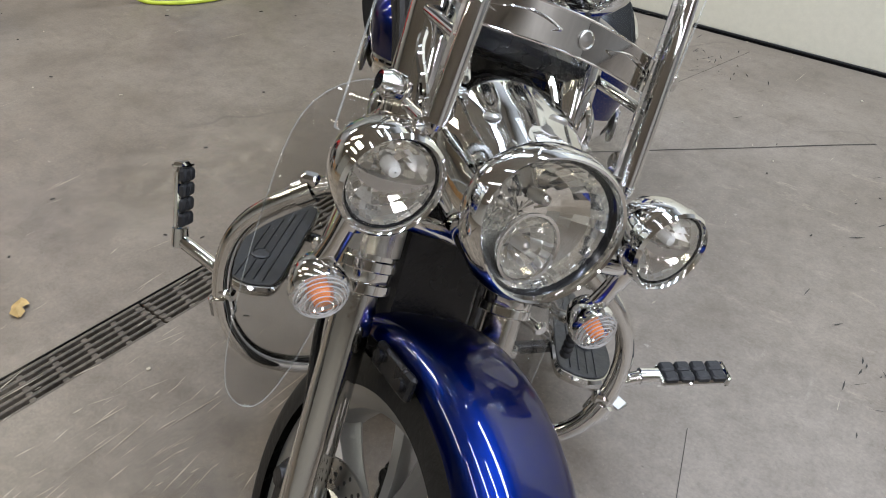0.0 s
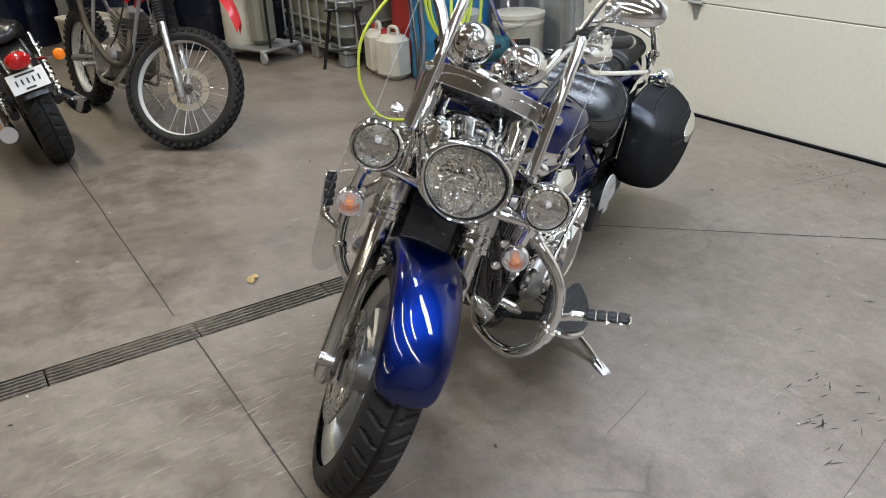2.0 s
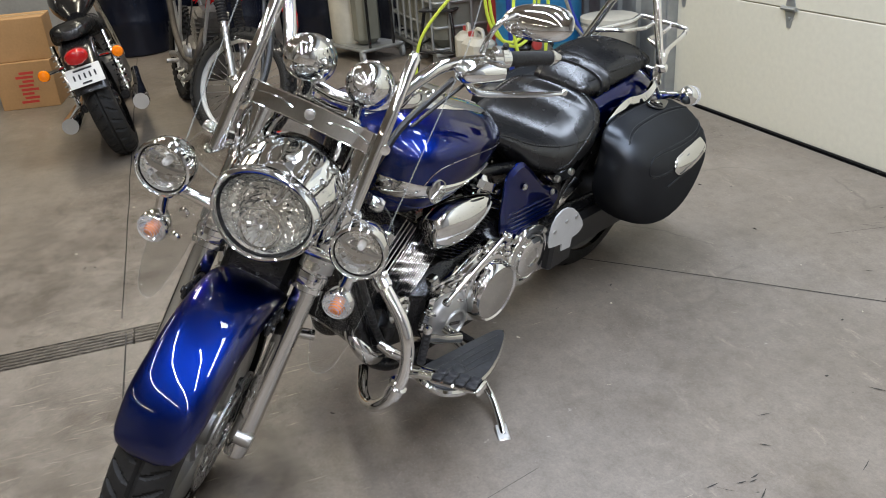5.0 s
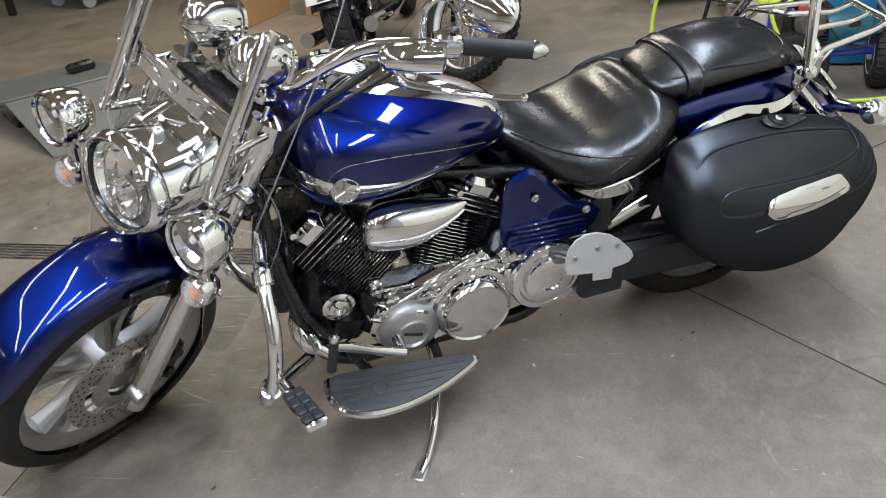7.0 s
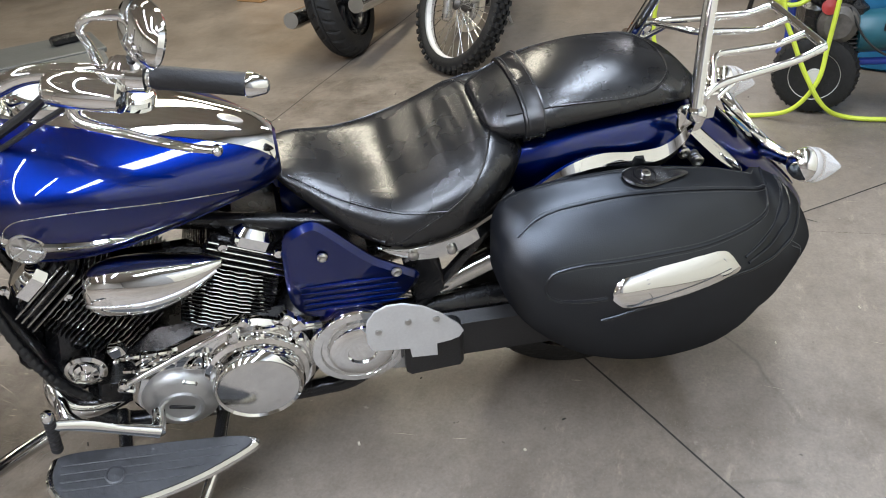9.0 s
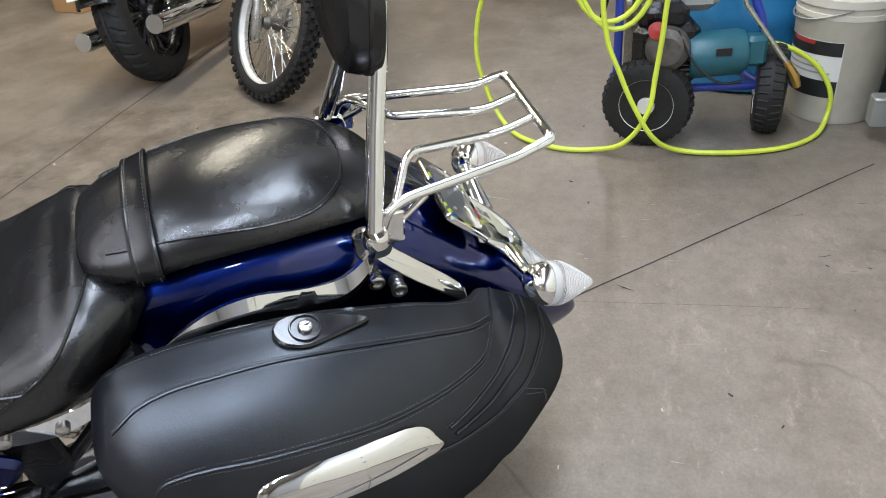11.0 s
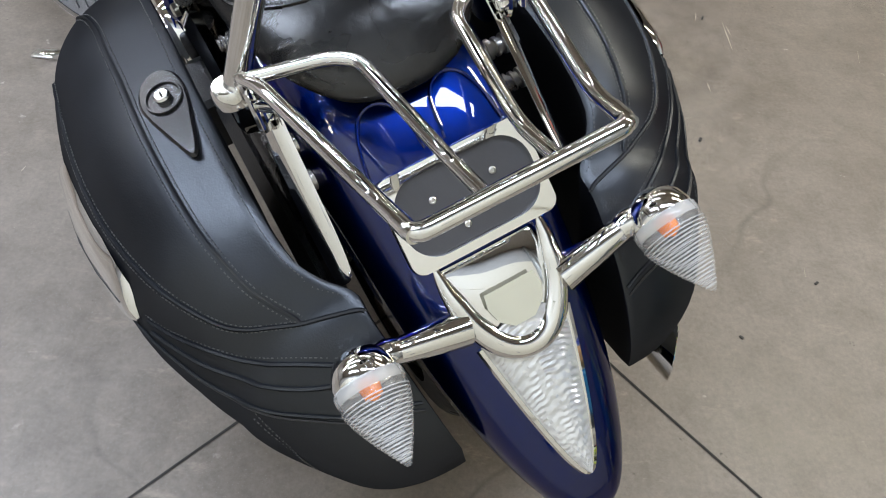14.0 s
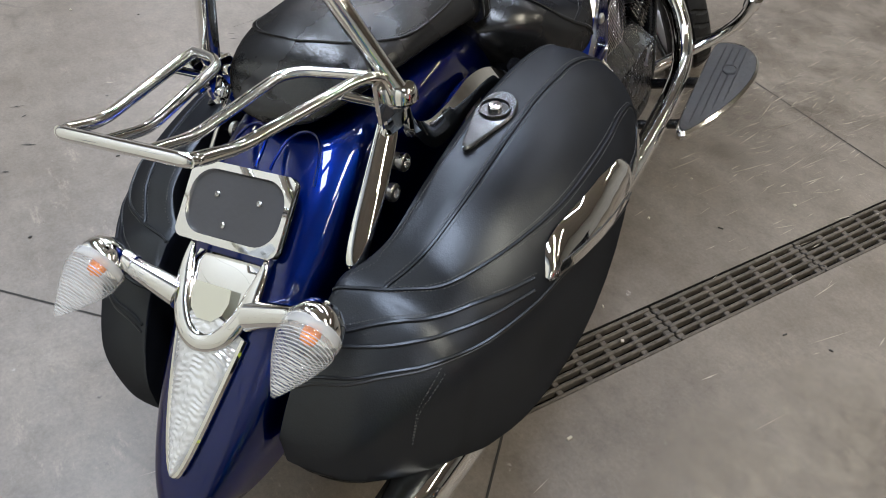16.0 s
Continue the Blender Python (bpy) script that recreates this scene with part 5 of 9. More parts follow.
SIDE_SEAM = [(0.030, 34), (0.06, 34), (0.10, 35), (0.162, 35), (0.22, 31), (0.27, 23), (0.313, 15)]
BACK_SEAM = [(0.195, -18), (0.25, 4), (0.313, 15), (0.362, 24), (0.396, 40), (0.420, 62), (0.430, 90)]
sd_ = Shape()
for sy in (-1, 1):
    for ln_ in (SIDE_SEAM, BACK_SEAM):
        bp("seat_piping", Shape().tube([seat_pt(x, d, sy) for x, d in catmull(ln_, 8)], 0.0022, 6), LEATHER, "stitched piping", seat)
        run_ = catmull([(x, d + 3.0) for x, d in ln_], 16)
        for (x0, d0), (x1, d1) in zip(run_[::2], run_[1::2]):
            sd_.tube([seat_pt(x0, d0, sy), seat_pt(x0 * 0.4 + x1 * 0.6, d0 * 0.4 + d1 * 0.6, sy)], 0.0008, 4)
tagged(bp("stitching", sd_, THREAD, "grey stitching", seat), kind="stuff")
PASS = [(0.412, 0.776, 0.06, 0.010, 0.03), (0.425, 0.772, 0.095, 0.026, 0.042), (0.48, 0.773, 0.119, 0.049, 0.037), (0.56, 0.784, 0.13, 0.064, 0.023), (0.66, 0.795, 0.136, 0.062, 0.018), (0.76, 0.798, 0.130, 0.049, 0.016), (0.83, 0.788, 0.108, 0.034, 0.018), (0.872, 0.770, 0.070, 0.016, 0.016), (0.886, 0.762, 0.030, 0.007, 0.008)]
pk = keyed(PASS, 40)
pseat = bp("passenger_seat", Shape().loft([superring(x, 0, zc, w, ht, hb, 2.3, 2.6, 60) for x, zc, w, ht, hb in pk]), LEATHER, "black leather passenger seat with a strap")


def pass_pt(x, a, off=0.001):
    zc, w, ht, hb = (np.interp(x, pk[:, 0], pk[:, j]) for j in (1, 2, 3, 4))
    c, s = math.cos(a), math.sin(a)
    e = 2 / 2.3
    return (x, (w + off) * math.copysign(abs(c) ** e, c), zc + (ht if s > 0 else hb) * math.copysign(abs(s) ** e, s) + (off if s > 0 else -off))


st_rows = [[pass_pt(x, a, o) for x, o in ((0.484, 0.0005), (0.485, 0.0065), (0.4885, 0.0072), (0.4905, 0.0058), (0.5175, 0.0058), (0.5195, 0.0072), (0.523, 0.0065), (0.524, 0.0005))] for a in np.linspace(-0.5, math.pi + 0.5, 40)]
strap = bp("grab_strap", Shape().loft(st_rows, False, False, False), LEATHER, "stitched leather grab strap", pseat)
PSEAM = [(0.455, 38), (0.51, 34), (0.584, 27), (0.667, 21), (0.725, 23), (0.762, 36), (0.79, 58), (0.803, 90)]
pline = [(x, math.radians(a)) for x, a in catmull(PSEAM, 8)]
pp = Shape()
pp.tube([pass_pt(x, a) for x, a in pline] + [pass_pt(x, math.pi - a) for x, a in pline[-2::-1]], 0.0021, 6)
bp("seat_piping", pp, LEATHER, "stitched piping", pseat)
sd_ = Shape()
for x0 in (0.493, 0.518):
    for a in np.linspace(-0.4, math.pi + 0.4, 70):
        sd_.tube([pass_pt(x0, a, 0.0066), pass_pt(x0, a + 0.02, 0.0066)], 0.0008, 4)
run_ = catmull([(x, a + 4) for x, a in PSEAM], 18)
for (x0, a0), (x1, a1) in zip(run_[::2], run_[1::2]):
    for flip_ in (False, True):
        q0, q1 = math.radians(a0), math.radians(a0 * 0.4 + a1 * 0.6)
        sd_.tube([pass_pt(x0, math.pi - q0 if flip_ else q0), pass_pt(x0 * 0.4 + x1 * 0.6, math.pi - q1 if flip_ else q1)], 0.0008, 4)
tagged(bp("stitching", sd_, THREAD, "grey stitching", pseat), kind="stuff")
# chrome rail under the seat
for sy in (-1, 1):
    o = catmull([(0.175, 0.585), (0.26, 0.570), (0.36, 0.590), (0.43, 0.630), (0.415, 0.585), (0.34, 0.535), (0.27, 0.530), (0.225, 0.545)], 5, True)
    r_ = bp("seat_rail_cover", Shape().plate(o, 0.012, lambda a, b, h: (a, sy * (0.150 + h), b), 0.004), CHROME, "chrome cover under the seat")
    for a, b in ((0.245, 0.552), (0.325, 0.550)):
        bt = Shape().lathe([(0.011, 0), (0.011, 0.006), (0.007, 0.009), (0, 0.009)], (a, sy * 0.162, b), (0, sy, 0), 12, cap=False)
        bp("cover_bolt", bt, STEEL, "", r_)

# --- rear fender: a ridge line with an arched section
RIDGE = [(0.40, 0.700, 0.100, 0.13), (0.50, 0.735, 0.118, 0.15), (0.62, 0.757, 0.128, 0.16), (0.74, 0.764, 0.132, 0.17), (0.83, 0.752, 0.130, 0.18), (0.92, 0.712, 0.126, 0.18), (1.00, 0.645, 0.120, 0.17), (1.08, 0.566, 0.112, 0.15), (1.16, 0.482, 0.094, 0.12), (1.215, 0.418, 0.070, 0.09), (1.245, 0.372, 0.045, 0.06), (1.252, 0.350, 0.02, 0.03)]
rk = keyed(RIDGE, 48)
orings = []
for i, (x, z, w, dp) in enumerate(rk):
    a, b = rk[max(i - 1, 0)], rk[min(i + 1, len(rk) - 1)]
    tx, tz = b[0] - a[0], b[1] - a[1]
    L = math.hypot(tx, tz)
    nx, nz = -tz / L, tx / L
    ro, ri = [], []
    for j in range(25):
        t = math.pi * j / 24
        cy, e = -math.cos(t), math.sin(t)
        yy = math.copysign(abs(cy) ** 0.60, cy)
        dd = -dp * (1 - e**0.5)
        for lst, k in ((ro, 0.0), (ri, 0.004)):
            lst.append((x + nx * (dd - k), (w - k) * yy, z + nz * (dd - k)))
    orings.append(ro + list(reversed(ri)))
rfend = bp("rear_fender", Shape().loft(orings), BLUE, "long metallic blue rear fender")
inn = Shape().box((0.62, 0, 0.56), (0.40, 0.20, 0.16), None, 0.03)
bp("under_tray", inn, BLACK, "black tray under the seat")


def ridge(x):
    return float(np.interp(x, rk[:, 0], rk[:, 1]))


# number plate holder: chrome frame round a dark plate
PA, PB = np.array([0.939, 0, 0.704]), np.array([1.008, 0, 0.638])
pd = (PB - PA) / np.linalg.norm(PB - PA)
pn = np.array([-pd[2], 0, pd[0]])
pc = (PA + PB) / 2 + pn * 0.014
plen = np.linalg.norm(PB - PA)


def rrect(w, h, r, k=5):
    out = []
    for cx, cy, a0 in ((w - r, h - r, 0), (-w + r, h - r, 90), (-w + r, -h + r, 180), (w - r, -h + r, 270)):
        out += [(cx + r * math.cos(math.radians(a0 + 90 * j / k)), cy + r * math.sin(math.radians(a0 + 90 * j / k))) for j in range(k + 1)]
    return out


def on_plate(a, b, h):
    return tuple(pc + np.array([0, a, 0]) + pd * b + pn * h)


holder = bp("plate_holder", Shape().plate(rrect(0.078, plen / 2 - 0.004, 0.012), 0.006, on_plate, 0.001), BLACK, "black empty number plate holder with a chrome frame")
o1, o2 = rrect(0.086, plen / 2 + 0.006, 0.014, 7), rrect(0.076, plen / 2 - 0.005, 0.034, 7)
fr = Shape().loft([[on_plate(a, b, 0.004) for a, b in o1], [on_plate(a, b, 0.011) for a, b in o1], [on_plate(a * 0.985, b * 0.985, 0.0135) for a, b in o1], [on_plate(a * 1.02, b * 1.02, 0.0135) for a, b in o2], [on_plate(a, b, 0.010) for a, b in o2], [on_plate(a, b, 0.004) for a, b in o2]], True, False, False)
bp("plate_frame", fr, CHROME, "chrome plate frame", holder)
bp("plate_back", Shape().plate(rrect(0.077, plen / 2 - 0.005, 0.022), 0.002, lambda a, b, h: on_plate(a, b, h + 0.0062), 0.0008), material("grey_plate", (0.07, 0.07, 0.078), 0.32, 0.3, bump=0.05, scale=100), "dark grey backing plate", holder)
for a, b in ((-0.035, -0.012), (0.035, -0.012), (-0.012, 0.026)):
    sc2 = Shape().lathe([(0.004, 0), (0.004, 0.002), (0.0025, 0.003), (0.002, 0.001), (0, 0.001)], on_plate(a, b, 0.008), pn, 10, cap=False)
    bp("plate_screw", sc2, STEEL, "", holder)


# tail lamp: chrome horseshoe, wedge lens, two stalked signals
def surf(x, y, off=0.0):
    z, w, dp = (np.interp(x, rk[:, 0], rk[:, j]) for j in (1, 2, 3))
    k = min(abs(y) / w, 0.97) ** (1 / 0.60)
    e = math.sqrt(max(1 - k * k, 0))
    dd = -dp * (1 - e**0.5) + off
    sl = (ridge(x + 0.01) - ridge(x - 0.01)) / 0.02
    L = math.hypot(1, sl)
    return np.array([x - sl / L * dd, y, z + dd / L])


rows_ = []
for i, f in enumerate(np.linspace(0, 1, 170)):
    x = 1.086 + 0.129 * f
    hw_ = 0.052 * (1 - f) ** 0.66 + 0.002
    row = []
    for k in np.linspace(-1, 1, 21):
        ph = (f * 23 + 0.55 * math.sin(f * 19 + k * 4) + 0.35 * math.sin(k * 11 + f * 7)) % 1.0
        rip = 0.0046 * (abs(ph - 0.5) - 0.25) * (1 - 0.5 * f) * min(1, (1 - abs(k)) * 5)
        row.append(surf(x - 0.016 * (1 - k * k) * (1 - f), hw_ * k, 0.006 + 0.016 * math.sqrt(max(1 - k * k, 0)) * (1 - 0.4 * f) + rip))
    rows_.append(row)
lens_edge = [r[0] for r in rows_] + [r[-1] for r in reversed(rows_)]
TAILCLEAR = material("clear_tail_lens", (0.80, 0.81, 0.82), 0.12, 0.55, 0.8, bump=0.10, scale=70, vary=0.12, vscale=40)
tl = bp("tail_lamp", Shape().loft(rows_, False, False, False), TAILCLEAR, "clear ribbed wedge tail lamp", sharp=25)
bp("lens_rim", Shape().tube(lens_edge, 0.0055, 8), CHROME, "chrome lens rim", tl)
hs_ = [surf(x, y, 0.016) for x, y in catmull([(1.012, -0.062), (1.035, -0.060), (1.066, -0.050), (1.090, -0.028), (1.098, 0.0), (1.090, 0.028), (1.066, 0.050), (1.035, 0.060), (1.012, 0.062)], 6)]
hsm = bp("tail_bezel", Shape().tube(hs_, [0.003, 0.012, 0.0145, 0.0145, 0.0145, 0.012, 0.003], 14, flat=0.8), CHROME, "chrome horseshoe tail bezel")
rows_ = [[surf(x, w * k, 0.004 + 0.012 * f_) for k in np.linspace(-1, 1, 11)] for f_, x, w in ((0, 1.018, 0.058), (0.5, 1.03, 0.057), (0.7, 1.05, 0.053), (0.9, 1.07, 0.042), (1, 1.088, 0.024))]
bp("bezel_plate", Shape().loft(rows_, False, False, False), CHROME, "", hsm)
lw = [[surf(x, w * k, 0.0235) for k in np.linspace(-1, 1, 9)] for x, w in ((1.046, 0.030), (1.058, 0.032), (1.070, 0.026), (1.078, 0.012))]
bp("plate_lamp", Shape().loft(lw, False, False, False), material("cream_lens", (0.55, 0.53, 0.42), 0.2, 0.0, 0.5), "clear plate lamp window", hsm)
for sy in (-1, 1):
    root, hub = np.array([1.070, sy * 0.060, 0.588]), np.array([1.068, sy * 0.177, 0.626])
    stm = Shape().tube([root, root + (hub - root) * 0.3, root + (hub - root) * 0.72, root + (hub - root) * 0.80, hub], [0.021, 0.018, 0.013, 0.010, 0.012], 14)
    sg = bp("rear_signal", stm, CHROME, "chrome stalked rear turn signal")
    axd = np.array([0.118, sy * 0.002, -0.030])
    axd /= np.linalg.norm(axd)
    o = hub + axd * 0.006
    bp("signal_shell", Shape().lathe([(0.0, -0.024), (0.012, -0.0225), (0.024, -0.016), (0.032, -0.005), (0.036, 0.009), (0.035, 0.014)], o, axd, 30, cap=False), CHROME, "", sg)
    prof = [(0.035, 0.012), (0.037, 0.014), (0.037, 0.034)]
    for i in range(18):
        t = i / 18
        r_ = 0.033 * (1 - t**1.3) + 0.004
        prof += [(r_ + 0.0002, 0.034 + 0.068 * t), (max(r_ - 0.0013, 0.001), 0.034 + 0.068 * (t + 0.035))]
    prof += [(0.0035, 0.104), (0.0, 0.1055)]
    bp("signal_lens", Shape().lathe(prof, o, axd, 30, cap=False), RIBBED, "clear pointed ribbed lens", sg, sharp=8)
    rb_ = Shape()
    q1 = np.cross(axd, (0, 1, 0))
    q1 /= np.linalg.norm(q1)
    q2 = np.cross(axd, q1)
    for i in range(18):
        t = i / 18
        r_ = 0.033 * (1 - t**1.3) + 0.0040
        rb_.tube([o + axd * (0.034 + 0.068 * t) + (q1 * math.cos(a) + q2 * math.sin(a)) * r_ for a in np.linspace(0, 2 * math.pi, 24, endpoint=False)], 0.0008, 5, closed=True)
    tagged(bp("lens_rib", rb_, RIBEDGE, "", sg), kind="stuff")
    bp("amber_bulb", Shape().lathe([(0.0, 0.010), (0.010, 0.010), (0.012, 0.018), (0.010, 0.030), (0.0, 0.035)], o, axd, 16, cap=False), AMBER, "amber bulb", sg)
    bp("signal_reflector", Shape().lathe([(0.033, 0.016), (0.02, 0.006), (0, 0.005)], o, axd, 20, cap=False), MIRRORMETAL, "", sg)
    bp("lens_collar", Shape().lathe([(0.0365, 0.013), (0.0378, 0.015), (0.0378, 0.024), (0.0368, 0.026)], o, axd, 30, cap=False), RIBEDGE, "", sg)
    bp("signal_collar", Shape().lathe([(0.014, -0.012), (0.016, 0.0), (0.014, 0.012)], hub - np.array([0, sy * 0.03, 0.008]), hub - root, 16), CHROME, "", sg)

# --- fender struts, backrest and rack
for sy in (-1, 1):
    line = catmull([(0.50, 0.655), (0.566, 0.690), (0.63, 0.700), (0.70, 0.690), (0.76, 0.695), (0.80, 0.73), (0.815, 0.775)], 6)
    rws = []
    for i, (x, z) in enumerate(line):
        f = i / (len(line) - 1)
        h = 0.012 + 0.012 * math.sin(f * math.pi)
        rws.append([(x, sy * 0.150, z - h), (x, sy * 0.166, z - h + 0.004), (x, sy * 0.170, z), (x, sy * 0.158, z + h), (x, sy * 0.146, z + h * 0.7)])
    sb = bp("fender_strut", Shape().loft(rws), CHROME, "chrome fender strut")
    blade = [(0.808, 0.768), (0.824, 0.752), (0.882, 0.696), (0.934, 0.646), (0.962, 0.614), (0.956, 0.602), (0.926, 0.626), (0.868, 0.680), (0.812, 0.740)]
    bp("strut_blade", Shape().plate(catmull(blade, 4, True), 0.008, lambda a, b, h: (a, sy * (0.146 - 1.1 * ((a - 0.835) * 0.67 + (b - 0.715) * 0.74) + h), b), 0.004), CHROME, "", sb)
    for a, b in ((0.815, 0.682), (0.850, 0.655), (0.60, 0.672)):
        bt = Shape().lathe([(0.013, -0.024), (0.013, -0.018), (0.009, -0.017), (0.009, -0.013), (0.012, -0.012), (0.012, -0.008), (0.009, -0.007), (0.009, -0.003), (0.013, -0.002), (0.013, 0.005), (0.0105, 0.007), (0.007, 0.0072), (0.006, 0.003), (0, 0.003)], (a, sy * 0.146, b), (0, sy, 0), 18, cap=False)
        bp("strut_bolt", bt, STEEL, "steel bolt with stacked washers", sb)
    clamp = bp("clamp_plate", Shape().plate(catmull([(0.786, 0.792), (0.815, 0.797), (0.842, 0.790), (0.846, 0.762), (0.838, 0.737), (0.814, 0.732), (0.792, 0.738), (0.784, 0.764)], 4, True), 0.010, lambda a, b, h: (a, sy * (0.152 - h), b), 0.003), CHROME, "chrome clamp plate", sb)
    for a, b in ((0.803, 0.775), (0.828, 0.752)):
        bp("clamp_bolt", Shape().lathe([(0.0085, 0.0), (0.0085, 0.004), (0.007, 0.006), (0.0, 0.006)], (a, sy * 0.142, b), (0, -sy, 0), 16, cap=False), CHROME, "", clamp)
    bp("collar", Shape().lathe([(0.016, -0.012), (0.020, -0.008), (0.020, 0.004), (0.018, 0.010), (0.016, 0.012)], (0.815, sy * 0.163, 0.786), (-0.05, 0, 1), 22), CHROME, "", sb)
ub = Shape().tube(filleted([(0.813, -0.161, 0.78), (0.840, -0.098, 0.925), (0.860, -0.058, 1.02), (0.868, -0.040, 1.10), (0.868, 0.040, 1.10), (0.860, 0.058, 1.02), (0.840, 0.098, 0.925), (0.813, 0.161, 0.78)], 0.03, 6), 0.0135, 16)
sissy = bp("sissy_bar", ub, CHROME, "chrome backrest frame")
PAD = [(0.0, 1.16), (0.07, 1.158), (0.115, 1.135), (0.122, 1.09), (0.105, 1.03), (0.07, 0.995), (0.0, 0.988), (-0.07, 0.995), (-0.105, 1.03), (-0.122, 1.09), (-0.115, 1.135), (-0.07, 1.158)]
po = catmull(PAD, 5, True)
pcz = 1.075
padr = [[(x, y * k, pcz + (z - pcz) * k) for y, z in po] for x, k in ((0.862, 0.80), (0.858, 0.96), (0.846, 1.0), (0.828, 1.0), (0.812, 0.95), (0.803, 0.82), (0.798, 0.5), (0.797, 0.05))]
pad = bp("backrest_pad", Shape().loft(padr), LEATHER, "black leather backrest pad", sissy)
pr_ = Shape().tube([(0.838, y * 1.005, pcz + (z - pcz) * 1.005) for y, z in po], 0.003, 6, closed=True)
bp("pad_piping", pr_, LEATHER, "", sissy)
bp("pad_trim", Shape().tube([(0.862, y * 1.02, pcz + (z - pcz) * 1.02) for y, z in po[-12:] + po[:13]], 0.006, 8), CHROME, "", sissy)
rack = bp("luggage_rack", Shape().tube(filleted([(1.085, -0.101, 0.840), (1.112, -0.098, 0.848), (1.112, 0.098, 0.848), (1.085, 0.101, 0.840)], 0.018, 6), 0.0085, 12), CHROME, "tubular chrome luggage rack")
for sy in (-1, 1):
    bp("rack_rail", Shape().tube(filleted([(0.826, sy * 0.152, 0.785), (0.838, sy * 0.150, 0.820), (0.870, sy * 0.138, 0.826), (1.052, sy * 0.104, 0.830), (1.112, sy * 0.098, 0.848)], 0.022, 5), 0.0078, 12), CHROME, "", rack)
    bp("rack_rail", Shape().tube(filleted([(0.852, sy * 0.142, 0.825), (0.886, sy * 0.072, 0.838), (0.905, sy * 0.050, 0.838), (1.046, sy * 0.034, 0.828), (1.110, sy * 0.033, 0.846)], 0.022, 5), 0.0070, 12), CHROME, "", rack)
    bp("rack_brace", Shape().tube([(0.830, sy * 0.152, 0.775), (0.90, sy * 0.134, 0.822)], 0.006, 10), CHROME, "", rack)
    bp("rack_clamp", Shape().box((0.838, sy * 0.152, 0.790), (0.046, 0.007, 0.058), None, 0.003), CHROME, "", rack)
# embossed tongues on the fender behind the seat
for sy in (-1, 1):
    tg = Shape().tube([surf(x, sy * y, 0.0008) for x, y in catmull([(0.925, 0.012), (0.885, 0.018), (0.868, 0.036), (0.872, 0.058), (0.895, 0.072), (0.93, 0.080)], 6)], 0.0022, 6)
    bp("embossed_line", tg, BLUE, "", rfend)

# --- saddlebags
SEC_UV = [(0, 1), (0.15, 1.0), (0.36, 0.985), (0.56, 0.94), (0.72, 0.88), (0.86, 0.80), (0.96, 0.71), (1.0, 0.63), (1.0, 0.54), (0.975, 0.42), (0.92, 0.28), (0.81, 0.13), (0.64, 0.035), (0.38, 0), (0.12, 0), (0, 0.04), (0, 0.3), (0, 0.6), (0, 0.9)]
BAG = [(0.385, 0.625, 0.580, 0.235, 0.285), (0.393, 0.655, 0.535, 0.210, 0.315), (0.415, 0.680, 0.475, 0.198, 0.345), (0.460, 0.697, 0.410, 0.194, 0.375), (0.560, 0.706, 0.325, 0.192, 0.402), (0.700, 0.703, 0.272, 0.194, 0.412), (0.840, 0.676, 0.260, 0.194, 0.394), (0.920, 0.645, 0.268, 0.188, 0.364), (0.955, 0.625, 0.278, 0.168, 0.348), (0.980, 0.612, 0.286, 0.144, 0.336), (1.010, 0.600, 0.300, 0.142, 0.323), (1.070, 0.555, 0.335, 0.134, 0.276), (1.108, 0.510, 0.368, 0.126, 0.240), (1.128, 0.475, 0.395, 0.120, 0.200), (1.136, 0.455, 0.410, 0.116, 0.165)]
bk = keyed(BAG, 50)
uv = [tuple(q) for q in catmull(SEC_UV, 3, True)]


BAGW = 1.0


def bag_pt(x, k, off=0.0):
    """A point on the bag at x; k counts along the section's corner list."""
    zt, zb, yi, yo = (np.interp(x, bk[:, 0], bk[:, j]) for j in (1, 2, 3, 4))
    yo = yi + (yo - yi) * BAGW
    i = k * 3
    lo = int(math.floor(i)) % len(uv)
    hi_ = (lo + 1) % len(uv)
    f = i - math.floor(i)
    u = uv[lo][0] * (1 - f) + uv[hi_][0] * f
    v = uv[lo][1] * (1 - f) + uv[hi_][1] * f
    cy, cz = (yi + yo) / 2, zb + 0.5 * (zt - zb)
    y, z = yi + u * (yo - yi), zb + v * (zt - zb)
    d = math.hypot(y - cy, z - cz) + 1e-9
    return (x, y + (y - cy) / d * off, z + (z - cz) / d * off)


def bag_line(pts, off=0.0015, steps=8):
    return [bag_pt(float(x), float(k), off) for x, k in catmull(pts, steps)]


def stitch(shape, line, step=0.0055, r=0.0008):
    """Short threads laid along a line."""
    p = [np.array(q) for q in line]
    acc = 0.0
    for a, b in zip(p, p[1:]):
        L = np.linalg.norm(b - a)
        while acc < L:
            q = a + (b - a) * (acc / L)
            e = a + (b - a) * (min(acc + step * 0.55, L) / L)
            if np.linalg.norm(e - q) > 1e-4:
                shape.tube([q, e], r, 4)
            acc += step
        acc -= L


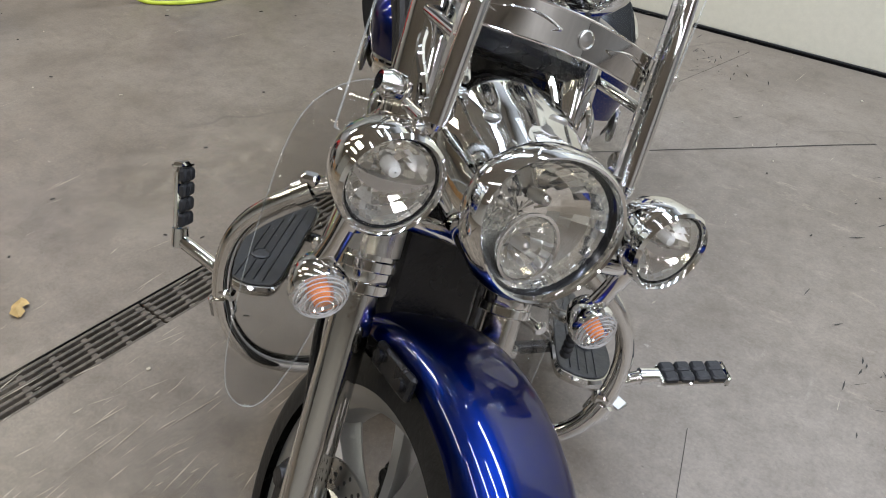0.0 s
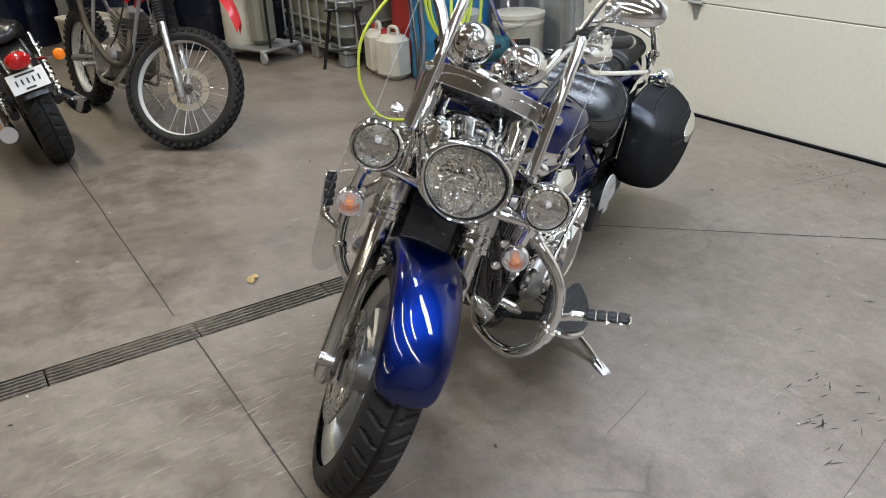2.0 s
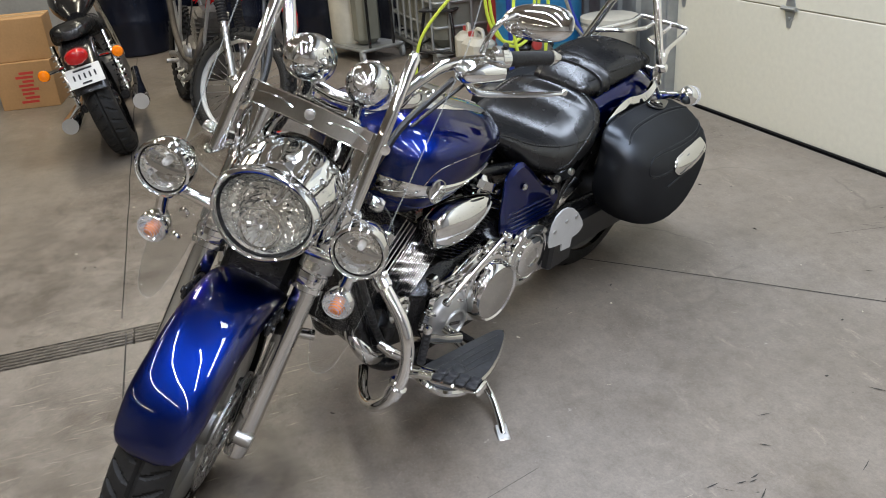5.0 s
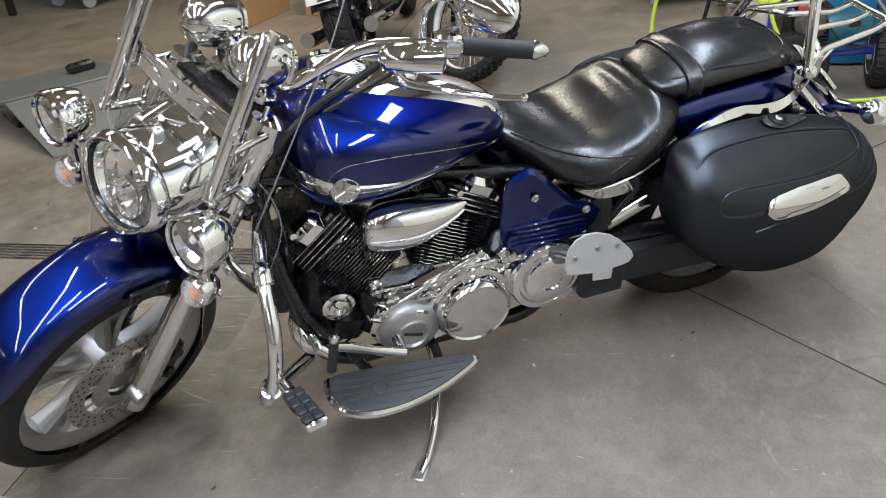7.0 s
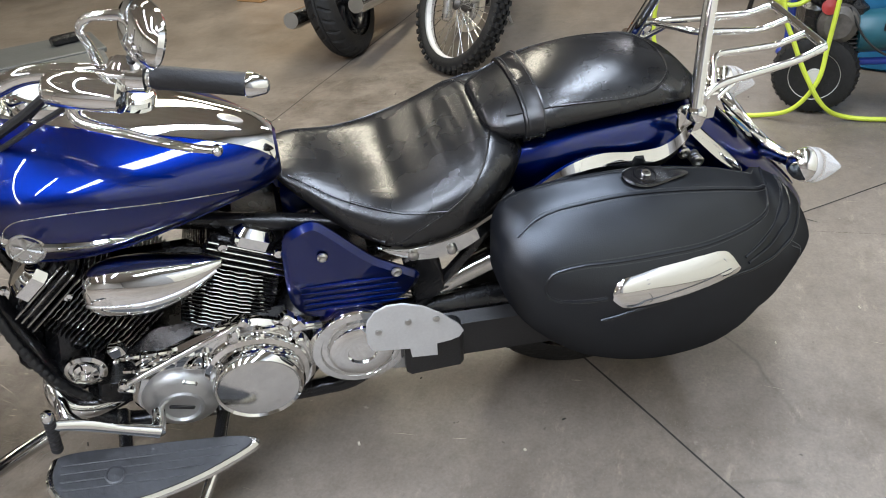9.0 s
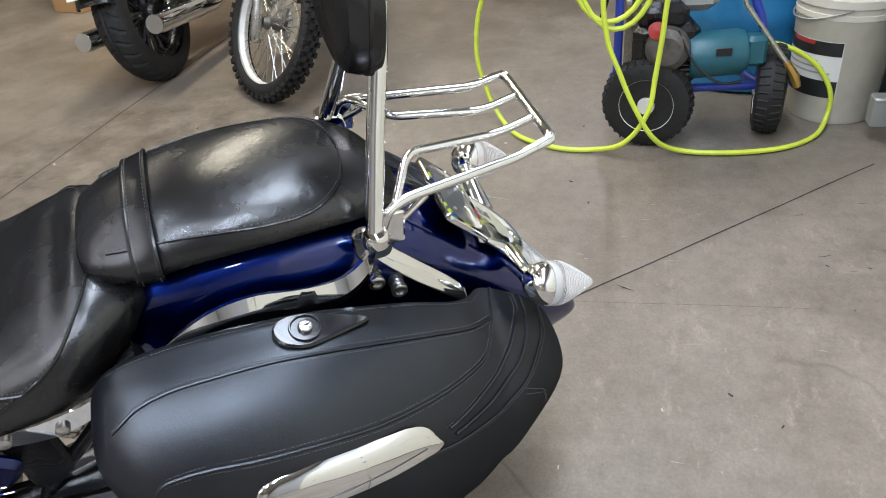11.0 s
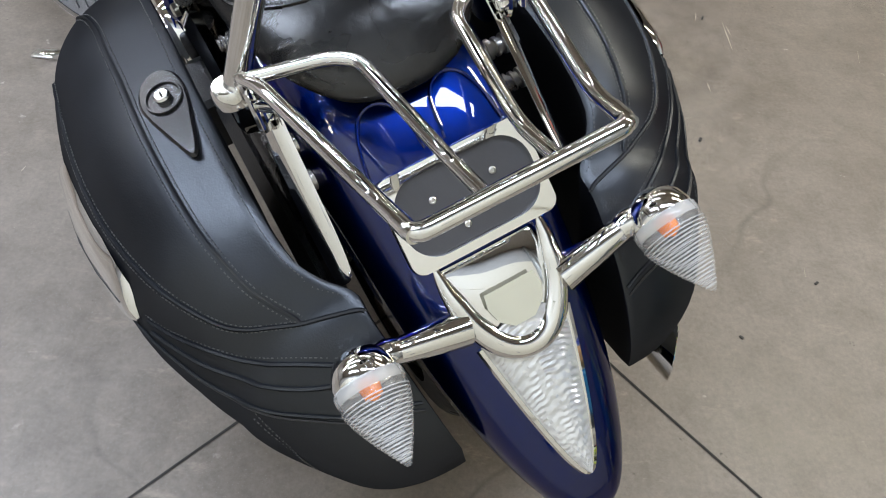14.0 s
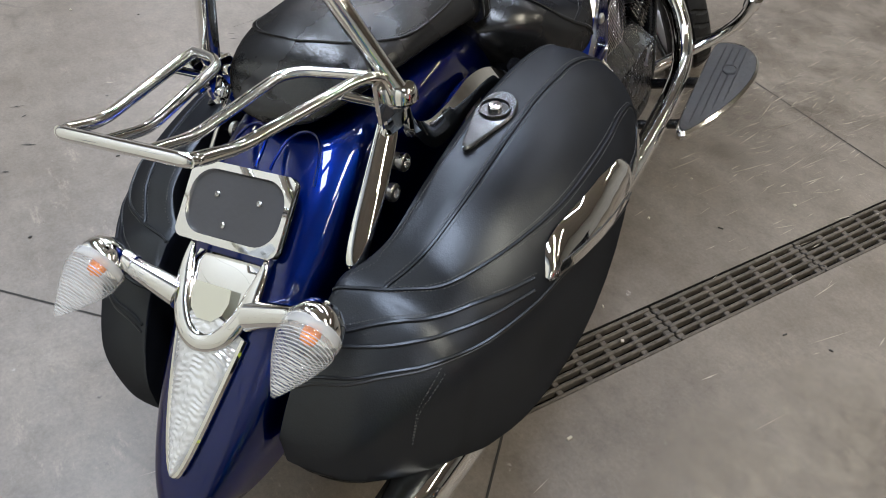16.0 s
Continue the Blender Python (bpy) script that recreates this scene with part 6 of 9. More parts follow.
for flip, BAGW in ((True, 0.95), (False, 0.90)):
    rings = [[bag_pt(x, i / 3) for i in range(len(uv))] for x in bk[:, 0]]
    bag = bp("saddlebag", Shape().loft(rings), BAGLEATHER, "hard saddlebag covered in black stitched leather", None, False, flip)
    # piped seams of the lid
    seam_top = [(0.42, 3.44), (0.453, 2.64), (0.50, 2.24), (0.56, 2.1), (0.63, 2.0), (0.70, 2.0), (0.83, 2.0), (0.90, 1.95), (0.955, 1.92), (0.982, 2.0)]
    seam_side = [(1.003, 0.1), (0.985, 1.8), (0.968, 2.55), (0.942, 3.3), (0.89, 3.9), (0.83, 4.3), (0.76, 4.6), (0.68, 4.75), (0.59, 4.92), (0.53, 5.05), (0.485, 5.4), (0.464, 5.84), (0.453, 6.8), (0.458, 7.6), (0.48, 7.76), (0.517, 7.36), (0.566, 6.88)]
    fold = [(1.045, 0.4), (1.040, 1.6), (1.009, 2.9), (0.98, 3.85), (0.94, 4.45), (0.90, 5.0), (0.86, 5.4)]
    fold_low = [(1.060, 0.4), (1.055, 1.76), (1.032, 3.28), (1.0, 4.3), (0.962, 4.85), (0.919, 5.33), (0.868, 5.70)]
    rim = [(1.095, 0.4), (1.09, 1.1), (1.073, 3.1), (1.035, 4.6), (1.0, 5.3), (0.95, 5.8), (0.88, 6.1), (0.80, 6.25), (0.72, 6.8), (0.64, 7.5), (0.56, 8.5)]
    corner = [(1.009, 5.6), (1.035, 6.16), (1.052, 6.88), (1.062, 8.7)]
    for ln_, r_ in ((seam_top, 0.0026), (seam_side, 0.0026), (fold, 0.0030), (fold_low, 0.0030), (rim, 0.0024)):
        bp("bag_piping", Shape().tube(bag_line(ln_, 0.0008), r_, 6), BAGLEATHER, "leather piping", bag, False, flip)
    sth = Shape()
    for ln_ in (seam_top, seam_side, corner):
        for dk_ in (-0.15, 0.15):
            stitch(sth, bag_line([(x, k + dk_) for x, k in ln_], 0.0008, 10))
    stitch(sth, bag_line([(x - 0.007, k - 0.05) for x, k in fold], 0.0008, 10))
    stitch(sth, bag_line([(0.42, 0.5), (0.6, 0.45), (0.8, 0.45), (0.93, 0.45), (0.955, 0.7), (0.975, 0.6), (0.985, 0.35)], 0.0008, 10))
    tagged(bp("stitching", sth, THREAD, "grey stitching", bag, False, flip), kind="stuff")
    # lid joint: a narrow groove filled with black
    gl_ = Shape().tube(bag_line([(x + 0.006, k + 0.05) for x, k in rim], 0.0004), 0.0018, 6)
    bp("lid_joint", gl_, PLASTIC, "", bag, False, flip)
    # lock plate and lock
    lp = [(0.645, 0.0), (0.655, 0.020), (0.680, 0.030), (0.705, 0.027), (0.74, 0.016), (0.775, 0.004), (0.782, -0.003), (0.772, -0.010), (0.74, -0.018), (0.705, -0.026), (0.675, -0.027), (0.653, -0.018)]

    l0 = np.array(bag_pt(0.705, 1.08))
    lx = (np.array(bag_pt(0.775, 1.08)) - np.array(bag_pt(0.645, 1.08))) / 0.13
    ly = (np.array(bag_pt(0.705, 1.68)) - np.array(bag_pt(0.705, 0.48))) / 1.2 * 25
    lz = np.cross(lx, ly)
    lz = lz / np.linalg.norm(lz) * (1 if lz[2] > 0 else -1)

    def lock_at(a, b, h):
        return tuple(l0 + lx * (a - 0.705) + ly * b + lz * (h - 0.002))

    lk = bp("lock_plate", Shape().plate(catmull(lp, 4, True), 0.009, lock_at, 0.003), GLOSSBLACK, "black teardrop lock plate", bag, False, flip)
    lc_ = np.array(lock_at(0.690, 0, 0.009))
    bp("lock_recess", Shape().lathe([(0.0235, 0.0), (0.0225, 0.0035), (0.0205, 0.0035), (0.0195, 0.0006), (0.0, 0.0006)], lc_, (0.1, 0.12, 1), 24, cap=False), GLOSSBLACK, "", lk, False, flip)
    bp("lock", Shape().lathe([(0.010, 0.0), (0.010, 0.006), (0.008, 0.008), (0.0, 0.0082)], lc_, (0.1, 0.12, 1), 20, cap=False), POLISHED, "small key lock", bag, False, flip)
    # a near-black bar; its colour stands for the shade in the slot
    bp("key_slot", Shape().box(lc_ + np.array([0.001, 0.001, 0.0082]), (0.008, 0.0018, 0.001)), PIT, "", bag, False, flip)
    # chrome side trim
    def face(a, b, h):
        ks = np.linspace(5.0, 10.0, 60)
        zs = [bag_pt(a, k)[2] for k in ks]
        k = float(np.interp(-b, [-z for z in zs], ks))
        return (a, bag_pt(a, k)[1] + h, b)

    zt = lambda a: np.interp(a, [0.575, 0.584, 0.60, 0.666, 0.793, 0.812, 0.830, 0.845], [0.578, 0.596, 0.603, 0.611, 0.609, 0.603, 0.588, 0.566])
    zb = lambda a: np.interp(a, [0.575, 0.590, 0.61, 0.70, 0.80, 0.845], [0.564, 0.547, 0.542, 0.549, 0.556, 0.561])
    rws = []
    for a in np.linspace(0.575, 0.845, 32):
        end = min(1.0, (a - 0.573) / 0.014, (0.847 - a) / 0.014) ** 0.5
        rws.append([face(a, zb(a) + (zt(a) - zb(a)) * f, 0.001 + 0.62 * hh * end) for f, hh in ((0.0, 0.0), (0.02, 0.010), (0.08, 0.0135), (0.35, 0.0150), (0.62, 0.0160), (0.80, 0.0135), (0.93, 0.0085), (1.0, 0.0))])
    tr = bp("side_trim", Shape().loft(rws, False, False, False), CHROME, "chrome side trim with a stepped groove", bag, False, flip)
    gv = Shape().tube([face(a, b, 0.0106) for a, b in ((0.600, 0.551), (0.620, 0.551), (0.634, 0.560), (0.70, 0.567), (0.76, 0.571), (0.818, 0.575))], 0.0012, 6)
    bp("trim_groove", gv, DARKALLOY, "", bag, False, flip)

# --- engine
eng = bp("crankcase", Shape().box((-0.165, 0, 0.31), (0.42, 0.32, 0.24), None, 0.05).box((0.06, 0, 0.34), (0.22, 0.28, 0.24), None, 0.04), BLACK, "black engine crankcase")
CYL = {"front": (np.array([-0.315, 0, 0.418]), np.array([-0.67, 0, 0.74])), "rear": (np.array([-0.175, 0, 0.40]), np.array([0.47, 0, 0.88]))}
for name, (base, ax) in CYL.items():
    ax = ax / np.linalg.norm(ax)
    tilt = -math.degrees(math.atan2(-ax[0], ax[2]))
    R_ = pose(0, 0, 0, 0, tilt, 0)
    cy_ = bp("cylinder", Shape().lathe([(0.060, 0), (0.060, 0.17)], base, ax, 28), BLACK, "black finned cylinder")
    for i in range(17):
        c0 = base + ax * (0.010 + 0.0103 * i)
        w_ = 0.152 + 0.03 * math.sin(i / 16 * math.pi)
        bp("cooling_fin", Shape().box(c0, (w_, 0.235, 0.0036), R_, 0.0012), BLACK, "", cy_)
        for sy in (-1, 1):
            ed = [c0 + np.array(R_.to_3x3() @ Vector((a, sy * (0.1182 - 0.9 * a * a), 0.0012 * math.sin(a * 210 + i * 0.8)))) for a in np.linspace(-w_ / 2 + 0.004, w_ / 2 - 0.004, 18)]
            bp("fin_edge", Shape().tube(ed, 0.0015, 5), POLISHED, "", cy_)
    h0 = base + ax * 0.185
    hd = bp("cylinder_head", Shape().box(h0 + ax * 0.022, (0.165, 0.235, 0.055), R_, 0.016).box(h0 + ax * 0.062, (0.13, 0.20, 0.04), R_, 0.018), BLACK, "black cylinder head")
    for i in range(4):
        fc = h0 + ax * (0.004 + 0.0125 * i)
        bp("head_fin", Shape().box(fc, (0.176 - 0.006 * i, 0.262 - 0.008 * i, 0.0042), R_, 0.0016), BLACK, "", hd)
        for sy in (-1, 1):
            ed = [fc + np.array(R_.to_3x3() @ Vector((a, sy * (0.1312 - 0.004 * i), 0))) for a in np.linspace(-0.082, 0.082, 6)]
            bp("fin_edge", Shape().tube(ed, 0.0017, 5), POLISHED, "", hd)
    for sy in (-1, 1):
        cv = Shape().box(h0 + ax * 0.058 + np.array([0, sy * 0.088, 0]), (0.085, 0.065, 0.052), R_, 0.014)
        bp("head_cover", cv, CHROME, "chrome rocker cover", hd)
        for k in (-0.05, 0.05):
            bt = Shape().lathe([(0.009, 0), (0.009, 0.008), (0, 0.009)], h0 + ax * 0.045 + np.array([k, sy * 0.118, k * -0.4]), (0, sy, 0), 8, cap=False)
            bp("head_bolt", bt, CHROME, "", hd)
bp("exhaust_pipe", Shape().tube(catmull([(-0.43, 0.02, 0.52), (-0.50, 0.09, 0.49), (-0.50, 0.17, 0.38), (-0.40, 0.215, 0.27), (-0.1, 0.225, 0.225), (0.3, 0.225, 0.225)], 8), 0.026, 16), CHROME, "chrome exhaust header pipe")
bp("exhaust_pipe", Shape().tube(catmull([(-0.02, 0.04, 0.50), (0.05, 0.13, 0.48), (0.07, 0.21, 0.38), (0.12, 0.235, 0.27), (0.32, 0.225, 0.23)], 8), 0.026, 16), CHROME, "chrome exhaust header pipe")
mrings = []
for f in np.linspace(0, 1, 24):
    ring = []
    r_ = np.interp(f, [0, 0.12, 0.5, 0.85, 1.0], [0.030, 0.050, 0.054, 0.047, 0.043])
    for a in np.linspace(0, 2 * math.pi, 32, endpoint=False):
        dy, dz = r_ * math.cos(a), r_ * math.sin(a)
        slash = ease(f, 0.80, 1.0) * (-1.12 * dy + 0.157 * dz)
        ring.append((0.28 + 0.808 * f + slash, 0.234 + dy, 0.245 + 0.037 * f + dz))
    mrings.append(ring)
tip_c = np.mean(mrings[-1], axis=0)
bore = [[tuple(tip_c + (np.array(p) - tip_c) * k - np.array([d, 0, 0])) for p in mrings[-1]] for k, d in ((1.0, 0.0), (0.965, -0.002), (0.92, 0.0), (0.90, 0.012))]
mfl = bp("muffler", Shape().loft(mrings + bore[1:], True, True, False), CHROME, "long chrome muffler with a slash-cut tip")
bp("muffler_bore", Shape().loft([[tuple(tip_c + (np.array(p) - tip_c) * k - np.array([d, 0, 0])) for p in mrings[-1]] for k, d in ((0.90, 0.010), (0.88, 0.06), (0.80, 0.16), (0.40, 0.17))], True, False, True), PIT, "near-black bore", mfl)

# air cleaner: chrome teardrop on the left
AC = [(-0.372, 0.600, 0.020, 0.022), (-0.360, 0.603, 0.048, 0.034), (-0.320, 0.605, 0.062, 0.046), (-0.260, 0.603, 0.061, 0.050), (-0.200, 0.608, 0.045, 0.042), (-0.150, 0.618, 0.024, 0.026), (-0.120, 0.626, 0.006, 0.008)]
ak = keyed(AC, 26)
acr = [[(x, -0.165 + yy, zz) for _, yy, zz in superring(x, 0, zc, t, h, h * 0.95, 2.2, 2.2, 32)] for x, zc, h, t in ak]
ac = bp("air_cleaner", Shape().loft(acr), CHROME, "chrome teardrop air cleaner")
ridge_ = Shape().tube([(x, -0.165 - t - 0.0005, zc - 0.004) for x, zc, h, t in ak[2:-2]], 0.0028, 6)
bp("cleaner_ridge", ridge_, STEEL, "", ac)
bp("cleaner_back", Shape().box((-0.25, -0.11, 0.60), (0.20, 0.07, 0.085), None, 0.03), BLACK, "", ac)


def round_cover(name, c0, prof, mat, label, bolts=0, br=0.0, parent=None, n=44):
    ob = bp(name, Shape().lathe(prof, c0, (0, -1, 0), n, cap=False), mat, label, parent)
    if bolts:
        for i in range(bolts):
            a = 2 * math.pi * (i + 0.3) / bolts
            b_ = Shape().lathe([(0.0065, -0.004), (0.0065, 0.006), (0.004, 0.008), (0, 0.008)], (c0[0] + br * math.cos(a), c0[1] - 0.004, c0[2] + br * math.sin(a)), (0, -1, 0), 10, cap=False)
            bp("cover_bolt", b_, STEEL, "", ob)
    return ob


clu = round_cover("clutch_cover", (-0.108, -0.160, 0.322), [(0.112, 0.0), (0.113, 0.022), (0.108, 0.032), (0.098, 0.036), (0.097, 0.058), (0.091, 0.070), (0.088, 0.074), (0.084, 0.070), (0.082, 0.068)], CHROME, "chrome round clutch cover", 8, 0.104)
bp("cover_face", Shape().lathe([(0.083, 0.066), (0.082, 0.0705), (0.05, 0.0735), (0.0, 0.0745)], (-0.108, -0.160, 0.322), (0, -1, 0), 44, cap=False), POLISHED, "polished flat face", clu)
gen = round_cover("generator_cover", (-0.272, -0.150, 0.288), [(0.082, 0.0), (0.082, 0.030), (0.076, 0.044), (0.066, 0.052), (0.046, 0.060), (0.044, 0.066), (0.038, 0.067), (0.035, 0.060), (0.0, 0.060)], ALLOY, "grey round generator cover", 5, 0.073)
bp("cover_slot", Shape().box((-0.272, -0.2105, 0.288), (0.052, 0.004, 0.010), pose(0, 0, 0, 0, 20, 0), 0.003), GLOSSBLACK, "", gen)
bp("case_cover", Shape().plate(catmull([(-0.36, 0.33), (-0.33, 0.40), (-0.27, 0.42), (-0.19, 0.45), (-0.12, 0.47), (-0.05, 0.45), (0.0, 0.40), (0.015, 0.33), (-0.0, 0.25), (-0.07, 0.205), (-0.16, 0.215), (-0.25, 0.20), (-0.33, 0.225), (-0.37, 0.28)], 4, True), 0.03, lambda a, b, h: (a, -0.150 - h, b), 0.010), CHROME, "chrome engine side cover")
rng = random.Random(5)
for i in range(34):
    a, b = rng.uniform(-0.37, 0.0), rng.uniform(0.33, 0.47)
    k = rng.random()
    gear = Shape()
    if k < 0.45:
        gear.box((a, -0.175 - rng.random() * 0.02, b), (rng.uniform(0.012, 0.04), 0.025, rng.uniform(0.01, 0.03)), pose(0, 0, 0, 0, rng.uniform(-50, 50), 0), 0.004)
    elif k < 0.8:
        gear.lathe([(0.010, 0), (0.010, 0.018), (0.006, 0.022), (0, 0.022)], (a, -0.170, b), (0, -1, 0), 10, cap=False)
    else:
        gear.tube(catmull([(a, -0.18, b), (a + 0.03, -0.195, b + 0.012), (a + 0.06, -0.18, b - 0.005)], 4), 0.006, 8)
    bp("engine_fitting", gear, CHROME, "small chrome engine fitting", eng)
rod = Shape().tube([(-0.352, -0.235, 0.415), (-0.105, -0.225, 0.515)], 0.0065, 10)
for p in ((-0.352, -0.235, 0.415), (-0.105, -0.225, 0.515)):
    rod.lathe([(0.0, -0.012), (0.010, -0.008), (0.012, 0), (0.010, 0.008), (0, 0.012)], p, (0, 1, 0), 12, cap=False)
bp("shift_rod", rod, CHROME, "chrome shift linkage rod")
pul = round_cover("pulley_cover", (0.115, -0.150, 0.335), [(0.108, 0.0), (0.109, 0.026), (0.104, 0.036), (0.088, 0.038), (0.084, 0.032), (0.074, 0.032), (0.070, 0.046), (0.060, 0.052), (0.032, 0.052), (0.029, 0.047), (0.0, 0.047)], CHROME, "chrome round pulley cover", 5, 0.096)
bp("pulley_tail", Shape().box((0.185, -0.160, 0.262), (0.12, 0.05, 0.055), pose(0, 0, 0, 0, 14, 0), 0.012), ALLOY, "", pul)
bp("side_plate", Shape().plate([(0.125, 0.438), (0.130, 0.465), (0.146, 0.488), (0.172, 0.500), (0.204, 0.498), (0.245, 0.480), (0.281, 0.450), (0.318, 0.408), (0.328, 0.386), (0.318, 0.370), (0.300, 0.364), (0.270, 0.362), (0.270, 0.326), (0.215, 0.334), (0.212, 0.362), (0.150, 0.374), (0.134, 0.380), (0.126, 0.400)], 0.005, lambda a, b, h: (a, -0.235 - h, b), 0.001), WHITEPLATE, "pale grey bare metal bracket plate")
for a, b in ((0.150, 0.432), (0.212, 0.446), (0.270, 0.440)):
    bt = Shape().lathe([(0.007, 0), (0.007, 0.004), (0, 0.005)], (a, -0.240, b), (0, -1, 0), 10, cap=False)
    bp("plate_bolt", bt, STEEL, "")
bp("belt_guard", Shape().box((0.50, -0.155, 0.28), (0.56, 0.05, 0.14), pose(0, 0, 0, 0, 4, 0), 0.02).box((0.27, -0.185, 0.300), (0.13, 0.06, 0.12), None, 0.01), PLASTIC, "black plastic belt guard")
for sy in (-1, 1):
    bp("swingarm", Shape().tube([(0.10, sy * 0.12, 0.33), (0.40, sy * 0.125, 0.35), (0.72, sy * 0.125, 0.31)], [0.035, 0.03, 0.03], 12, flat=1.3), BLACK, "black swingarm leg")
    bp("subframe_tube", Shape().tube([(0.24, sy * 0.135, 0.36), (0.44, sy * 0.135, 0.60)], 0.012, 10), BLACK, "black subframe tube")
    bp("subframe_tube", Shape().tube([(0.30, sy * 0.145, 0.56), (0.46, sy * 0.150, 0.66)], 0.014, 10), BLACK, "black subframe tube")
    bp("subframe_plate", Shape().box((0.27, sy * 0.140, 0.47), (0.075, 0.02, 0.13), pose(0, 0, 0, 0, -8, 0), 0.006), BLACK, "black bracket under the seat")
# bright shock body seen behind the side panel
bp("shock", Shape().tube([(0.30, -0.125, 0.42), (0.42, -0.125, 0.47)], 0.026, 14), POLISHED, "polished shock absorber body")

# side covers: blue with ribs
for sy in (-1, 1):
    oc = [(-0.012, 0.555), (-0.005, 0.622), (0.018, 0.648), (0.058, 0.662), (0.090, 0.639), (0.128, 0.600), (0.174, 0.556), (0.246, 0.514), (0.252, 0.490), (0.231, 0.458), (0.194, 0.434), (0.112, 0.414), (0.028, 0.412), (-0.006, 0.448), (-0.014, 0.500)]
    ypos = lambda a, b: 0.128 + 0.10 * max(a, 0) - 0.10 * max(b - 0.58, 0)
    cvr = bp("side_cover", Shape().plate(catmull(oc, 3, True), 0.024, lambda a, b, h: (a, sy * (min(ypos(a, b), 0.175) + h), b), 0.012), BLUE, "metallic blue ribbed side cover")
    for i in range(5):
        z = 0.445 + 0.016 * i
        x1 = 0.225 - 0.006 * i
        ribs = Shape().tube([(x, sy * (min(ypos(x, z), 0.175) + 0.025), z + 0.02 * (x - 0.1)) for x in np.linspace(0.012, x1, 12)], [0.001, 0.0045, 0.0045, 0.0045, 0.001], 8)
        bp("cover_rib", ribs, BLUE, "", cvr)
    for a, b in ((0.066, 0.585), (0.207, 0.525)):
        bp("cover_screw", Shape().lathe([(0.011, 0), (0.011, 0.004), (0.007, 0.007), (0.003, 0.004), (0, 0.004)], (a, sy * (min(ypos(a, b), 0.175) + 0.024), b), (0, sy, 0), 14, cap=False), STEEL, "", cvr)

# --- frame, guards, boards, pegs and stand
frm = Shape()
for sy in (-1, 1):
    frm.tube(filleted([(-0.585, sy * 0.05, 0.74), (-0.565, sy * 0.075, 0.50), (-0.50, sy * 0.10, 0.215), (-0.42, sy * 0.11, 0.155), (0.10, sy * 0.12, 0.155), (0.22, sy * 0.12, 0.30)], 0.06), 0.021, 12)
    frm.tube([(-0.57, sy * 0.04, 0.72), (-0.2, sy * 0.06, 0.66), (0.1, sy * 0.10, 0.62), (0.45, sy * 0.12, 0.64)], 0.018, 10)
bp("frame", frm, BLACK, "black tubular frame")
bp("front_cover", Shape().box((-0.470, -0.035, 0.40), (0.10, 0.13, 0.30), pose(0, 0, 0, 0, 14, 0), 0.03).box((-0.415, -0.05, 0.27), (0.12, 0.14, 0.12), pose(0, 0, 0, 0, 14, 0), 0.03), BLACK, "black cover in front of the engine")
lpath = catmull([(-0.565, -0.105, 0.56), (-0.545, -0.125, 0.46), (-0.515, -0.130, 0.36), (-0.470, -0.120, 0.27)], 18)
loom = Shape().tube(lpath, [0.0085 + (0.0022 if i % 3 else 0) for i in range(len(lpath))], 12)
bp("wiring_loom", loom, PLASTIC, "black ribbed wiring conduit")
bp("exhaust_elbow", Shape().tube(catmull([(-0.50, -0.02, 0.33), (-0.535, -0.075, 0.305), (-0.525, -0.115, 0.262), (-0.475, -0.105, 0.225), (-0.40, -0.06, 0.205)], 6), 0.024, 16), CHROME, "chrome exhaust elbow under the engine")
bp("shift_knuckle", Shape().tube([(-0.515, -0.150, 0.315), (-0.505, -0.185, 0.30), (-0.475, -0.20, 0.275)], [0.013, 0.016, 0.011], 12), CHROME, "small chrome bracket")
round_cover("horn", (-0.440, -0.140, 0.385), [(0.036, -0.02), (0.041, 0.0), (0.041, 0.010), (0.034, 0.014), (0.032, 0.008), (0.026, 0.008), (0.025, 0.018), (0.016, 0.022), (0.014, 0.014), (0.0, 0.020)], CHROME, "round chrome horn")
bp("regulator", Shape().box((-0.545, 0, 0.43), (0.06, 0.15, 0.22), pose(0, 0, 0, 0, 13, 0), 0.02), BLACK, "black finned cooler behind the front wheel")
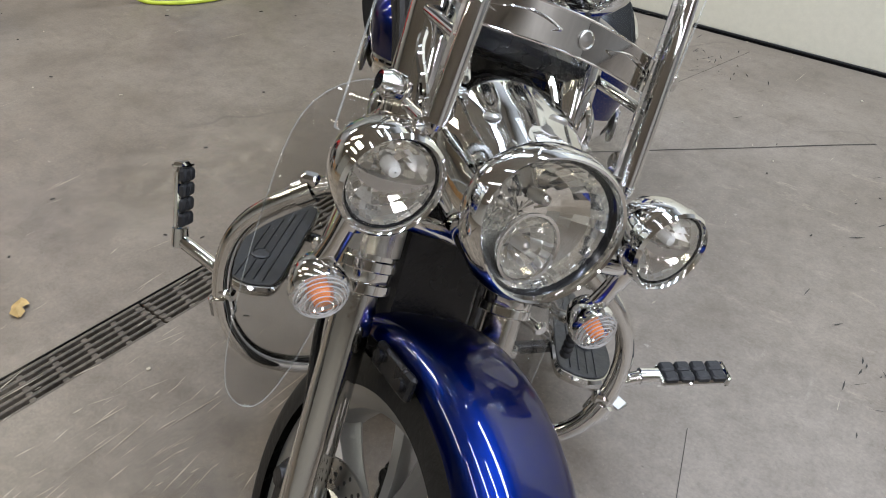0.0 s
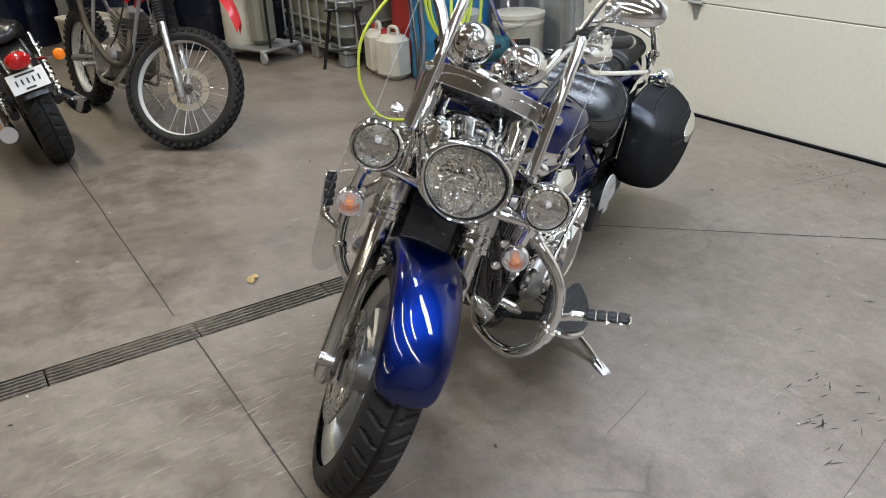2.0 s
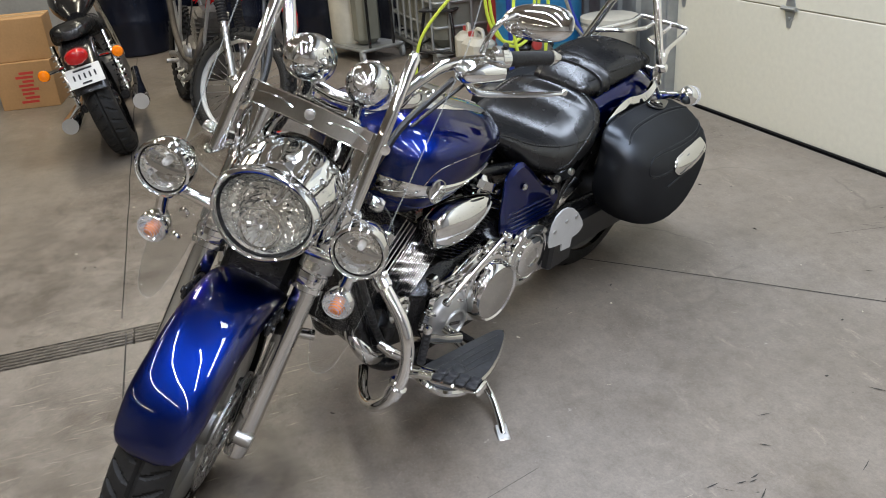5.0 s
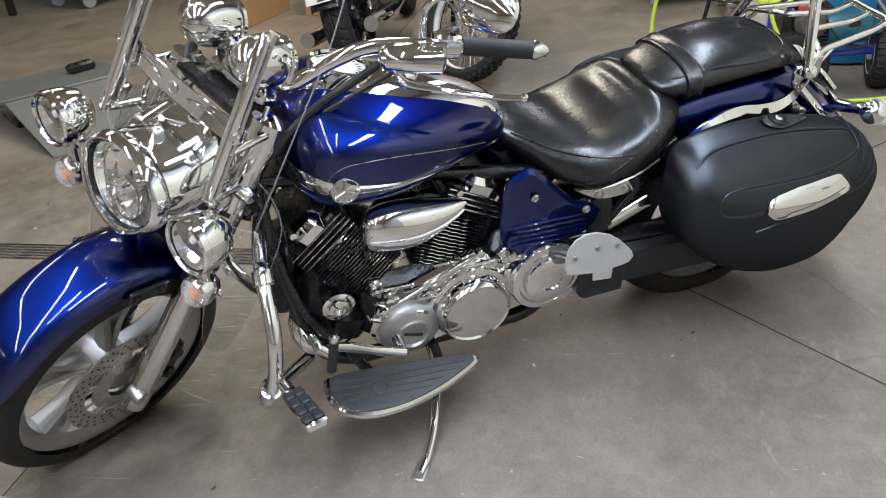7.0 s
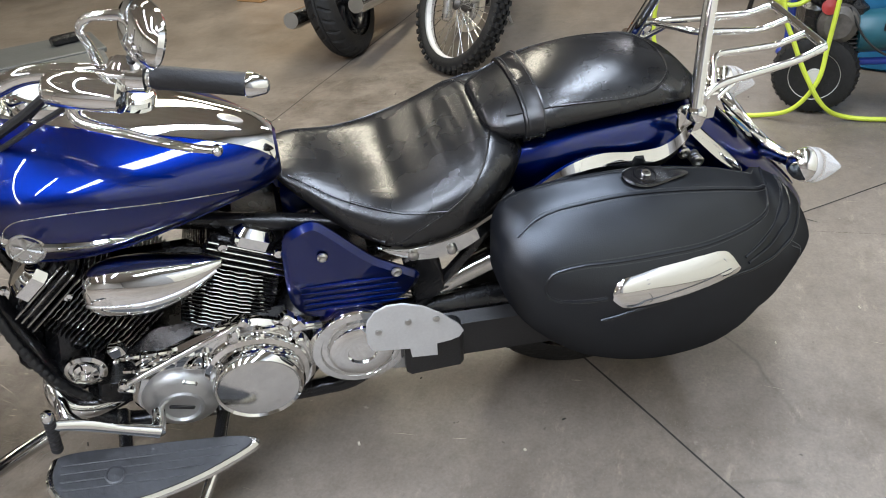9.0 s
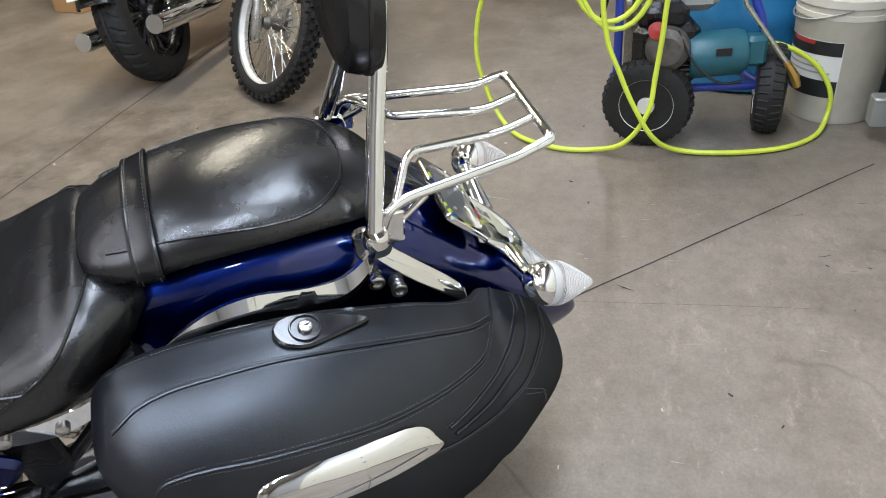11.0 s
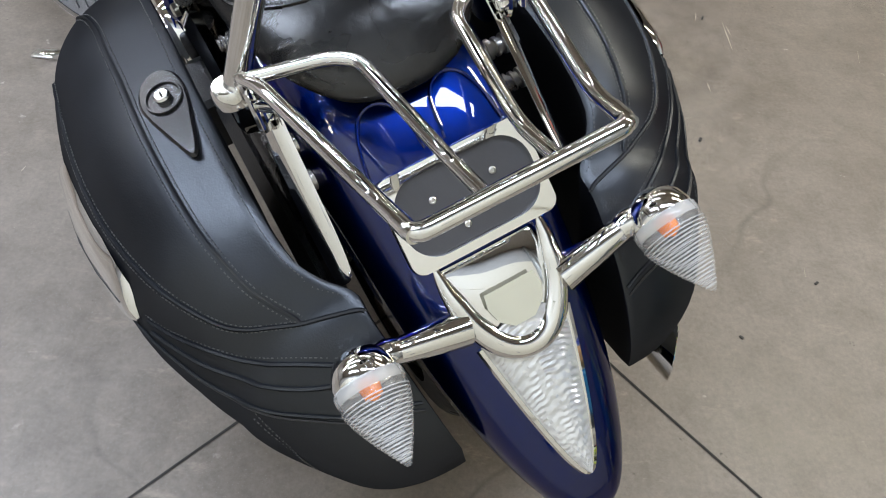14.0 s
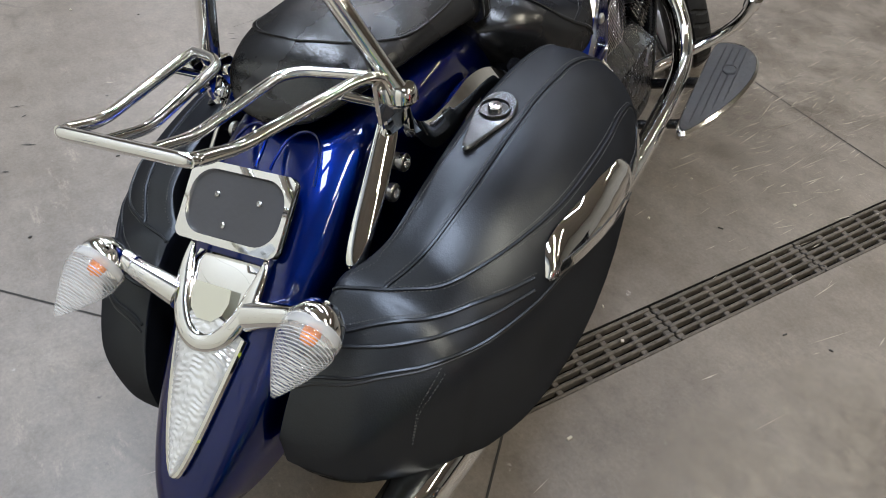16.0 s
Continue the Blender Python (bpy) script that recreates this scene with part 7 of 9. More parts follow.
for sy in (-1, 1):
    gpath = catmull([(-0.585, sy * 0.09, 0.655), (-0.600, sy * 0.16, 0.640), (-0.612, sy * 0.235, 0.605), (-0.618, sy * 0.320, 0.520), (-0.632, sy * 0.345, 0.430), (-0.655, sy * 0.325, 0.335), (-0.655, sy * 0.27, 0.268), (-0.610, sy * 0.19, 0.225), (-0.52, sy * 0.10, 0.195)], 7)
    gdr = bp("engine_guard", Shape().tube(gpath, 0.0165, 16), CHROME, "chrome tubular engine guard")
    for p, q in ((gpath[14], gpath[15]), (gpath[33], gpath[34])):
        d = (q - p) / np.linalg.norm(q - p)
        clp = Shape().tube([p - d * 0.018, p - d * 0.015, p + d * 0.015, p + d * 0.018], [0.016, 0.0225, 0.0225, 0.016], 14)
        clp.box(p + np.array([0.0, -sy * 0.004, 0.024]), (0.022, 0.030, 0.022), None, 0.005)
        bp("guard_clamp", clp, CHROME, "", gdr)
    # highway peg
    pj = np.array([-0.628, sy * 0.352, 0.412])
    tip = np.array([-0.585, -0.527, 0.455]) if sy < 0 else np.array([-0.537, 0.458, 0.532])
    el = np.array([-0.618, -0.395, 0.432]) if sy < 0 else np.array([-0.587, 0.437, 0.419])
    d = (tip - el) / np.linalg.norm(tip - el)
    pg = bp("highway_peg", Shape().tube([pj, el], 0.012, 12).tube([el - d * 0.012, el + d * 0.02], [0.015, 0.014], 12), CHROME, "chrome highway peg with rubber ribs")
    wide = np.array([1.0, 0, 0]) - d * d[0]
    wide /= np.linalg.norm(wide)
    deep = np.cross(d, wide) * -sy
    turn = Matrix(np.array([d, wide, deep]).T.tolist()).to_4x4()
    span = np.linalg.norm(tip - el) - 0.024
    bp("peg_core", Shape().box(el + d * (0.022 + span / 2), (span, 0.048, 0.012), turn, 0.004), CHROME, "chrome core", pg)
    for i in range(4):
        a = el + d * (0.024 + span * (i + 0.5) / 4)
        for f in (-0.5, 0.5):
            bp("peg_rubber", Shape().box(a + wide * 0.023 * f + deep * 0.006, (span / 4 - 0.003, 0.0215, 0.016), turn, 0.0035), GRIPRUBBER, "black rubber pad", pg)
    bp("peg_end", Shape().box(tip + d * 0.003, (0.012, 0.046, 0.024), turn, 0.005), CHROME, "", pg)
    # footboard: rubber-topped half-moon
    fo = catmull([(-0.525, 0.300), (-0.500, 0.276), (-0.36, 0.272), (-0.20, 0.272), (-0.145, 0.276), (-0.128, 0.290), (-0.150, 0.312), (-0.24, 0.358), (-0.34, 0.392), (-0.43, 0.403), (-0.495, 0.385), (-0.525, 0.345)], 5, True)
    zf = lambda a, b: 0.295 - 0.17 * (a + 0.50) - 0.10 * (b - 0.30)
    fb = bp("footboard", Shape().plate(fo, 0.022, lambda a, b, h: (a, sy * b, zf(a, b) - 0.022 + h), 0.006), POLISHED, "half-moon rider footboard with a rubber mat")
    mid = np.mean(fo, axis=0)
    fi = [mid + (np.array(q) - mid) * 0.93 for q in fo]
    bp("board_mat", Shape().plate(fi, 0.004, lambda a, b, h: (a, sy * b, zf(a, b) + h - 0.0005), 0.0015), MAT, "dark grey rubber mat", fb)
    for k in range(4):
        y0 = 0.306 + 0.018 * k
        x1 = -0.17 - 0.035 * k
        ln2 = Shape().tube([(x, sy * (y0 - 0.02 * (x + 0.5)), zf(x, y0) + 0.0042) for x in np.linspace(-0.50, x1, 8)], 0.0016, 5)
        bp("mat_line", ln2, MAT, "", fb)
    bp("mat_badge", Shape().lathe([(0.019, 0), (0.020, 0.003), (0.016, 0.0045), (0.015, 0.003), (0.004, 0.003), (0, 0.004)], (-0.402, sy * 0.338, zf(-0.402, 0.338) + 0.003), (0.17, 0.1 * sy, 1), 24, cap=False), MAT, "round badge moulded in the rubber", fb)
    bp("board_bracket", Shape().tube([(-0.42, sy * 0.12, 0.20), (-0.40, sy * 0.24, 0.23), (-0.38, sy * 0.32, 0.25)], 0.014, 10), BLACK, "", fb)
    bp("board_bracket", Shape().tube([(-0.20, sy * 0.12, 0.19), (-0.22, sy * 0.28, 0.21)], 0.012, 10), BLACK, "", fb)
sh = Shape().tube(catmull([(-0.492, -0.285, 0.398), (-0.445, -0.272, 0.368), (-0.39, -0.266, 0.330), (-0.315, -0.264, 0.290)], 6), [0.008, 0.010, 0.009, 0.012], 12, flat=1.3)
sh.tube([(-0.318, -0.268, 0.291), (-0.318, -0.215, 0.297)], 0.014, 12)
sh.lathe([(0.0, 0.012), (0.010, 0.009), (0.013, 0.0), (0.010, -0.010), (0.0, -0.012)], (-0.486, -0.285, 0.425), (0.1, 0, 1), 16, cap=False)
shf = bp("shift_lever", sh, CHROME, "chrome heel-and-toe shift lever")
rub = [np.array([-0.486, -0.285, 0.418]) + np.array([-0.015, 0.0, -0.096]) * f for f in np.linspace(0, 1, 25)]
bp("shift_rubber", Shape().tube(rub, [0.0115 if k % 3 else 0.0092 for k in range(25)], 14), GRIPRUBBER, "ribbed black rubber", shf)
ks = Shape().tube(catmull([(-0.205, -0.150, 0.175), (-0.228, -0.25, 0.155), (-0.278, -0.37, 0.128), (-0.325, -0.445, 0.106), (-0.352, -0.478, 0.098)], 6), [0.016, 0.013, 0.011, 0.011, 0.013], 12, flat=1.0)
std = bp("side_stand", ks, CHROME, "chrome side stand, folded out")
bp("stand_foot", Shape().box((-0.351, -0.472, 0.1045), (0.06, 0.034, 0.008), pose(0, 0, 0, -12, 0, 50), 0.003), STEEL, "", std)


# ---------------------------------------------------------------- things standing along the walls
def place(u, n, z=0.0, turn=0.0):
    return ROOM @ pose(u, n, z, 0, 0, turn)


REDPAINT = material("red_drum_paint", (0.36, 0.035, 0.03), 0.45, 0.1, bump=0.05, scale=20, vary=0.2)
BLUEDRUM = material("blue_plastic_drum", (0.02, 0.17, 0.36), 0.38, 0.0, bump=0.05, scale=20, vary=0.12)
NAVYDRUM = material("dark_steel_drum", (0.007, 0.010, 0.022), 0.26, 0.2, bump=0.05, scale=20, vary=0.2)
WHITEPLASTIC = material("dirty_white_plastic", (0.54, 0.51, 0.43), 0.45, bump=0.06, scale=15, vary=0.12)
GREYPLASTIC = material("grey_plastic", (0.30, 0.31, 0.31), 0.5, vary=0.1, scale=10)
TOTE = material("translucent_tank_plastic", (0.20, 0.195, 0.155), 0.4, bump=0.04, scale=12, vary=0.15)
HOSE = material("yellow_green_hose", (0.56, 0.66, 0.06), 0.42, vary=0.08, scale=30)
CARD = material("brown_cardboard", (0.40, 0.235, 0.105), 0.75, bump=0.04, scale=60, vary=0.08)
BLUEFRAME = material("blue_frame_paint", (0.02, 0.045, 0.30), 0.35, vary=0.1, scale=12)
TEAL = material("teal_pump_paint", (0.015, 0.095, 0.125), 0.4, vary=0.15, scale=20)
BRASS = material("brass", (0.55, 0.36, 0.12), 0.35, 1.0)
WHITERIM = material("pale_anodised_rim", (0.74, 0.73, 0.69), 0.35, 0.2, vary=0.06, scale=20)
REDPLASTIC = material("glossy_red_plastic", (0.62, 0.015, 0.018), 0.24, 0.0, 0.3, vary=0.08, scale=6)
DIRTY = material("dull_engine_alloy", (0.13, 0.12, 0.11), 0.5, 0.6, bump=0.2, scale=60, vary=0.25)
WHITEFRAME = material("white_frame_paint", (0.34, 0.33, 0.31), 0.4, vary=0.1, scale=20)
PLATEWHITE = material("plate_white", (0.75, 0.74, 0.70), 0.4, vary=0.05, scale=30)
BOTTLELABEL = material("bottle_label", (0.10, 0.22, 0.36), 0.4, vary=0.3, scale=30)
LEAFMAT = material("dry_leaf", (0.52, 0.36, 0.15), 0.8, bump=0.2, scale=60, vary=0.25)


def drum(u, n, mat, label, h=0.86, r=0.29, plastic=False):
    d_ = thing("drum", place(u, n), label, "drum", "drums by the wall")
    prof = [(r - 0.02, 0.0), (r, 0.015)]
    for z in (0.30, 0.58):
        prof += [(r, z * h / 0.86 - 0.03), (r + 0.010, z * h / 0.86), (r, z * h / 0.86 + 0.03)]
    if plastic:
        prof += [(r, h - 0.10), (r + 0.012, h - 0.07), (r + 0.012, h - 0.05), (r - 0.015, h - 0.03), (r - 0.02, h), (0.0, h)]
    else:
        prof += [(r, h - 0.02), (r + 0.008, h - 0.008), (r + 0.004, h), (r - 0.010, h), (r - 0.014, h - 0.018), (0.0, h - 0.018)]
    part("shell", Shape().lathe([(0.0, 0.0)] + prof, (0, 0, 0), (0, 0, 1), 36, cap=False), mat, d_)
    part("bung", Shape().lathe([(0.035, h - 0.02), (0.035, h + 0.008), (0.0, h + 0.01)], (r * 0.6, 0, 0), (0, 0, 1), 14, cap=False), PLASTIC, d_)
    return d_


drum(0.86, 0.48, BLUEDRUM, "blue plastic drum by the corrugated wall", 0.88, 0.29, True)
drum(1.35, 0.34, REDPAINT, "red steel drum with ribs")
for u, n in ((3.35, 0.75), (3.98, 0.72), (3.36, 1.42), (4.02, 1.46), (3.75, 2.15), (4.6, 1.1), (4.45, 2.05), (4.75, 2.75), (5.1, 2.0), (4.2, 3.1)):
    drum(u, n, NAVYDRUM, "dark blue steel oil drum by the wall")
rc = thing("fuel_can", place(0.92, 0.48, 0.88), "small red can on the blue drum", "can")
part("can_body", Shape().lathe([(0.0, 0), (0.10, 0), (0.105, 0.01), (0.105, 0.18), (0.08, 0.20), (0.0, 0.20)], cap=False), REDPAINT, rc)
tn = thing("paper_sack", place(0.72, 0.48, 0.88), "crumpled tan paper sack on the drum", "sack")
part("sack_body", Shape().box((0, 0, 0.07), (0.22, 0.18, 0.14), pose(0, 0, 0, 0, 0, 20), 0.05), CARD, tn)
for u, n in ((3.40, 1.40), (4.0, 0.75), (3.75, 2.15)):
    q = thing("rag_pile", place(u, n, 0.86), "crumpled tan shop rags on a drum", "rags")
    s = Shape()
    rg = random.Random(int(u * 100))
    ring0 = []
    for z, k in ((0, 0.18), (0.06, 0.20), (0.12, 0.15), (0.16, 0.06)):
        ring0.append([(k * (0.8 + 0.4 * rg.random()) * math.cos(a), k * (0.8 + 0.4 * rg.random()) * math.sin(a), z + 0.02 * rg.random()) for a in np.linspace(0, 2 * math.pi, 18, endpoint=False)])
    part("cloth", s.loft(ring0), CARD, q)

tb_ = thing("plastic_tub", place(2.95, 2.55, 0, 15), "dirty white plastic tub beside the dark drums", "tub")
part("tub_body", Shape().loft([[(x * k, y * k, z) for x, y in rr_] for rr_ in ([(0.22 * math.copysign(abs(math.cos(t)) ** 0.4, math.cos(t)), 0.17 * math.copysign(abs(math.sin(t)) ** 0.4, math.sin(t))) for t in np.linspace(0, 2 * math.pi, 32, endpoint=False)],) for k, z in ((0.86, 0.0), (0.90, 0.02), (1.0, 0.42), (1.05, 0.43), (1.05, 0.45), (0.97, 0.45), (0.88, 0.05))]), WHITEPLASTIC, tb_)

crate_rng = random.Random(14)
for i in range(7):
    bt_ = thing("oil_bottle", place(3.10 + 0.11 * (i % 4), 1.30 + 0.12 * (i // 4), 0.86, crate_rng.uniform(-20, 20)), "dark plastic oil bottle with a pale blue label", "bottle", "oil bottles on a drum")
    part("bottle_body", Shape().box((0, 0, 0.10), (0.085, 0.06, 0.20), None, 0.014).lathe([(0.018, 0.20), (0.018, 0.235), (0.0, 0.236)], (0.015, 0, 0), (0, 0, 1), 12, cap=False), PLASTIC, bt_)
    part("bottle_label", Shape().box((0, 0.031, 0.09), (0.066, 0.002, 0.09)), BOTTLELABEL, bt_, "pale blue label")

# caged liquid tank on its pallet
ib = thing("ibc_tote", place(2.17, 0.50), "caged white plastic bulk tank on a steel pallet", "tank")
part("bottle", Shape().box((0, 0, 0.64), (1.08, 0.90, 1.0), None, 0.08), TOTE, ib, "translucent dirty plastic bottle")
part("pallet", Shape().box((0, 0, 0.12), (1.16, 0.96, 0.03), None, 0.006), GALV, ib, "steel pallet deck")
for x in (-0.5, 0, 0.5):
    for y in (-0.42, 0.42):
        part("pallet_foot", Shape().box((x, y, 0.052), (0.12, 0.10, 0.105), None, 0.01), GALV, ib)
for z in (0.16, 0.32, 0.50, 0.68, 0.87, 1.06, 1.16):
    part("cage_rail", Shape().tube(filleted([(-0.565, -0.47, z), (0.565, -0.47, z), (0.565, 0.47, z), (-0.565, 0.47, z), (-0.565, -0.46, z)], 0.05), 0.011, 8), GALV, ib)
for i in range(7):
    x = -0.51 + 0.17 * i
    part("cage_post", Shape().tube([(x, 0.482, 0.14), (x, 0.482, 1.16)], 0.011, 8), GALV, ib)
for i in range(5):
    y = -0.36 + 0.18 * i
    for x in (-0.577, 0.577):
        part("cage_post", Shape().tube([(x, y, 0.14), (x, y, 1.16)], 0.011, 8), GALV, ib)

# waste oil drain cart: pale tank on a wheeled frame
ct = thing("oil_drain_cart", place(2.55, 1.32, 0, 20), "cream and grey oil drain tank on a wheeled cart", "cart")
part("tank", Shape().lathe([(0.0, 0.12), (0.16, 0.12), (0.175, 0.15), (0.175, 0.62), (0.16, 0.68), (0.10, 0.72), (0.0, 0.73)], (0.12, 0, 0), (0, 0, 1), 30, cap=False), WHITEPLASTIC, ct, "cream plastic tank")
part("side_tank", Shape().box((-0.13, 0.02, 0.38), (0.15, 0.22, 0.50), None, 0.04), TOTE, ct, "pale grey side tank")
part("frame", Shape().tube(filleted([(-0.32, -0.20, 0.11), (0.34, -0.20, 0.11), (0.34, 0.20, 0.11), (-0.32, 0.20, 0.11), (-0.32, -0.19, 0.11)], 0.03), 0.013, 8).box((0.0, 0, 0.115), (0.62, 0.36, 0.012)), GALV, ct)
for x in (-0.30, 0.32):
    for y in (-0.20, 0.20):
        w_ = part("caster", Shape().lathe([(0.02, -0.014), (0.045, -0.014), (0.05, -0.008), (0.05, 0.008), (0.045, 0.014), (0.02, 0.014)], (x, y, 0.05), (0.3, 1, 0), 20), GREYPLASTIC, ct, "grey rubber caster")
        part("caster_fork", Shape().box((x, y, 0.085), (0.035, 0.05, 0.05), None, 0.006), GALV, ct)
part("handle", Shape().tube(filleted([(-0.30, -0.12, 0.12), (-0.30, -0.12, 0.92), (-0.30, 0.12, 0.92), (-0.30, 0.12, 0.12)], 0.06), 0.012, 8), GLOSSBLACK, ct)
hs2 = Shape()
for k in range(4):
    hs2.tube([(0.05 + 0.20 * math.cos(t), 0.12 + 0.02 * k + 0.10 * math.sin(t), 0.70 - 0.012 * k + 0.05 * math.cos(t * 2 + k)) for t in np.linspace(0, 2 * math.pi, 26, endpoint=False)], 0.010, 8, closed=True)
part("hose_coil", hs2, material("tan_hose", (0.36, 0.31, 0.18), 0.5), ct, "coiled tan hose")
vl = Shape().tube([(0.10, 0, 0.70), (0.10, 0, 0.84)], 0.02, 10).box((0.10, 0, 0.86), (0.09, 0.05, 0.06), None, 0.012).tube(catmull([(0.12, 0, 0.84), (0.20, 0.04, 0.92), (0.26, 0.06, 0.80)], 5), 0.012, 8)
part("pump_head", vl, material("green_pump", (0.10, 0.17, 0.14), 0.45), ct, "grey-green pump head")

# black step stool
so = thing("step_stool", place(1.76, 0.84, 0, -40) @ Matrix.Diagonal((1.25, 1.15, 1.0, 1)), "small black steel step stool", "stool")
part("top", Shape().box((0, 0, 0.445), (0.30, 0.24, 0.02), None, 0.006), PLASTIC, so)
for x in (-1, 1):
    for y in (-1, 1):
        part("leg", Shape().tube([(x * 0.12, y * 0.09, 0.44), (x * 0.17, y * 0.15, 0.0)], 0.012, 8), GLOSSBLACK, so)
    part("rung", Shape().tube([(x * 0.155, -0.13, 0.14), (x * 0.155, 0.13, 0.14)], 0.009, 8), GLOSSBLACK, so)
part("rung", Shape().tube([(-0.145, 0.12, 0.20), (0.145, 0.12, 0.20)], 0.009, 8), GLOSSBLACK, so)

# white jugs
for u, n, tr_ in ((1.32, 0.82, -15), (1.08, 0.84, 10)):
    jg = thing("chemical_jug", place(u, n, 0, tr_), "dirty white plastic jug with a handle", "jug")
    part("body", Shape().box((0, 0, 0.16), (0.24, 0.19, 0.32), None, 0.04), WHITEPLASTIC, jg)
    part("handle", Shape().tube(catmull([(-0.07, 0, 0.31), (-0.05, 0, 0.37), (0.02, 0, 0.37), (0.04, 0, 0.32)], 5), 0.014, 8), WHITEPLASTIC, jg)
    part("cap", Shape().lathe([(0.03, 0.31), (0.03, 0.35), (0.0, 0.352)], (0.08, 0, 0), (0, 0, 1), 16), REDPAINT, jg, "red screw cap")

# pressure washer with its hose
PW = Vector((2.36, 1.14, 0))
pw = thing("pressure_washer", Matrix.Translation(PW), "blue framed petrol pressure washer with pneumatic wheels", "pressure washer")


def wp(x, y, z):
    return np.array([x - PW.x, y - PW.y, z])


def little_wheel(x, y, axis, parent, r=0.165):
    c0 = wp(x, y, r)
    t_ = part("wheel", Shape().lathe([(r * 0.5, -0.045), (r * 0.78, -0.052), (r * 0.93, -0.042), (r, -0.012), (r, 0.012), (r * 0.93, 0.042), (r * 0.78, 0.052), (r * 0.5, 0.045)], c0, axis, 40), RUBBER, parent, "black pneumatic tyre")
    part("rim", Shape().lathe([(r * 0.60, -0.050), (r * 0.55, -0.038), (r * 0.35, -0.030), (r * 0.2, -0.034), (r * 0.18, -0.058), (0.0, -0.058)], c0, axis, 28, cap=False).lathe([(r * 0.60, 0.050), (r * 0.55, 0.038), (r * 0.35, 0.030), (r * 0.2, 0.034), (r * 0.18, 0.058), (0.0, 0.058)], c0, axis, 28, cap=False), WHITERIM, t_, "pale grey steel rim")
    ax = np.array(axis, float)
    ax /= np.linalg.norm(ax)
    e1 = np.array([-ax[1], ax[0], 0])
    lug = Shape()
    for i in range(34):
        a = 2 * math.pi * i / 34
        for sd in (-1, 1):
            rd = e1 * math.cos(a + sd * 0.05) + np.array([0, 0, 1]) * math.sin(a + sd * 0.05)
            lug.tube([c0 + rd * r * 1.0 + ax * sd * 0.006, c0 + rd * r * 0.94 + ax * sd * 0.042], 0.005, 5)
    tagged(part("tread_lug", lug, RUBBER, t_), kind="stuff")
    return t_


little_wheel(2.205, 1.175, (0.62, 0.78, 0), pw)
little_wheel(2.665, 1.075, (0.70, -0.55, 0), pw)
for pts in ([(2.12, 1.26, 0.17), (2.12, 1.26, 0.46), (2.14, 1.30, 0.95)], [(2.60, 1.05, 0.17), (2.59, 1.06, 0.42), (2.53, 1.12, 0.60), (2.50, 1.16, 0.95)], [(2.14, 1.30, 0.93), (2.50, 1.16, 0.93)], [(2.14, 1.26, 0.19), (2.62, 1.06, 0.19)], [(2.20, 1.42, 0.19), (2.64, 1.24, 0.19)], [(2.14, 1.26, 0.19), (2.20, 1.42, 0.19)], [(2.62, 1.06, 0.19), (2.64, 1.24, 0.19)]):
    part("frame_tube", Shape().tube(filleted([wp(*q) for q in pts], 0.06), 0.016, 10), BLUEFRAME, pw, "blue frame tube")
TW = pose(0, 0, 0, 0, 0, -22)
part("engine", Shape().box(wp(2.30, 1.26, 0.33), (0.24, 0.24, 0.24), TW, 0.03).box(wp(2.28, 1.25, 0.47), (0.18, 0.20, 0.10), TW, 0.03), BLACK, pw, "black petrol engine")
for i in range(7):
    part("engine_fin", Shape().box(wp(2.31, 1.12, 0.27 + 0.018 * i), (0.12, 0.03, 0.006), TW, 0.002), DIRTY, pw)
part("engine_cover", Shape().lathe([(0.0, 0.05), (0.05, 0.05), (0.075, 0.03), (0.08, 0.0)], wp(2.25, 1.14, 0.37), (-0.6, -0.8, 0), 24, cap=False), DIRTY, pw)
part("fuel_tank", Shape().box(wp(2.40, 1.22, 0.53), (0.16, 0.14, 0.12), TW, 0.03), GREYPLASTIC, pw, "grey tank panel")
part("fuel_knob", Shape().lathe([(0.03, 0), (0.03, 0.02), (0, 0.025)], wp(2.20, 1.14, 0.44), (-0.5, -0.8, 0.2), 14), REDPAINT, pw, "red fuel knob")
part("pump", Shape().lathe([(0.0, -0.11), (0.075, -0.11), (0.082, -0.09), (0.082, 0.07), (0.07, 0.09), (0.0, 0.10)], wp(2.44, 1.10, 0.33), (0.80, -0.36, 0.06), 24, cap=False).box(wp(2.55, 1.05, 0.34), (0.08, 0.08, 0.11), TW, 0.015), TEAL, pw, "teal pump body")
part("pump_label", Shape().box(wp(2.405, 1.025, 0.36), (0.055, 0.004, 0.028), TW, 0.001), PLASTIC, pw, "dark maker's label")
part("control_wire", Shape().tube(catmull([wp(2.26, 1.10, 0.44), wp(2.30, 1.04, 0.33), wp(2.38, 1.0, 0.26), wp(2.47, 1.0, 0.25)], 6), 0.005, 6), PLASTIC, pw)
part("spray_lance", Shape().tube([wp(2.43, 1.13, 0.78), wp(2.51, 1.07, 0.50), wp(2.64, 0.97, 0.29)], 0.010, 8), STEEL, pw, "thin steel spray lance")
part("lance_tip", Shape().tube([wp(2.635, 0.975, 0.30), wp(2.66, 0.955, 0.25), wp(2.675, 0.945, 0.21)], [0.013, 0.020, 0.014], 8), BRASS, pw, "brass lance tip")
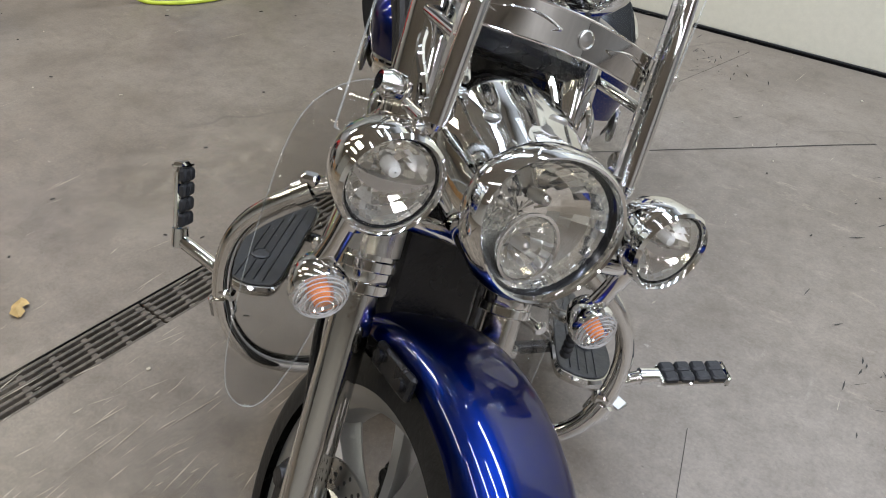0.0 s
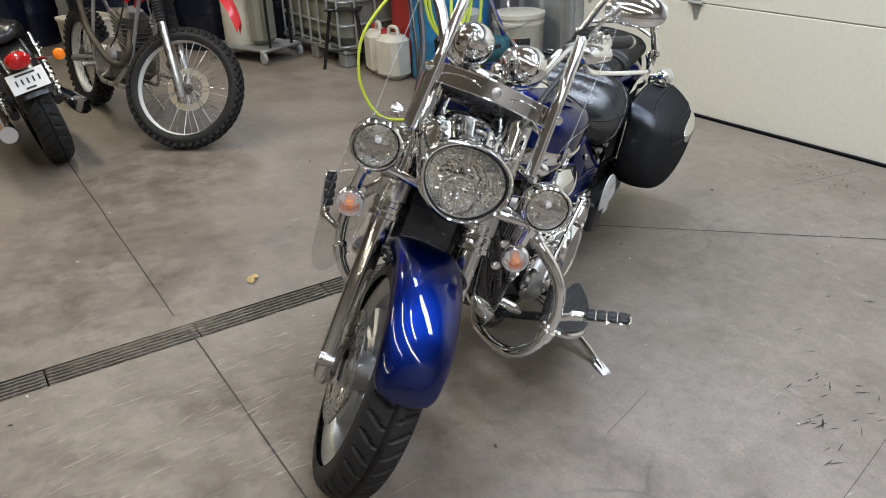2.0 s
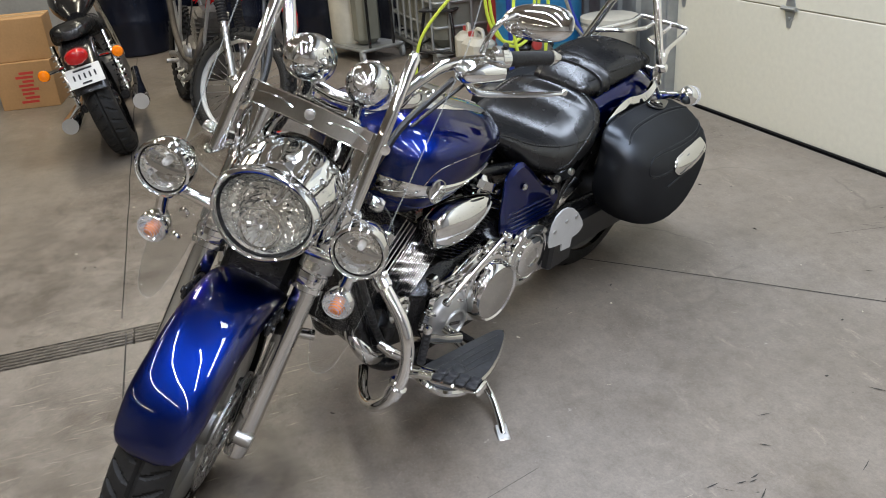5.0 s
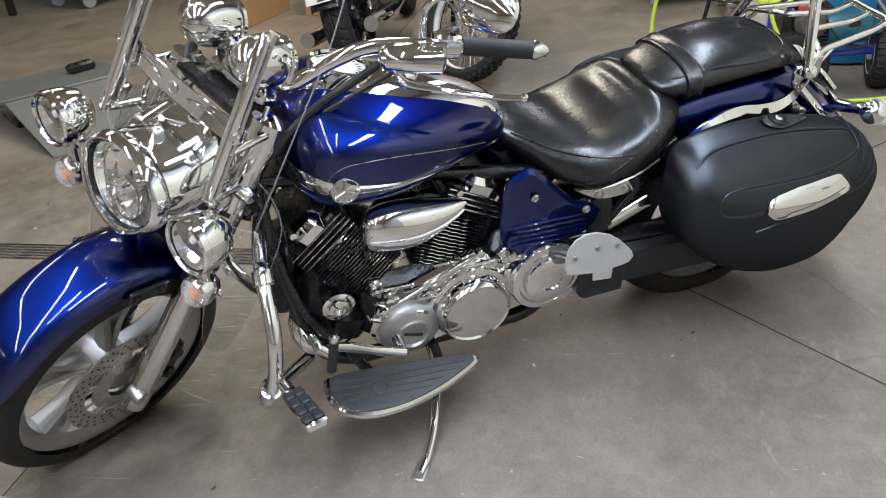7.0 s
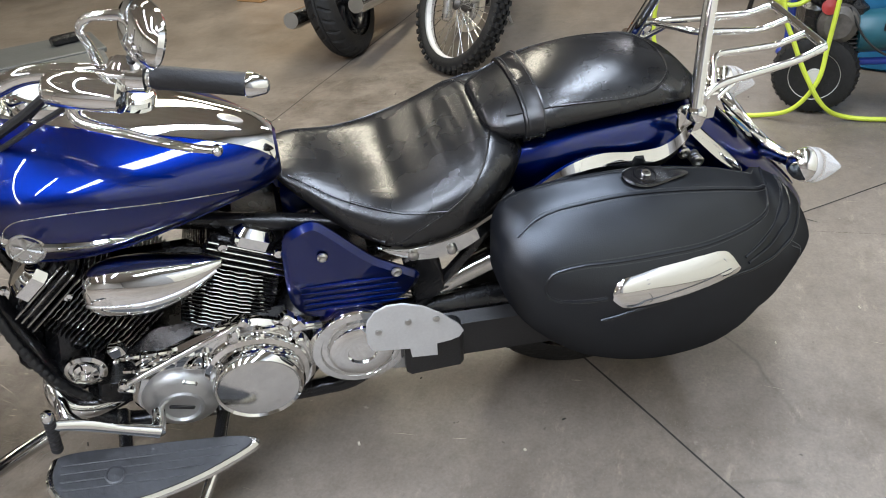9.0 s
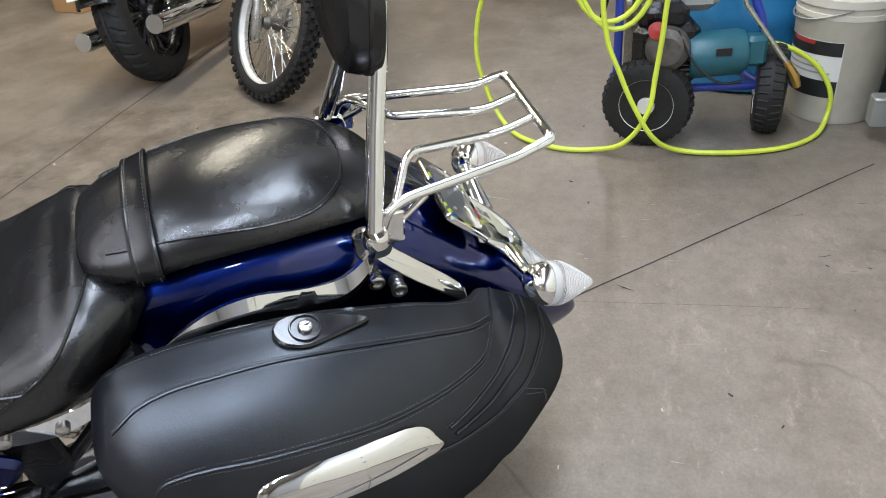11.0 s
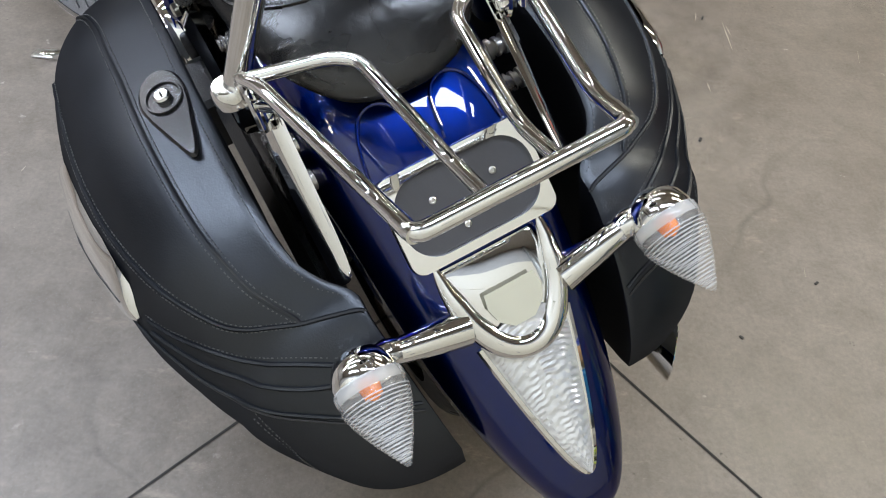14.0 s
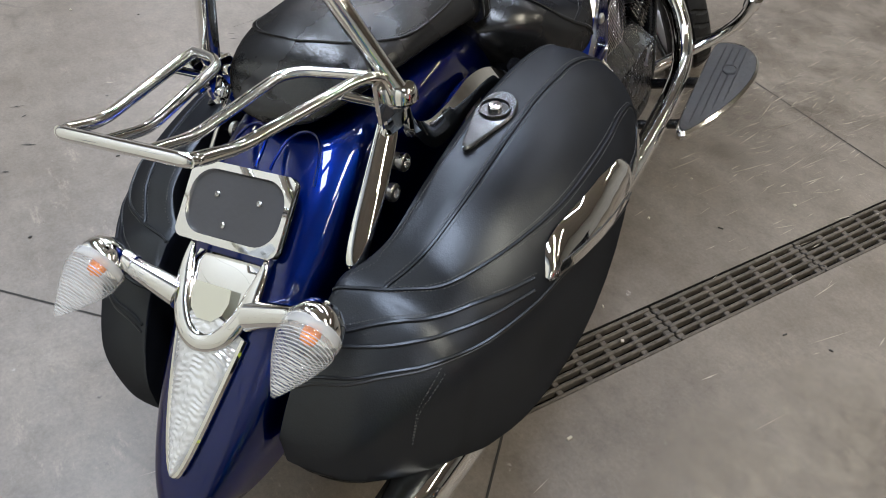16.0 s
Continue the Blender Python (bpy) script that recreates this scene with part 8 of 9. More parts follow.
# the hose: loops hung on the frame and a run over the floor
hz = thing("pressure_hose", Matrix.Identity(4), "yellow-green pressure hose hung in loops and lying on the floor", "hose")
run = catmull([(2.10, 1.22, 0.93), (2.17, 1.05, 0.75), (2.17, 1.05, 0.52), (2.15, 1.05, 0.32), (2.12, 1.04, 0.18), (2.06, 1.09, 0.06), (1.985, 1.18, 0.014), (1.883, 1.25, 0.0125), (1.80, 1.40, 0.0125), (1.79, 1.56, 0.02), (1.75, 1.64, 0.14), (1.72, 1.66, 0.32), (1.76, 1.62, 0.55), (1.92, 1.45, 0.80), (2.08, 1.30, 0.96)], 8)
part("hose_run", Shape().tube(run, 0.0095, 8), HOSE, hz)
run = catmull([(2.16, 1.30, 0.96), (2.05, 1.18, 0.80), (1.99, 1.15, 0.60), (2.0, 1.13, 0.44), (2.03, 1.10, 0.34), (2.07, 1.06, 0.22), (2.14, 1.02, 0.09), (2.25, 1.02, 0.02), (2.395, 0.937, 0.0125), (2.588, 0.881, 0.0125), (2.76, 0.91, 0.0125), (2.87, 0.98, 0.04), (2.88, 0.99, 0.13), (2.84, 1.02, 0.22), (2.78, 1.06, 0.28), (2.70, 1.10, 0.32), (2.58, 1.12, 0.35)], 8)
part("hose_run", Shape().tube(run, 0.0095, 8), HOSE, hz)
for k in range(2):
    loop = [(2.04 + 0.02 * k + 0.12 * math.sin(t), 1.20 - 0.015 * k - 0.085 * math.sin(t), 0.74 + (0.26 + 0.025 * k) * math.cos(t)) for t in np.linspace(0, 2 * math.pi, 30, endpoint=False)]
    part("hose_loop", Shape().tube(loop, 0.0095, 8, closed=True), HOSE, hz)

# white bucket by the jamb
bu = thing("bucket", place(0.42, 0.19) @ Matrix.Scale(1.2, 4), "dirty white plastic bucket with a dark label", "bucket")
part("pail", Shape().lathe([(0.0, 0.0), (0.128, 0.0), (0.134, 0.01), (0.148, 0.33), (0.152, 0.335), (0.152, 0.35), (0.148, 0.352), (0.150, 0.37), (0.156, 0.372), (0.156, 0.395), (0.140, 0.40), (0.0, 0.396)], cap=False), WHITEPLASTIC, bu)
lab = [[(math.cos(a) * (0.1455 + 0.0007), math.sin(a) * (0.1455 + 0.0007), 0.0) for a in np.linspace(0.9, 2.5, 16)]]


def wrap(z0, z1, a0, a1, off=0.0008):
    rr = lambda z: 0.134 + (z - 0.01) / 0.32 * 0.014 + off
    return Shape().loft([[(rr(z) * math.cos(a), rr(z) * math.sin(a), z) for a in np.linspace(a0, a1, 16)] for z in (z0, z1)], False, False, False)


LA = (math.radians(70), math.radians(170))
part("label_sheet", wrap(0.09, 0.27, *LA), material("label_white", (0.6, 0.6, 0.58), 0.5), bu, "pale printed label")
part("label_band", wrap(0.09, 0.145, LA[0] + 0.02, LA[1] - 0.02, 0.0016), PLASTIC, bu, "black label band")
part("label_band", wrap(0.225, 0.268, LA[0] + 0.02, LA[1] - 0.02, 0.0016), PLASTIC, bu, "black label band")
part("label_stripe", wrap(0.255, 0.268, LA[0] + 0.5, LA[1] - 0.6, 0.0022), REDPAINT, bu, "red label stripe")
for i in range(3):
    part("label_bar", wrap(0.165 + 0.018 * i, 0.171 + 0.018 * i, LA[0] + 0.1, LA[1] - 0.2 - 0.15 * i, 0.0016), GREYPLASTIC, bu)
part("bail", Shape().tube([(0.150 * math.cos(a), 0.150 * math.sin(a) * 0.9 + 0.02, 0.37 - 0.05 * math.sin(a)) for a in np.linspace(0, math.pi, 18)], 0.003, 6), GALV, bu)
# junction post and box beside the door
jb = thing("power_box", place(0.10, 0.10, 0.07, 0), "small grey outlet box on the door post", "electric box")
part("box_body", Shape().box((0.02, 0.0, 0.05), (0.07, 0.06, 0.11), None, 0.006), GALV, jb)
# door track
tk2 = thing("door_track", place(-0.03, 0.03), "galvanised vertical door track", "track", kind="structure")
part("rail", Shape().box((0.06, 0.015, 1.3), (0.03, 0.05, 2.6), None, 0.006), GALV, tk2)

# cardboard boxes
BX = Matrix.Translation((0.07, 4.62, 0)) @ pose(0, 0, 0, 0, 0, 47)


def carton(m, size, label, prints=()):
    c_ = thing("cardboard_box", m, label, "box", "cardboard boxes")
    sx, sy, sz = size
    part("carton", Shape().box((sx / 2, sy / 2, sz / 2), size, None, 0.004), CARD, c_)
    part("tape", Shape().box((sx / 2, sy / 2, sz + 0.0008), (sx * 0.98, 0.05, 0.001)), material("tape", (0.42, 0.28, 0.14), 0.3), c_)
    for nm, mat_, cc, ss in prints:
        part(nm, Shape().box(cc, ss), mat_, c_)
    return c_


PRINT = material("brown_print", (0.22, 0.12, 0.05), 0.7)
carton(BX, (0.70, 0.24, 0.66), "tall brown cardboard box on the floor", [("printed_bar", PRINT, (-0.001, 0.10, 0.22 + 0.03 * i), (0.001, 0.11 - 0.02 * (i % 3), 0.008)) for i in range(8)] + [("label_sticker", PLATEWHITE, (-0.001, 0.14, 0.60), (0.001, 0.06, 0.03)), ("label_sticker", PLATEWHITE, (0.58, -0.001, 0.14), (0.05, 0.001, 0.03))])
REDPRINT = material("red_print", (0.5, 0.04, 0.03), 0.7)
B2 = Matrix.Translation((0.60, 4.78, 0)) @ pose(0, 0, 0, 0, 0, -38)
carton(B2, (0.40, 0.34, 0.34), "brown cardboard box with red print", [("printed_bar", REDPRINT, (0.20 + 0.02 * (i % 2), -0.001, 0.05 + 0.03 * i), (0.12 - 0.02 * (i % 3), 0.001, 0.018)) for i in range(8)])
carton(Matrix.Translation((0.61, 4.80, 0.341)) @ pose(0, 0, 0, 0, 0, -34), (0.42, 0.34, 0.30), "brown cardboard box stacked on another")

# motorcycle lift with its ramp flap
lf = thing("lift_ramp", Matrix.Translation((-0.965, 2.50, 0)) @ pose(0, 0, 0, 0, 0, 18), "grey steel motorcycle lift ramp", "lift")
LIFTGREY = material("lift_grey_paint", (0.12, 0.125, 0.12), 0.5, 0.3, bump=0.05, scale=40, vary=0.1)
part("ramp_flap", Shape().loft([[(-0.30, 0.0, 0.004), (0.30, 0.0, 0.004), (0.30, 0.0, 0.0), (-0.30, 0.0, 0.0)], [(-0.33, 0.62, 0.165), (0.33, 0.62, 0.165), (0.33, 0.62, 0.150), (-0.33, 0.62, 0.150)]]), LIFTGREY, lf)
part("deck", Shape().box((0, 0.86, 0.160), (0.70, 0.46, 0.03), None, 0.006), LIFTGREY, lf)
part("base_frame", Shape().box((0, 0.86, 0.07), (0.60, 0.40, 0.14), None, 0.01), BLACK, lf)
part("wheel_stop", Shape().box((0.18, 0.90, 0.20), (0.16, 0.08, 0.05), pose(0, 0, 0, 0, 0, 10), 0.012), BLACK, lf, "black wheel stop")

# dark tool cabinet on casters at the back
cb2 = thing("tool_cabinet", Matrix.Translation((-0.75, 7.1, 0)) @ pose(0, 0, 0, 0, 0, 40), "black tool cabinet on casters", "cabinet")
part("body", Shape().box((0, 0, 0.60), (1.3, 0.6, 0.92), None, 0.015), BLACK, cb2)
for i in range(4):
    part("drawer", Shape().box((0, -0.305, 0.26 + 0.22 * i), (1.22, 0.02, 0.20), None, 0.006), GLOSSBLACK, cb2)
for x in (-0.55, 0.55):
    for y in (-0.22, 0.22):
        part("caster", Shape().lathe([(0.02, -0.018), (0.06, -0.018), (0.065, 0), (0.06, 0.018), (0.02, 0.018)], (x, y, 0.066), (0.4, 1, 0), 20), GREYPLASTIC, cb2)
        part("caster_fork", Shape().box((x, y, 0.12), (0.05, 0.06, 0.06), None, 0.008), GALV, cb2)
bn = thing("workbench", Matrix.Translation((-2.6, 6.6, 0)) @ pose(0, 0, 0, 0, 0, 30), "dark steel workbench along the wall", "workbench")
part("top", Shape().box((0, 0, 0.88), (1.8, 0.7, 0.05), None, 0.008), BLACK, bn)
for x in (-0.85, 0.85):
    for y in (-0.3, 0.3):
        part("leg", Shape().box((x, y, 0.428), (0.06, 0.06, 0.855), None, 0.006), BLACK, bn)
part("panel", Shape().box((0, 0.31, 0.50), (1.66, 0.02, 0.70)), BLACK, bn)


# ---------------------------------------------------------------- the red dirt bike
def knobby(R, r_in, hw, axle, knobs):
    s = Shape()
    s.lathe([(r_in, -hw * 0.75), (r_in + 0.02, -hw), (R - 0.035, -hw), (R - 0.018, -hw * 0.7), (R - 0.012, 0), (R - 0.018, hw * 0.7), (R - 0.035, hw), (r_in + 0.02, hw), (r_in, hw * 0.75)], axle, (0, 1, 0), 56, cap=False)
    for i in range(knobs):
        a = 2 * math.pi * i / knobs
        for t, rr in ((-0.85, R - 0.016), (-0.42, R - 0.007), (0, R - 0.004), (0.42, R - 0.007), (0.85, R - 0.016)):
            aa = a + (0.5 * 2 * math.pi / knobs if abs(t) == 0.42 else 0)
            s.box((axle[0] + rr * math.cos(aa), axle[1] + t * hw, axle[2] + rr * math.sin(aa)), (0.020, hw * 0.34, 0.024), pose(0, 0, 0, 0, -math.degrees(aa) + 0, 0))
    return s


def spokes(axle, r0, r1, n, hw):
    out = Shape()
    for i in range(n):
        a = 2 * math.pi * i / n
        sd = 1 if i % 2 else -1
        b = a + sd * 0.35 * (1 if (i // 2) % 2 else -1)
        out.tube([(axle[0] + r0 * math.cos(b), axle[1] + sd * hw, axle[2] + r0 * math.sin(b)), (axle[0] + r1 * math.cos(a), axle[1], axle[2] + r1 * math.sin(a))], 0.0022, 5)
    return out


DB = Matrix.Translation((0.955, 2.44, 0)) @ pose(0, 0, 0, 7, 0, 67.2)
DAX = Vector((0.454, 0, 0.891))
DP = Vector((-0.10, 0, 0))
DS = Matrix.Translation(DP) @ Matrix.Rotation(radians(44), 4, DAX) @ Matrix.Translation(-DP)
dirt = thing("dirt_bike", DB, "red dirt bike with spoked wheels parked by the drums", "motorcycle")


TALL = {"panel_rim", "headlight_cowl", "headlight", "turn_signal", "handlebar", "grip", "tank", "shroud", "red_panel", "seat", "rear_fender", "side_panel", "number_patch"}


def dp(name, shape, mat, label="", parent=None, steer=False):
    if name in TALL:
        lift = [0.17 * ease(z, 0.52, 0.86) for x, y, z in shape.v]
        shape.v = [(x + (0.087 * k / 0.17 if steer else 0), y, z + k) for (x, y, z), k in zip(shape.v, lift)]
    return part(name, shape, mat, parent or dirt, label, DS if steer else None)


FA, RA = (0.0, 0.0, 0.342), (1.42, 0.0, 0.325)
wf = dp("front_wheel", Shape().lathe([(0.270, -0.022), (0.285, -0.024), (0.285, -0.018), (0.272, -0.010), (0.272, 0.010), (0.285, 0.018), (0.285, 0.024), (0.270, 0.022), (0.262, 0.0), (0.270, -0.022)], FA, (0, 1, 0), 56, cap=False), WHITERIM, "pale rim with wire spokes", None, True)
dp("tyre", knobby(0.345, 0.272, 0.042, FA, 46), RUBBER, "black knobby tyre", wf, True)
tagged(dp("spoke", spokes(FA, 0.03, 0.268, 36, 0.028), STEEL, "wire spokes", wf, True), kind="stuff")
dp("hub", Shape().lathe([(0.0, -0.06), (0.02, -0.06), (0.032, -0.035), (0.025, -0.02), (0.025, 0.02), (0.032, 0.035), (0.02, 0.06), (0.0, 0.06)], FA, (0, 1, 0), 20, cap=False), DIRTY, "", wf, True)
dp("brake_disc", Shape().lathe([(0.085, -0.003), (0.125, -0.003), (0.125, 0.003), (0.085, 0.003), (0.085, -0.003)], (0, -0.05, 0.342), (0, 1, 0), 40, cap=False), material("brass_toned_steel", (0.66, 0.60, 0.48), 0.38, 0.7, bump=0.05, scale=120), "pale brass-toned brake disc", wf, True)
for k in range(6):
    a_ = 2 * math.pi * k / 6
    ca, sa = math.cos(a_), math.sin(a_)
    dp("disc_arm", Shape().tube([(0.035 * ca, -0.05, 0.342 + 0.035 * sa), (0.088 * math.cos(a_ + 0.3), -0.05, 0.342 + 0.088 * math.sin(a_ + 0.3))], 0.006, 8), STEEL, "", wf, True)


def dfork(s, y, f=0.0):
    return (-0.02 + 0.454 * s - 0.891 * f, y, 0.30 + 0.891 * s + 0.454 * f)


for y in (-0.085, 0.085):
    lg = dp("fork_leg", Shape().tube([dfork(-0.05, y), dfork(-0.04, y), dfork(0.43, y)], [0.018, 0.025, 0.024], 14), STEEL, "silver fork leg", None, True)
    gt = Shape()
    pts, rs = [], []
    for i in range(37):
        pts.append(dfork(0.42 + 0.32 * i / 36, y))
        rs.append(0.026 + (0.007 if i % 2 else 0))
    dp("fork_gaiter", gt.tube(pts, rs, 14), GRIPRUBBER, "black ribbed fork gaiter", lg, True)
    dp("fork_tube", Shape().tube([dfork(0.73, y), dfork(1.0, y)], 0.021, 12), STEEL, "", lg, True)
dp("yoke", Shape().box(dfork(0.78, 0), (0.06, 0.22, 0.03), pose(0, 0, 0, 0, 27, 0), 0.008).box(dfork(0.98, 0), (0.06, 0.22, 0.03), pose(0, 0, 0, 0, 27, 0), 0.008), DIRTY, "", None, True)
rows_ = []
for x, z, w in keyed([(0.42, 0.80, 0.050), (0.34, 0.89, 0.066), (0.22, 0.965, 0.080), (0.08, 0.995, 0.088), (-0.04, 0.98, 0.086), (-0.13, 0.925, 0.076), (-0.205, 0.845, 0.058), (-0.255, 0.765, 0.022)], 26):
    rows_.append([(x, -w, z - 0.060), (x, -w * 0.85, z - 0.006), (x, -w * 0.3, z + 0.008), (x, 0, z + 0.010), (x, w * 0.3, z + 0.008), (x, w * 0.85, z - 0.006), (x, w, z - 0.060), (x, w * 0.75, z - 0.010), (x, 0, z + 0.004), (x, -w * 0.75, z - 0.010)])
dp("front_fender", Shape().loft(rows_), REDPLASTIC, "long red front fender", None, True)
rows_ = []
for zf_, xf, w, d_ in ((0.86, 0.10, 0.075, 0.10), (0.92, 0.06, 0.10, 0.13), (1.0, 0.09, 0.105, 0.12), (1.08, 0.15, 0.08, 0.10), (1.12, 0.20, 0.05, 0.06)):
    rows_.append([(xf + d_ * max(0, math.cos(a)) ** 0.8 * 0 - d_ / 2 * math.cos(a), w * math.sin(a), zf_) for a in np.linspace(0, 2 * math.pi, 24, endpoint=False)])
mk = dp("headlight_cowl", Shape().loft(rows_), REDPLASTIC, "red headlight cowl", None, True)
dp("headlight", Shape().box((0.035, 0, 1.0), (0.07, 0.13, 0.11), pose(0, 0, 0, 0, 12, 0), 0.02), MIRRORMETAL, "clear square headlight", mk, True)
for y in (-0.11, 0.11):
    dp("turn_signal", Shape().lathe([(0.0, -0.03), (0.022, -0.02), (0.026, 0.0), (0.018, 0.03), (0, 0.035)], (0.10, y, 0.90), (0, math.copysign(1, y), 0), 14, cap=False), AMBER, "amber signal", mk, True)
dp("handlebar", Shape().tube(filleted([(0.50, -0.40, 1.20), (0.42, -0.24, 1.20), (0.34, -0.08, 1.10), (0.34, 0.08, 1.10), (0.42, 0.24, 1.20), (0.50, 0.40, 1.20)], 0.04), 0.012, 10), GLOSSBLACK, "black handlebar", None, True)
for sy in (-1, 1):
    dp("grip", Shape().tube([(0.44, sy * 0.28, 1.20), (0.50, sy * 0.40, 1.20)], 0.018, 10), GRIPRUBBER, "", None, True)
tkr = keyed([(0.36, 0.95, 0.05, 0.03, 0.06), (0.42, 0.95, 0.10, 0.06, 0.10), (0.55, 0.94, 0.13, 0.09, 0.14), (0.68, 0.92, 0.12, 0.07, 0.10), (0.80, 0.90, 0.08, 0.02, 0.05)], 18)
dp("tank", Shape().loft([superring(x, 0, zc, w, a, b, 2.6, 2.6, 28) for x, zc, w, a, b in tkr]), REDPLASTIC, "red fuel tank")
for sy in (-1, 1):
    dp("shroud", Shape().plate([(0.25, 0.98), (0.46, 1.0), (0.54, 0.88), (0.46, 0.70), (0.33, 0.71), (0.27, 0.82)], 0.02, lambda a, b, h: (a, sy * (0.125 + h), b), 0.006), PLASTIC, "black radiator shroud")
    dp("red_panel", Shape().plate([(0.22, 0.99), (0.46, 1.02), (0.47, 0.99), (0.29, 0.97), (0.31, 0.82), (0.36, 0.71), (0.31, 0.70), (0.25, 0.82)], 0.022, lambda a, b, h: (a, sy * (0.127 + h), b), 0.006), REDPLASTIC, "red shroud edge")
ALLOY = material("dull_alloy", (0.42, 0.41, 0.39), 0.42, 0.7, vary=0.3, scale=40)
REDVINYL = material("red_vinyl", (0.42, 0.012, 0.014), 0.45, 0.0, bump=0.1, scale=60, vary=0.3, vscale=8)
dp("seat", Shape().loft([superring(x, 0, zc, w, a, b, 3, 3, 24) for x, zc, w, a, b in keyed([(0.68, 0.94, 0.05, 0.02, 0.03), (0.80, 0.92, 0.08, 0.035, 0.05), (1.05, 0.90, 0.095, 0.04, 0.055), (1.30, 0.91, 0.09, 0.035, 0.045), (1.36, 0.91, 0.06, 0.02, 0.02)], 16)]), REDVINYL, "red seat")
rows_ = [[(x, -w, z - 0.03), (x, -w * 0.8, z), (x, 0, z + 0.01), (x, w * 0.8, z), (x, w, z - 0.03), (x, 0, z - 0.012)] for x, z, w in ((1.15, 0.85, 0.08), (1.35, 0.88, 0.085), (1.55, 0.90, 0.08), (1.75, 0.87, 0.06), (1.80, 0.85, 0.04))]
dp("rear_fender", Shape().loft(rows_), REDPLASTIC, "red rear fender")
fr2 = Shape()
for sy in (-1, 1):
    fr2.tube(filleted([(0.34, sy * 0.03, 0.90), (0.42, sy * 0.07, 0.55), (0.50, sy * 0.10, 0.26), (0.95, sy * 0.11, 0.26), (1.0, sy * 0.11, 0.45), (0.92, sy * 0.10, 0.80)], 0.08), 0.011, 10)
    fr2.tube([(0.85, sy * 0.09, 0.82), (1.40, sy * 0.08, 0.84)], 0.013, 8)
    fr2.tube([(0.98, sy * 0.10, 0.45), (1.38, sy * 0.08, 0.82)], 0.012, 8)
dp("frame", fr2, WHITEFRAME, "white tube frame")
dp("engine", Shape().box((0.72, 0, 0.40), (0.34, 0.26, 0.26), None, 0.05).box((0.60, 0, 0.62), (0.16, 0.16, 0.22), pose(0, 0, 0, 0, -18, 0), 0.03).lathe([(0.0, 0.16), (0.09, 0.16), (0.10, 0.14), (0.10, 0.05)], (0.78, 0, 0.38), (0, -1, 0), 24, cap=False), DIRTY, "dull grey engine")
fz = Shape()
for i in range(7):
    fz.box((0.575 + 0.008 * i, 0, 0.54 + 0.025 * i), (0.19, 0.20, 0.006), pose(0, 0, 0, 0, -18, 0), 0.002)
tagged(dp("cooling_fin", fz, DIRTY), kind="stuff")
dp("exhaust", Shape().tube(catmull([(0.52, 0.05, 0.60), (0.42, 0.10, 0.52), (0.46, 0.13, 0.42), (0.62, 0.15, 0.42), (0.74, 0.16, 0.48), (0.95, 0.15, 0.58), (1.08, 0.15, 0.80)], 6), 0.020, 10).tube([(1.04, 0.13, 0.74), (1.10, 0.13, 0.80), (1.38, 0.13, 0.93), (1.41, 0.13, 0.94)], [0.024, 0.052, 0.058, 0.046], 16), material("dusty_pipe", (0.06, 0.05, 0.04), 0.65, 0.3, vary=0.35, scale=30), "dusty brown exhaust")
cc_ = dp("crankcase_cover", Shape().lathe([(0.0, 0.030), (0.055, 0.030), (0.070, 0.024), (0.092, 0.020), (0.100, 0.010), (0.100, -0.01)], (0.76, 0.13, 0.40), (0, 1, 0), 30, cap=False).lathe([(0.0, 0.026), (0.045, 0.026), (0.058, 0.016), (0.058, -0.01)], (0.63, 0.13, 0.45), (0, 1, 0), 24, cap=False), ALLOY, "dull alloy crankcase cover")
for i in range(8):
    a_ = i * math.pi / 4 + 0.3
    dp("cover_bolt", Shape().lathe([(0.0, 0.008), (0.006, 0.008), (0.007, 0.0)], (0.76 + 0.086 * math.cos(a_), 0.150, 0.40 + 0.086 * math.sin(a_)), (0, 1, 0), 8, cap=False), STEEL, "", cc_)
for sy in (-1, 1):
    sp_ = dp("side_panel", Shape().plate([(0.82, 0.84), (0.90, 0.885), (1.06, 0.89), (1.12, 0.82), (1.04, 0.74), (0.88, 0.74)], 0.016, lambda a, b, h: (a, sy * (0.098 + h), b), 0.005), PLASTIC, "black number panel with a pale rim")
    dp("panel_rim", Shape().tube(filleted([(0.81, sy * 0.112, 0.84), (0.90, sy * 0.112, 0.89), (1.06, sy * 0.112, 0.895), (1.13, sy * 0.112, 0.82)], 0.04), 0.007, 8), WHITEFRAME, "", sp_)
    dp("foot_peg", Shape().tube([(0.90, sy * 0.10, 0.36), (0.91, sy * 0.22, 0.36)], 0.014, 8), ALLOY, "metal foot peg")
dp("gear_lever", Shape().tube([(0.86, 0.15, 0.34), (0.74, 0.17, 0.33), (0.72, 0.20, 0.335)], 0.007, 8), STEEL)
dp("clutch_cable", Shape().tube(catmull([(0.40, 0.10, 1.02), (0.34, 0.14, 0.80), (0.44, 0.16, 0.60), (0.62, 0.14, 0.50)], 8), 0.005, 6), PLASTIC, "black cable")
dp("bash_bar", Shape().tube(filleted([(0.40, 0.12, 0.42), (0.46, 0.19, 0.30), (0.66, 0.20, 0.30), (0.72, 0.13, 0.34)], 0.05), 0.014, 8), STEEL, "silver side bar")
dp("bash_bar", Shape().tube(filleted([(0.40, -0.12, 0.42), (0.46, -0.19, 0.30), (0.66, -0.20, 0.30), (0.72, -0.13, 0.34)], 0.05), 0.014, 8), STEEL, "silver side bar")
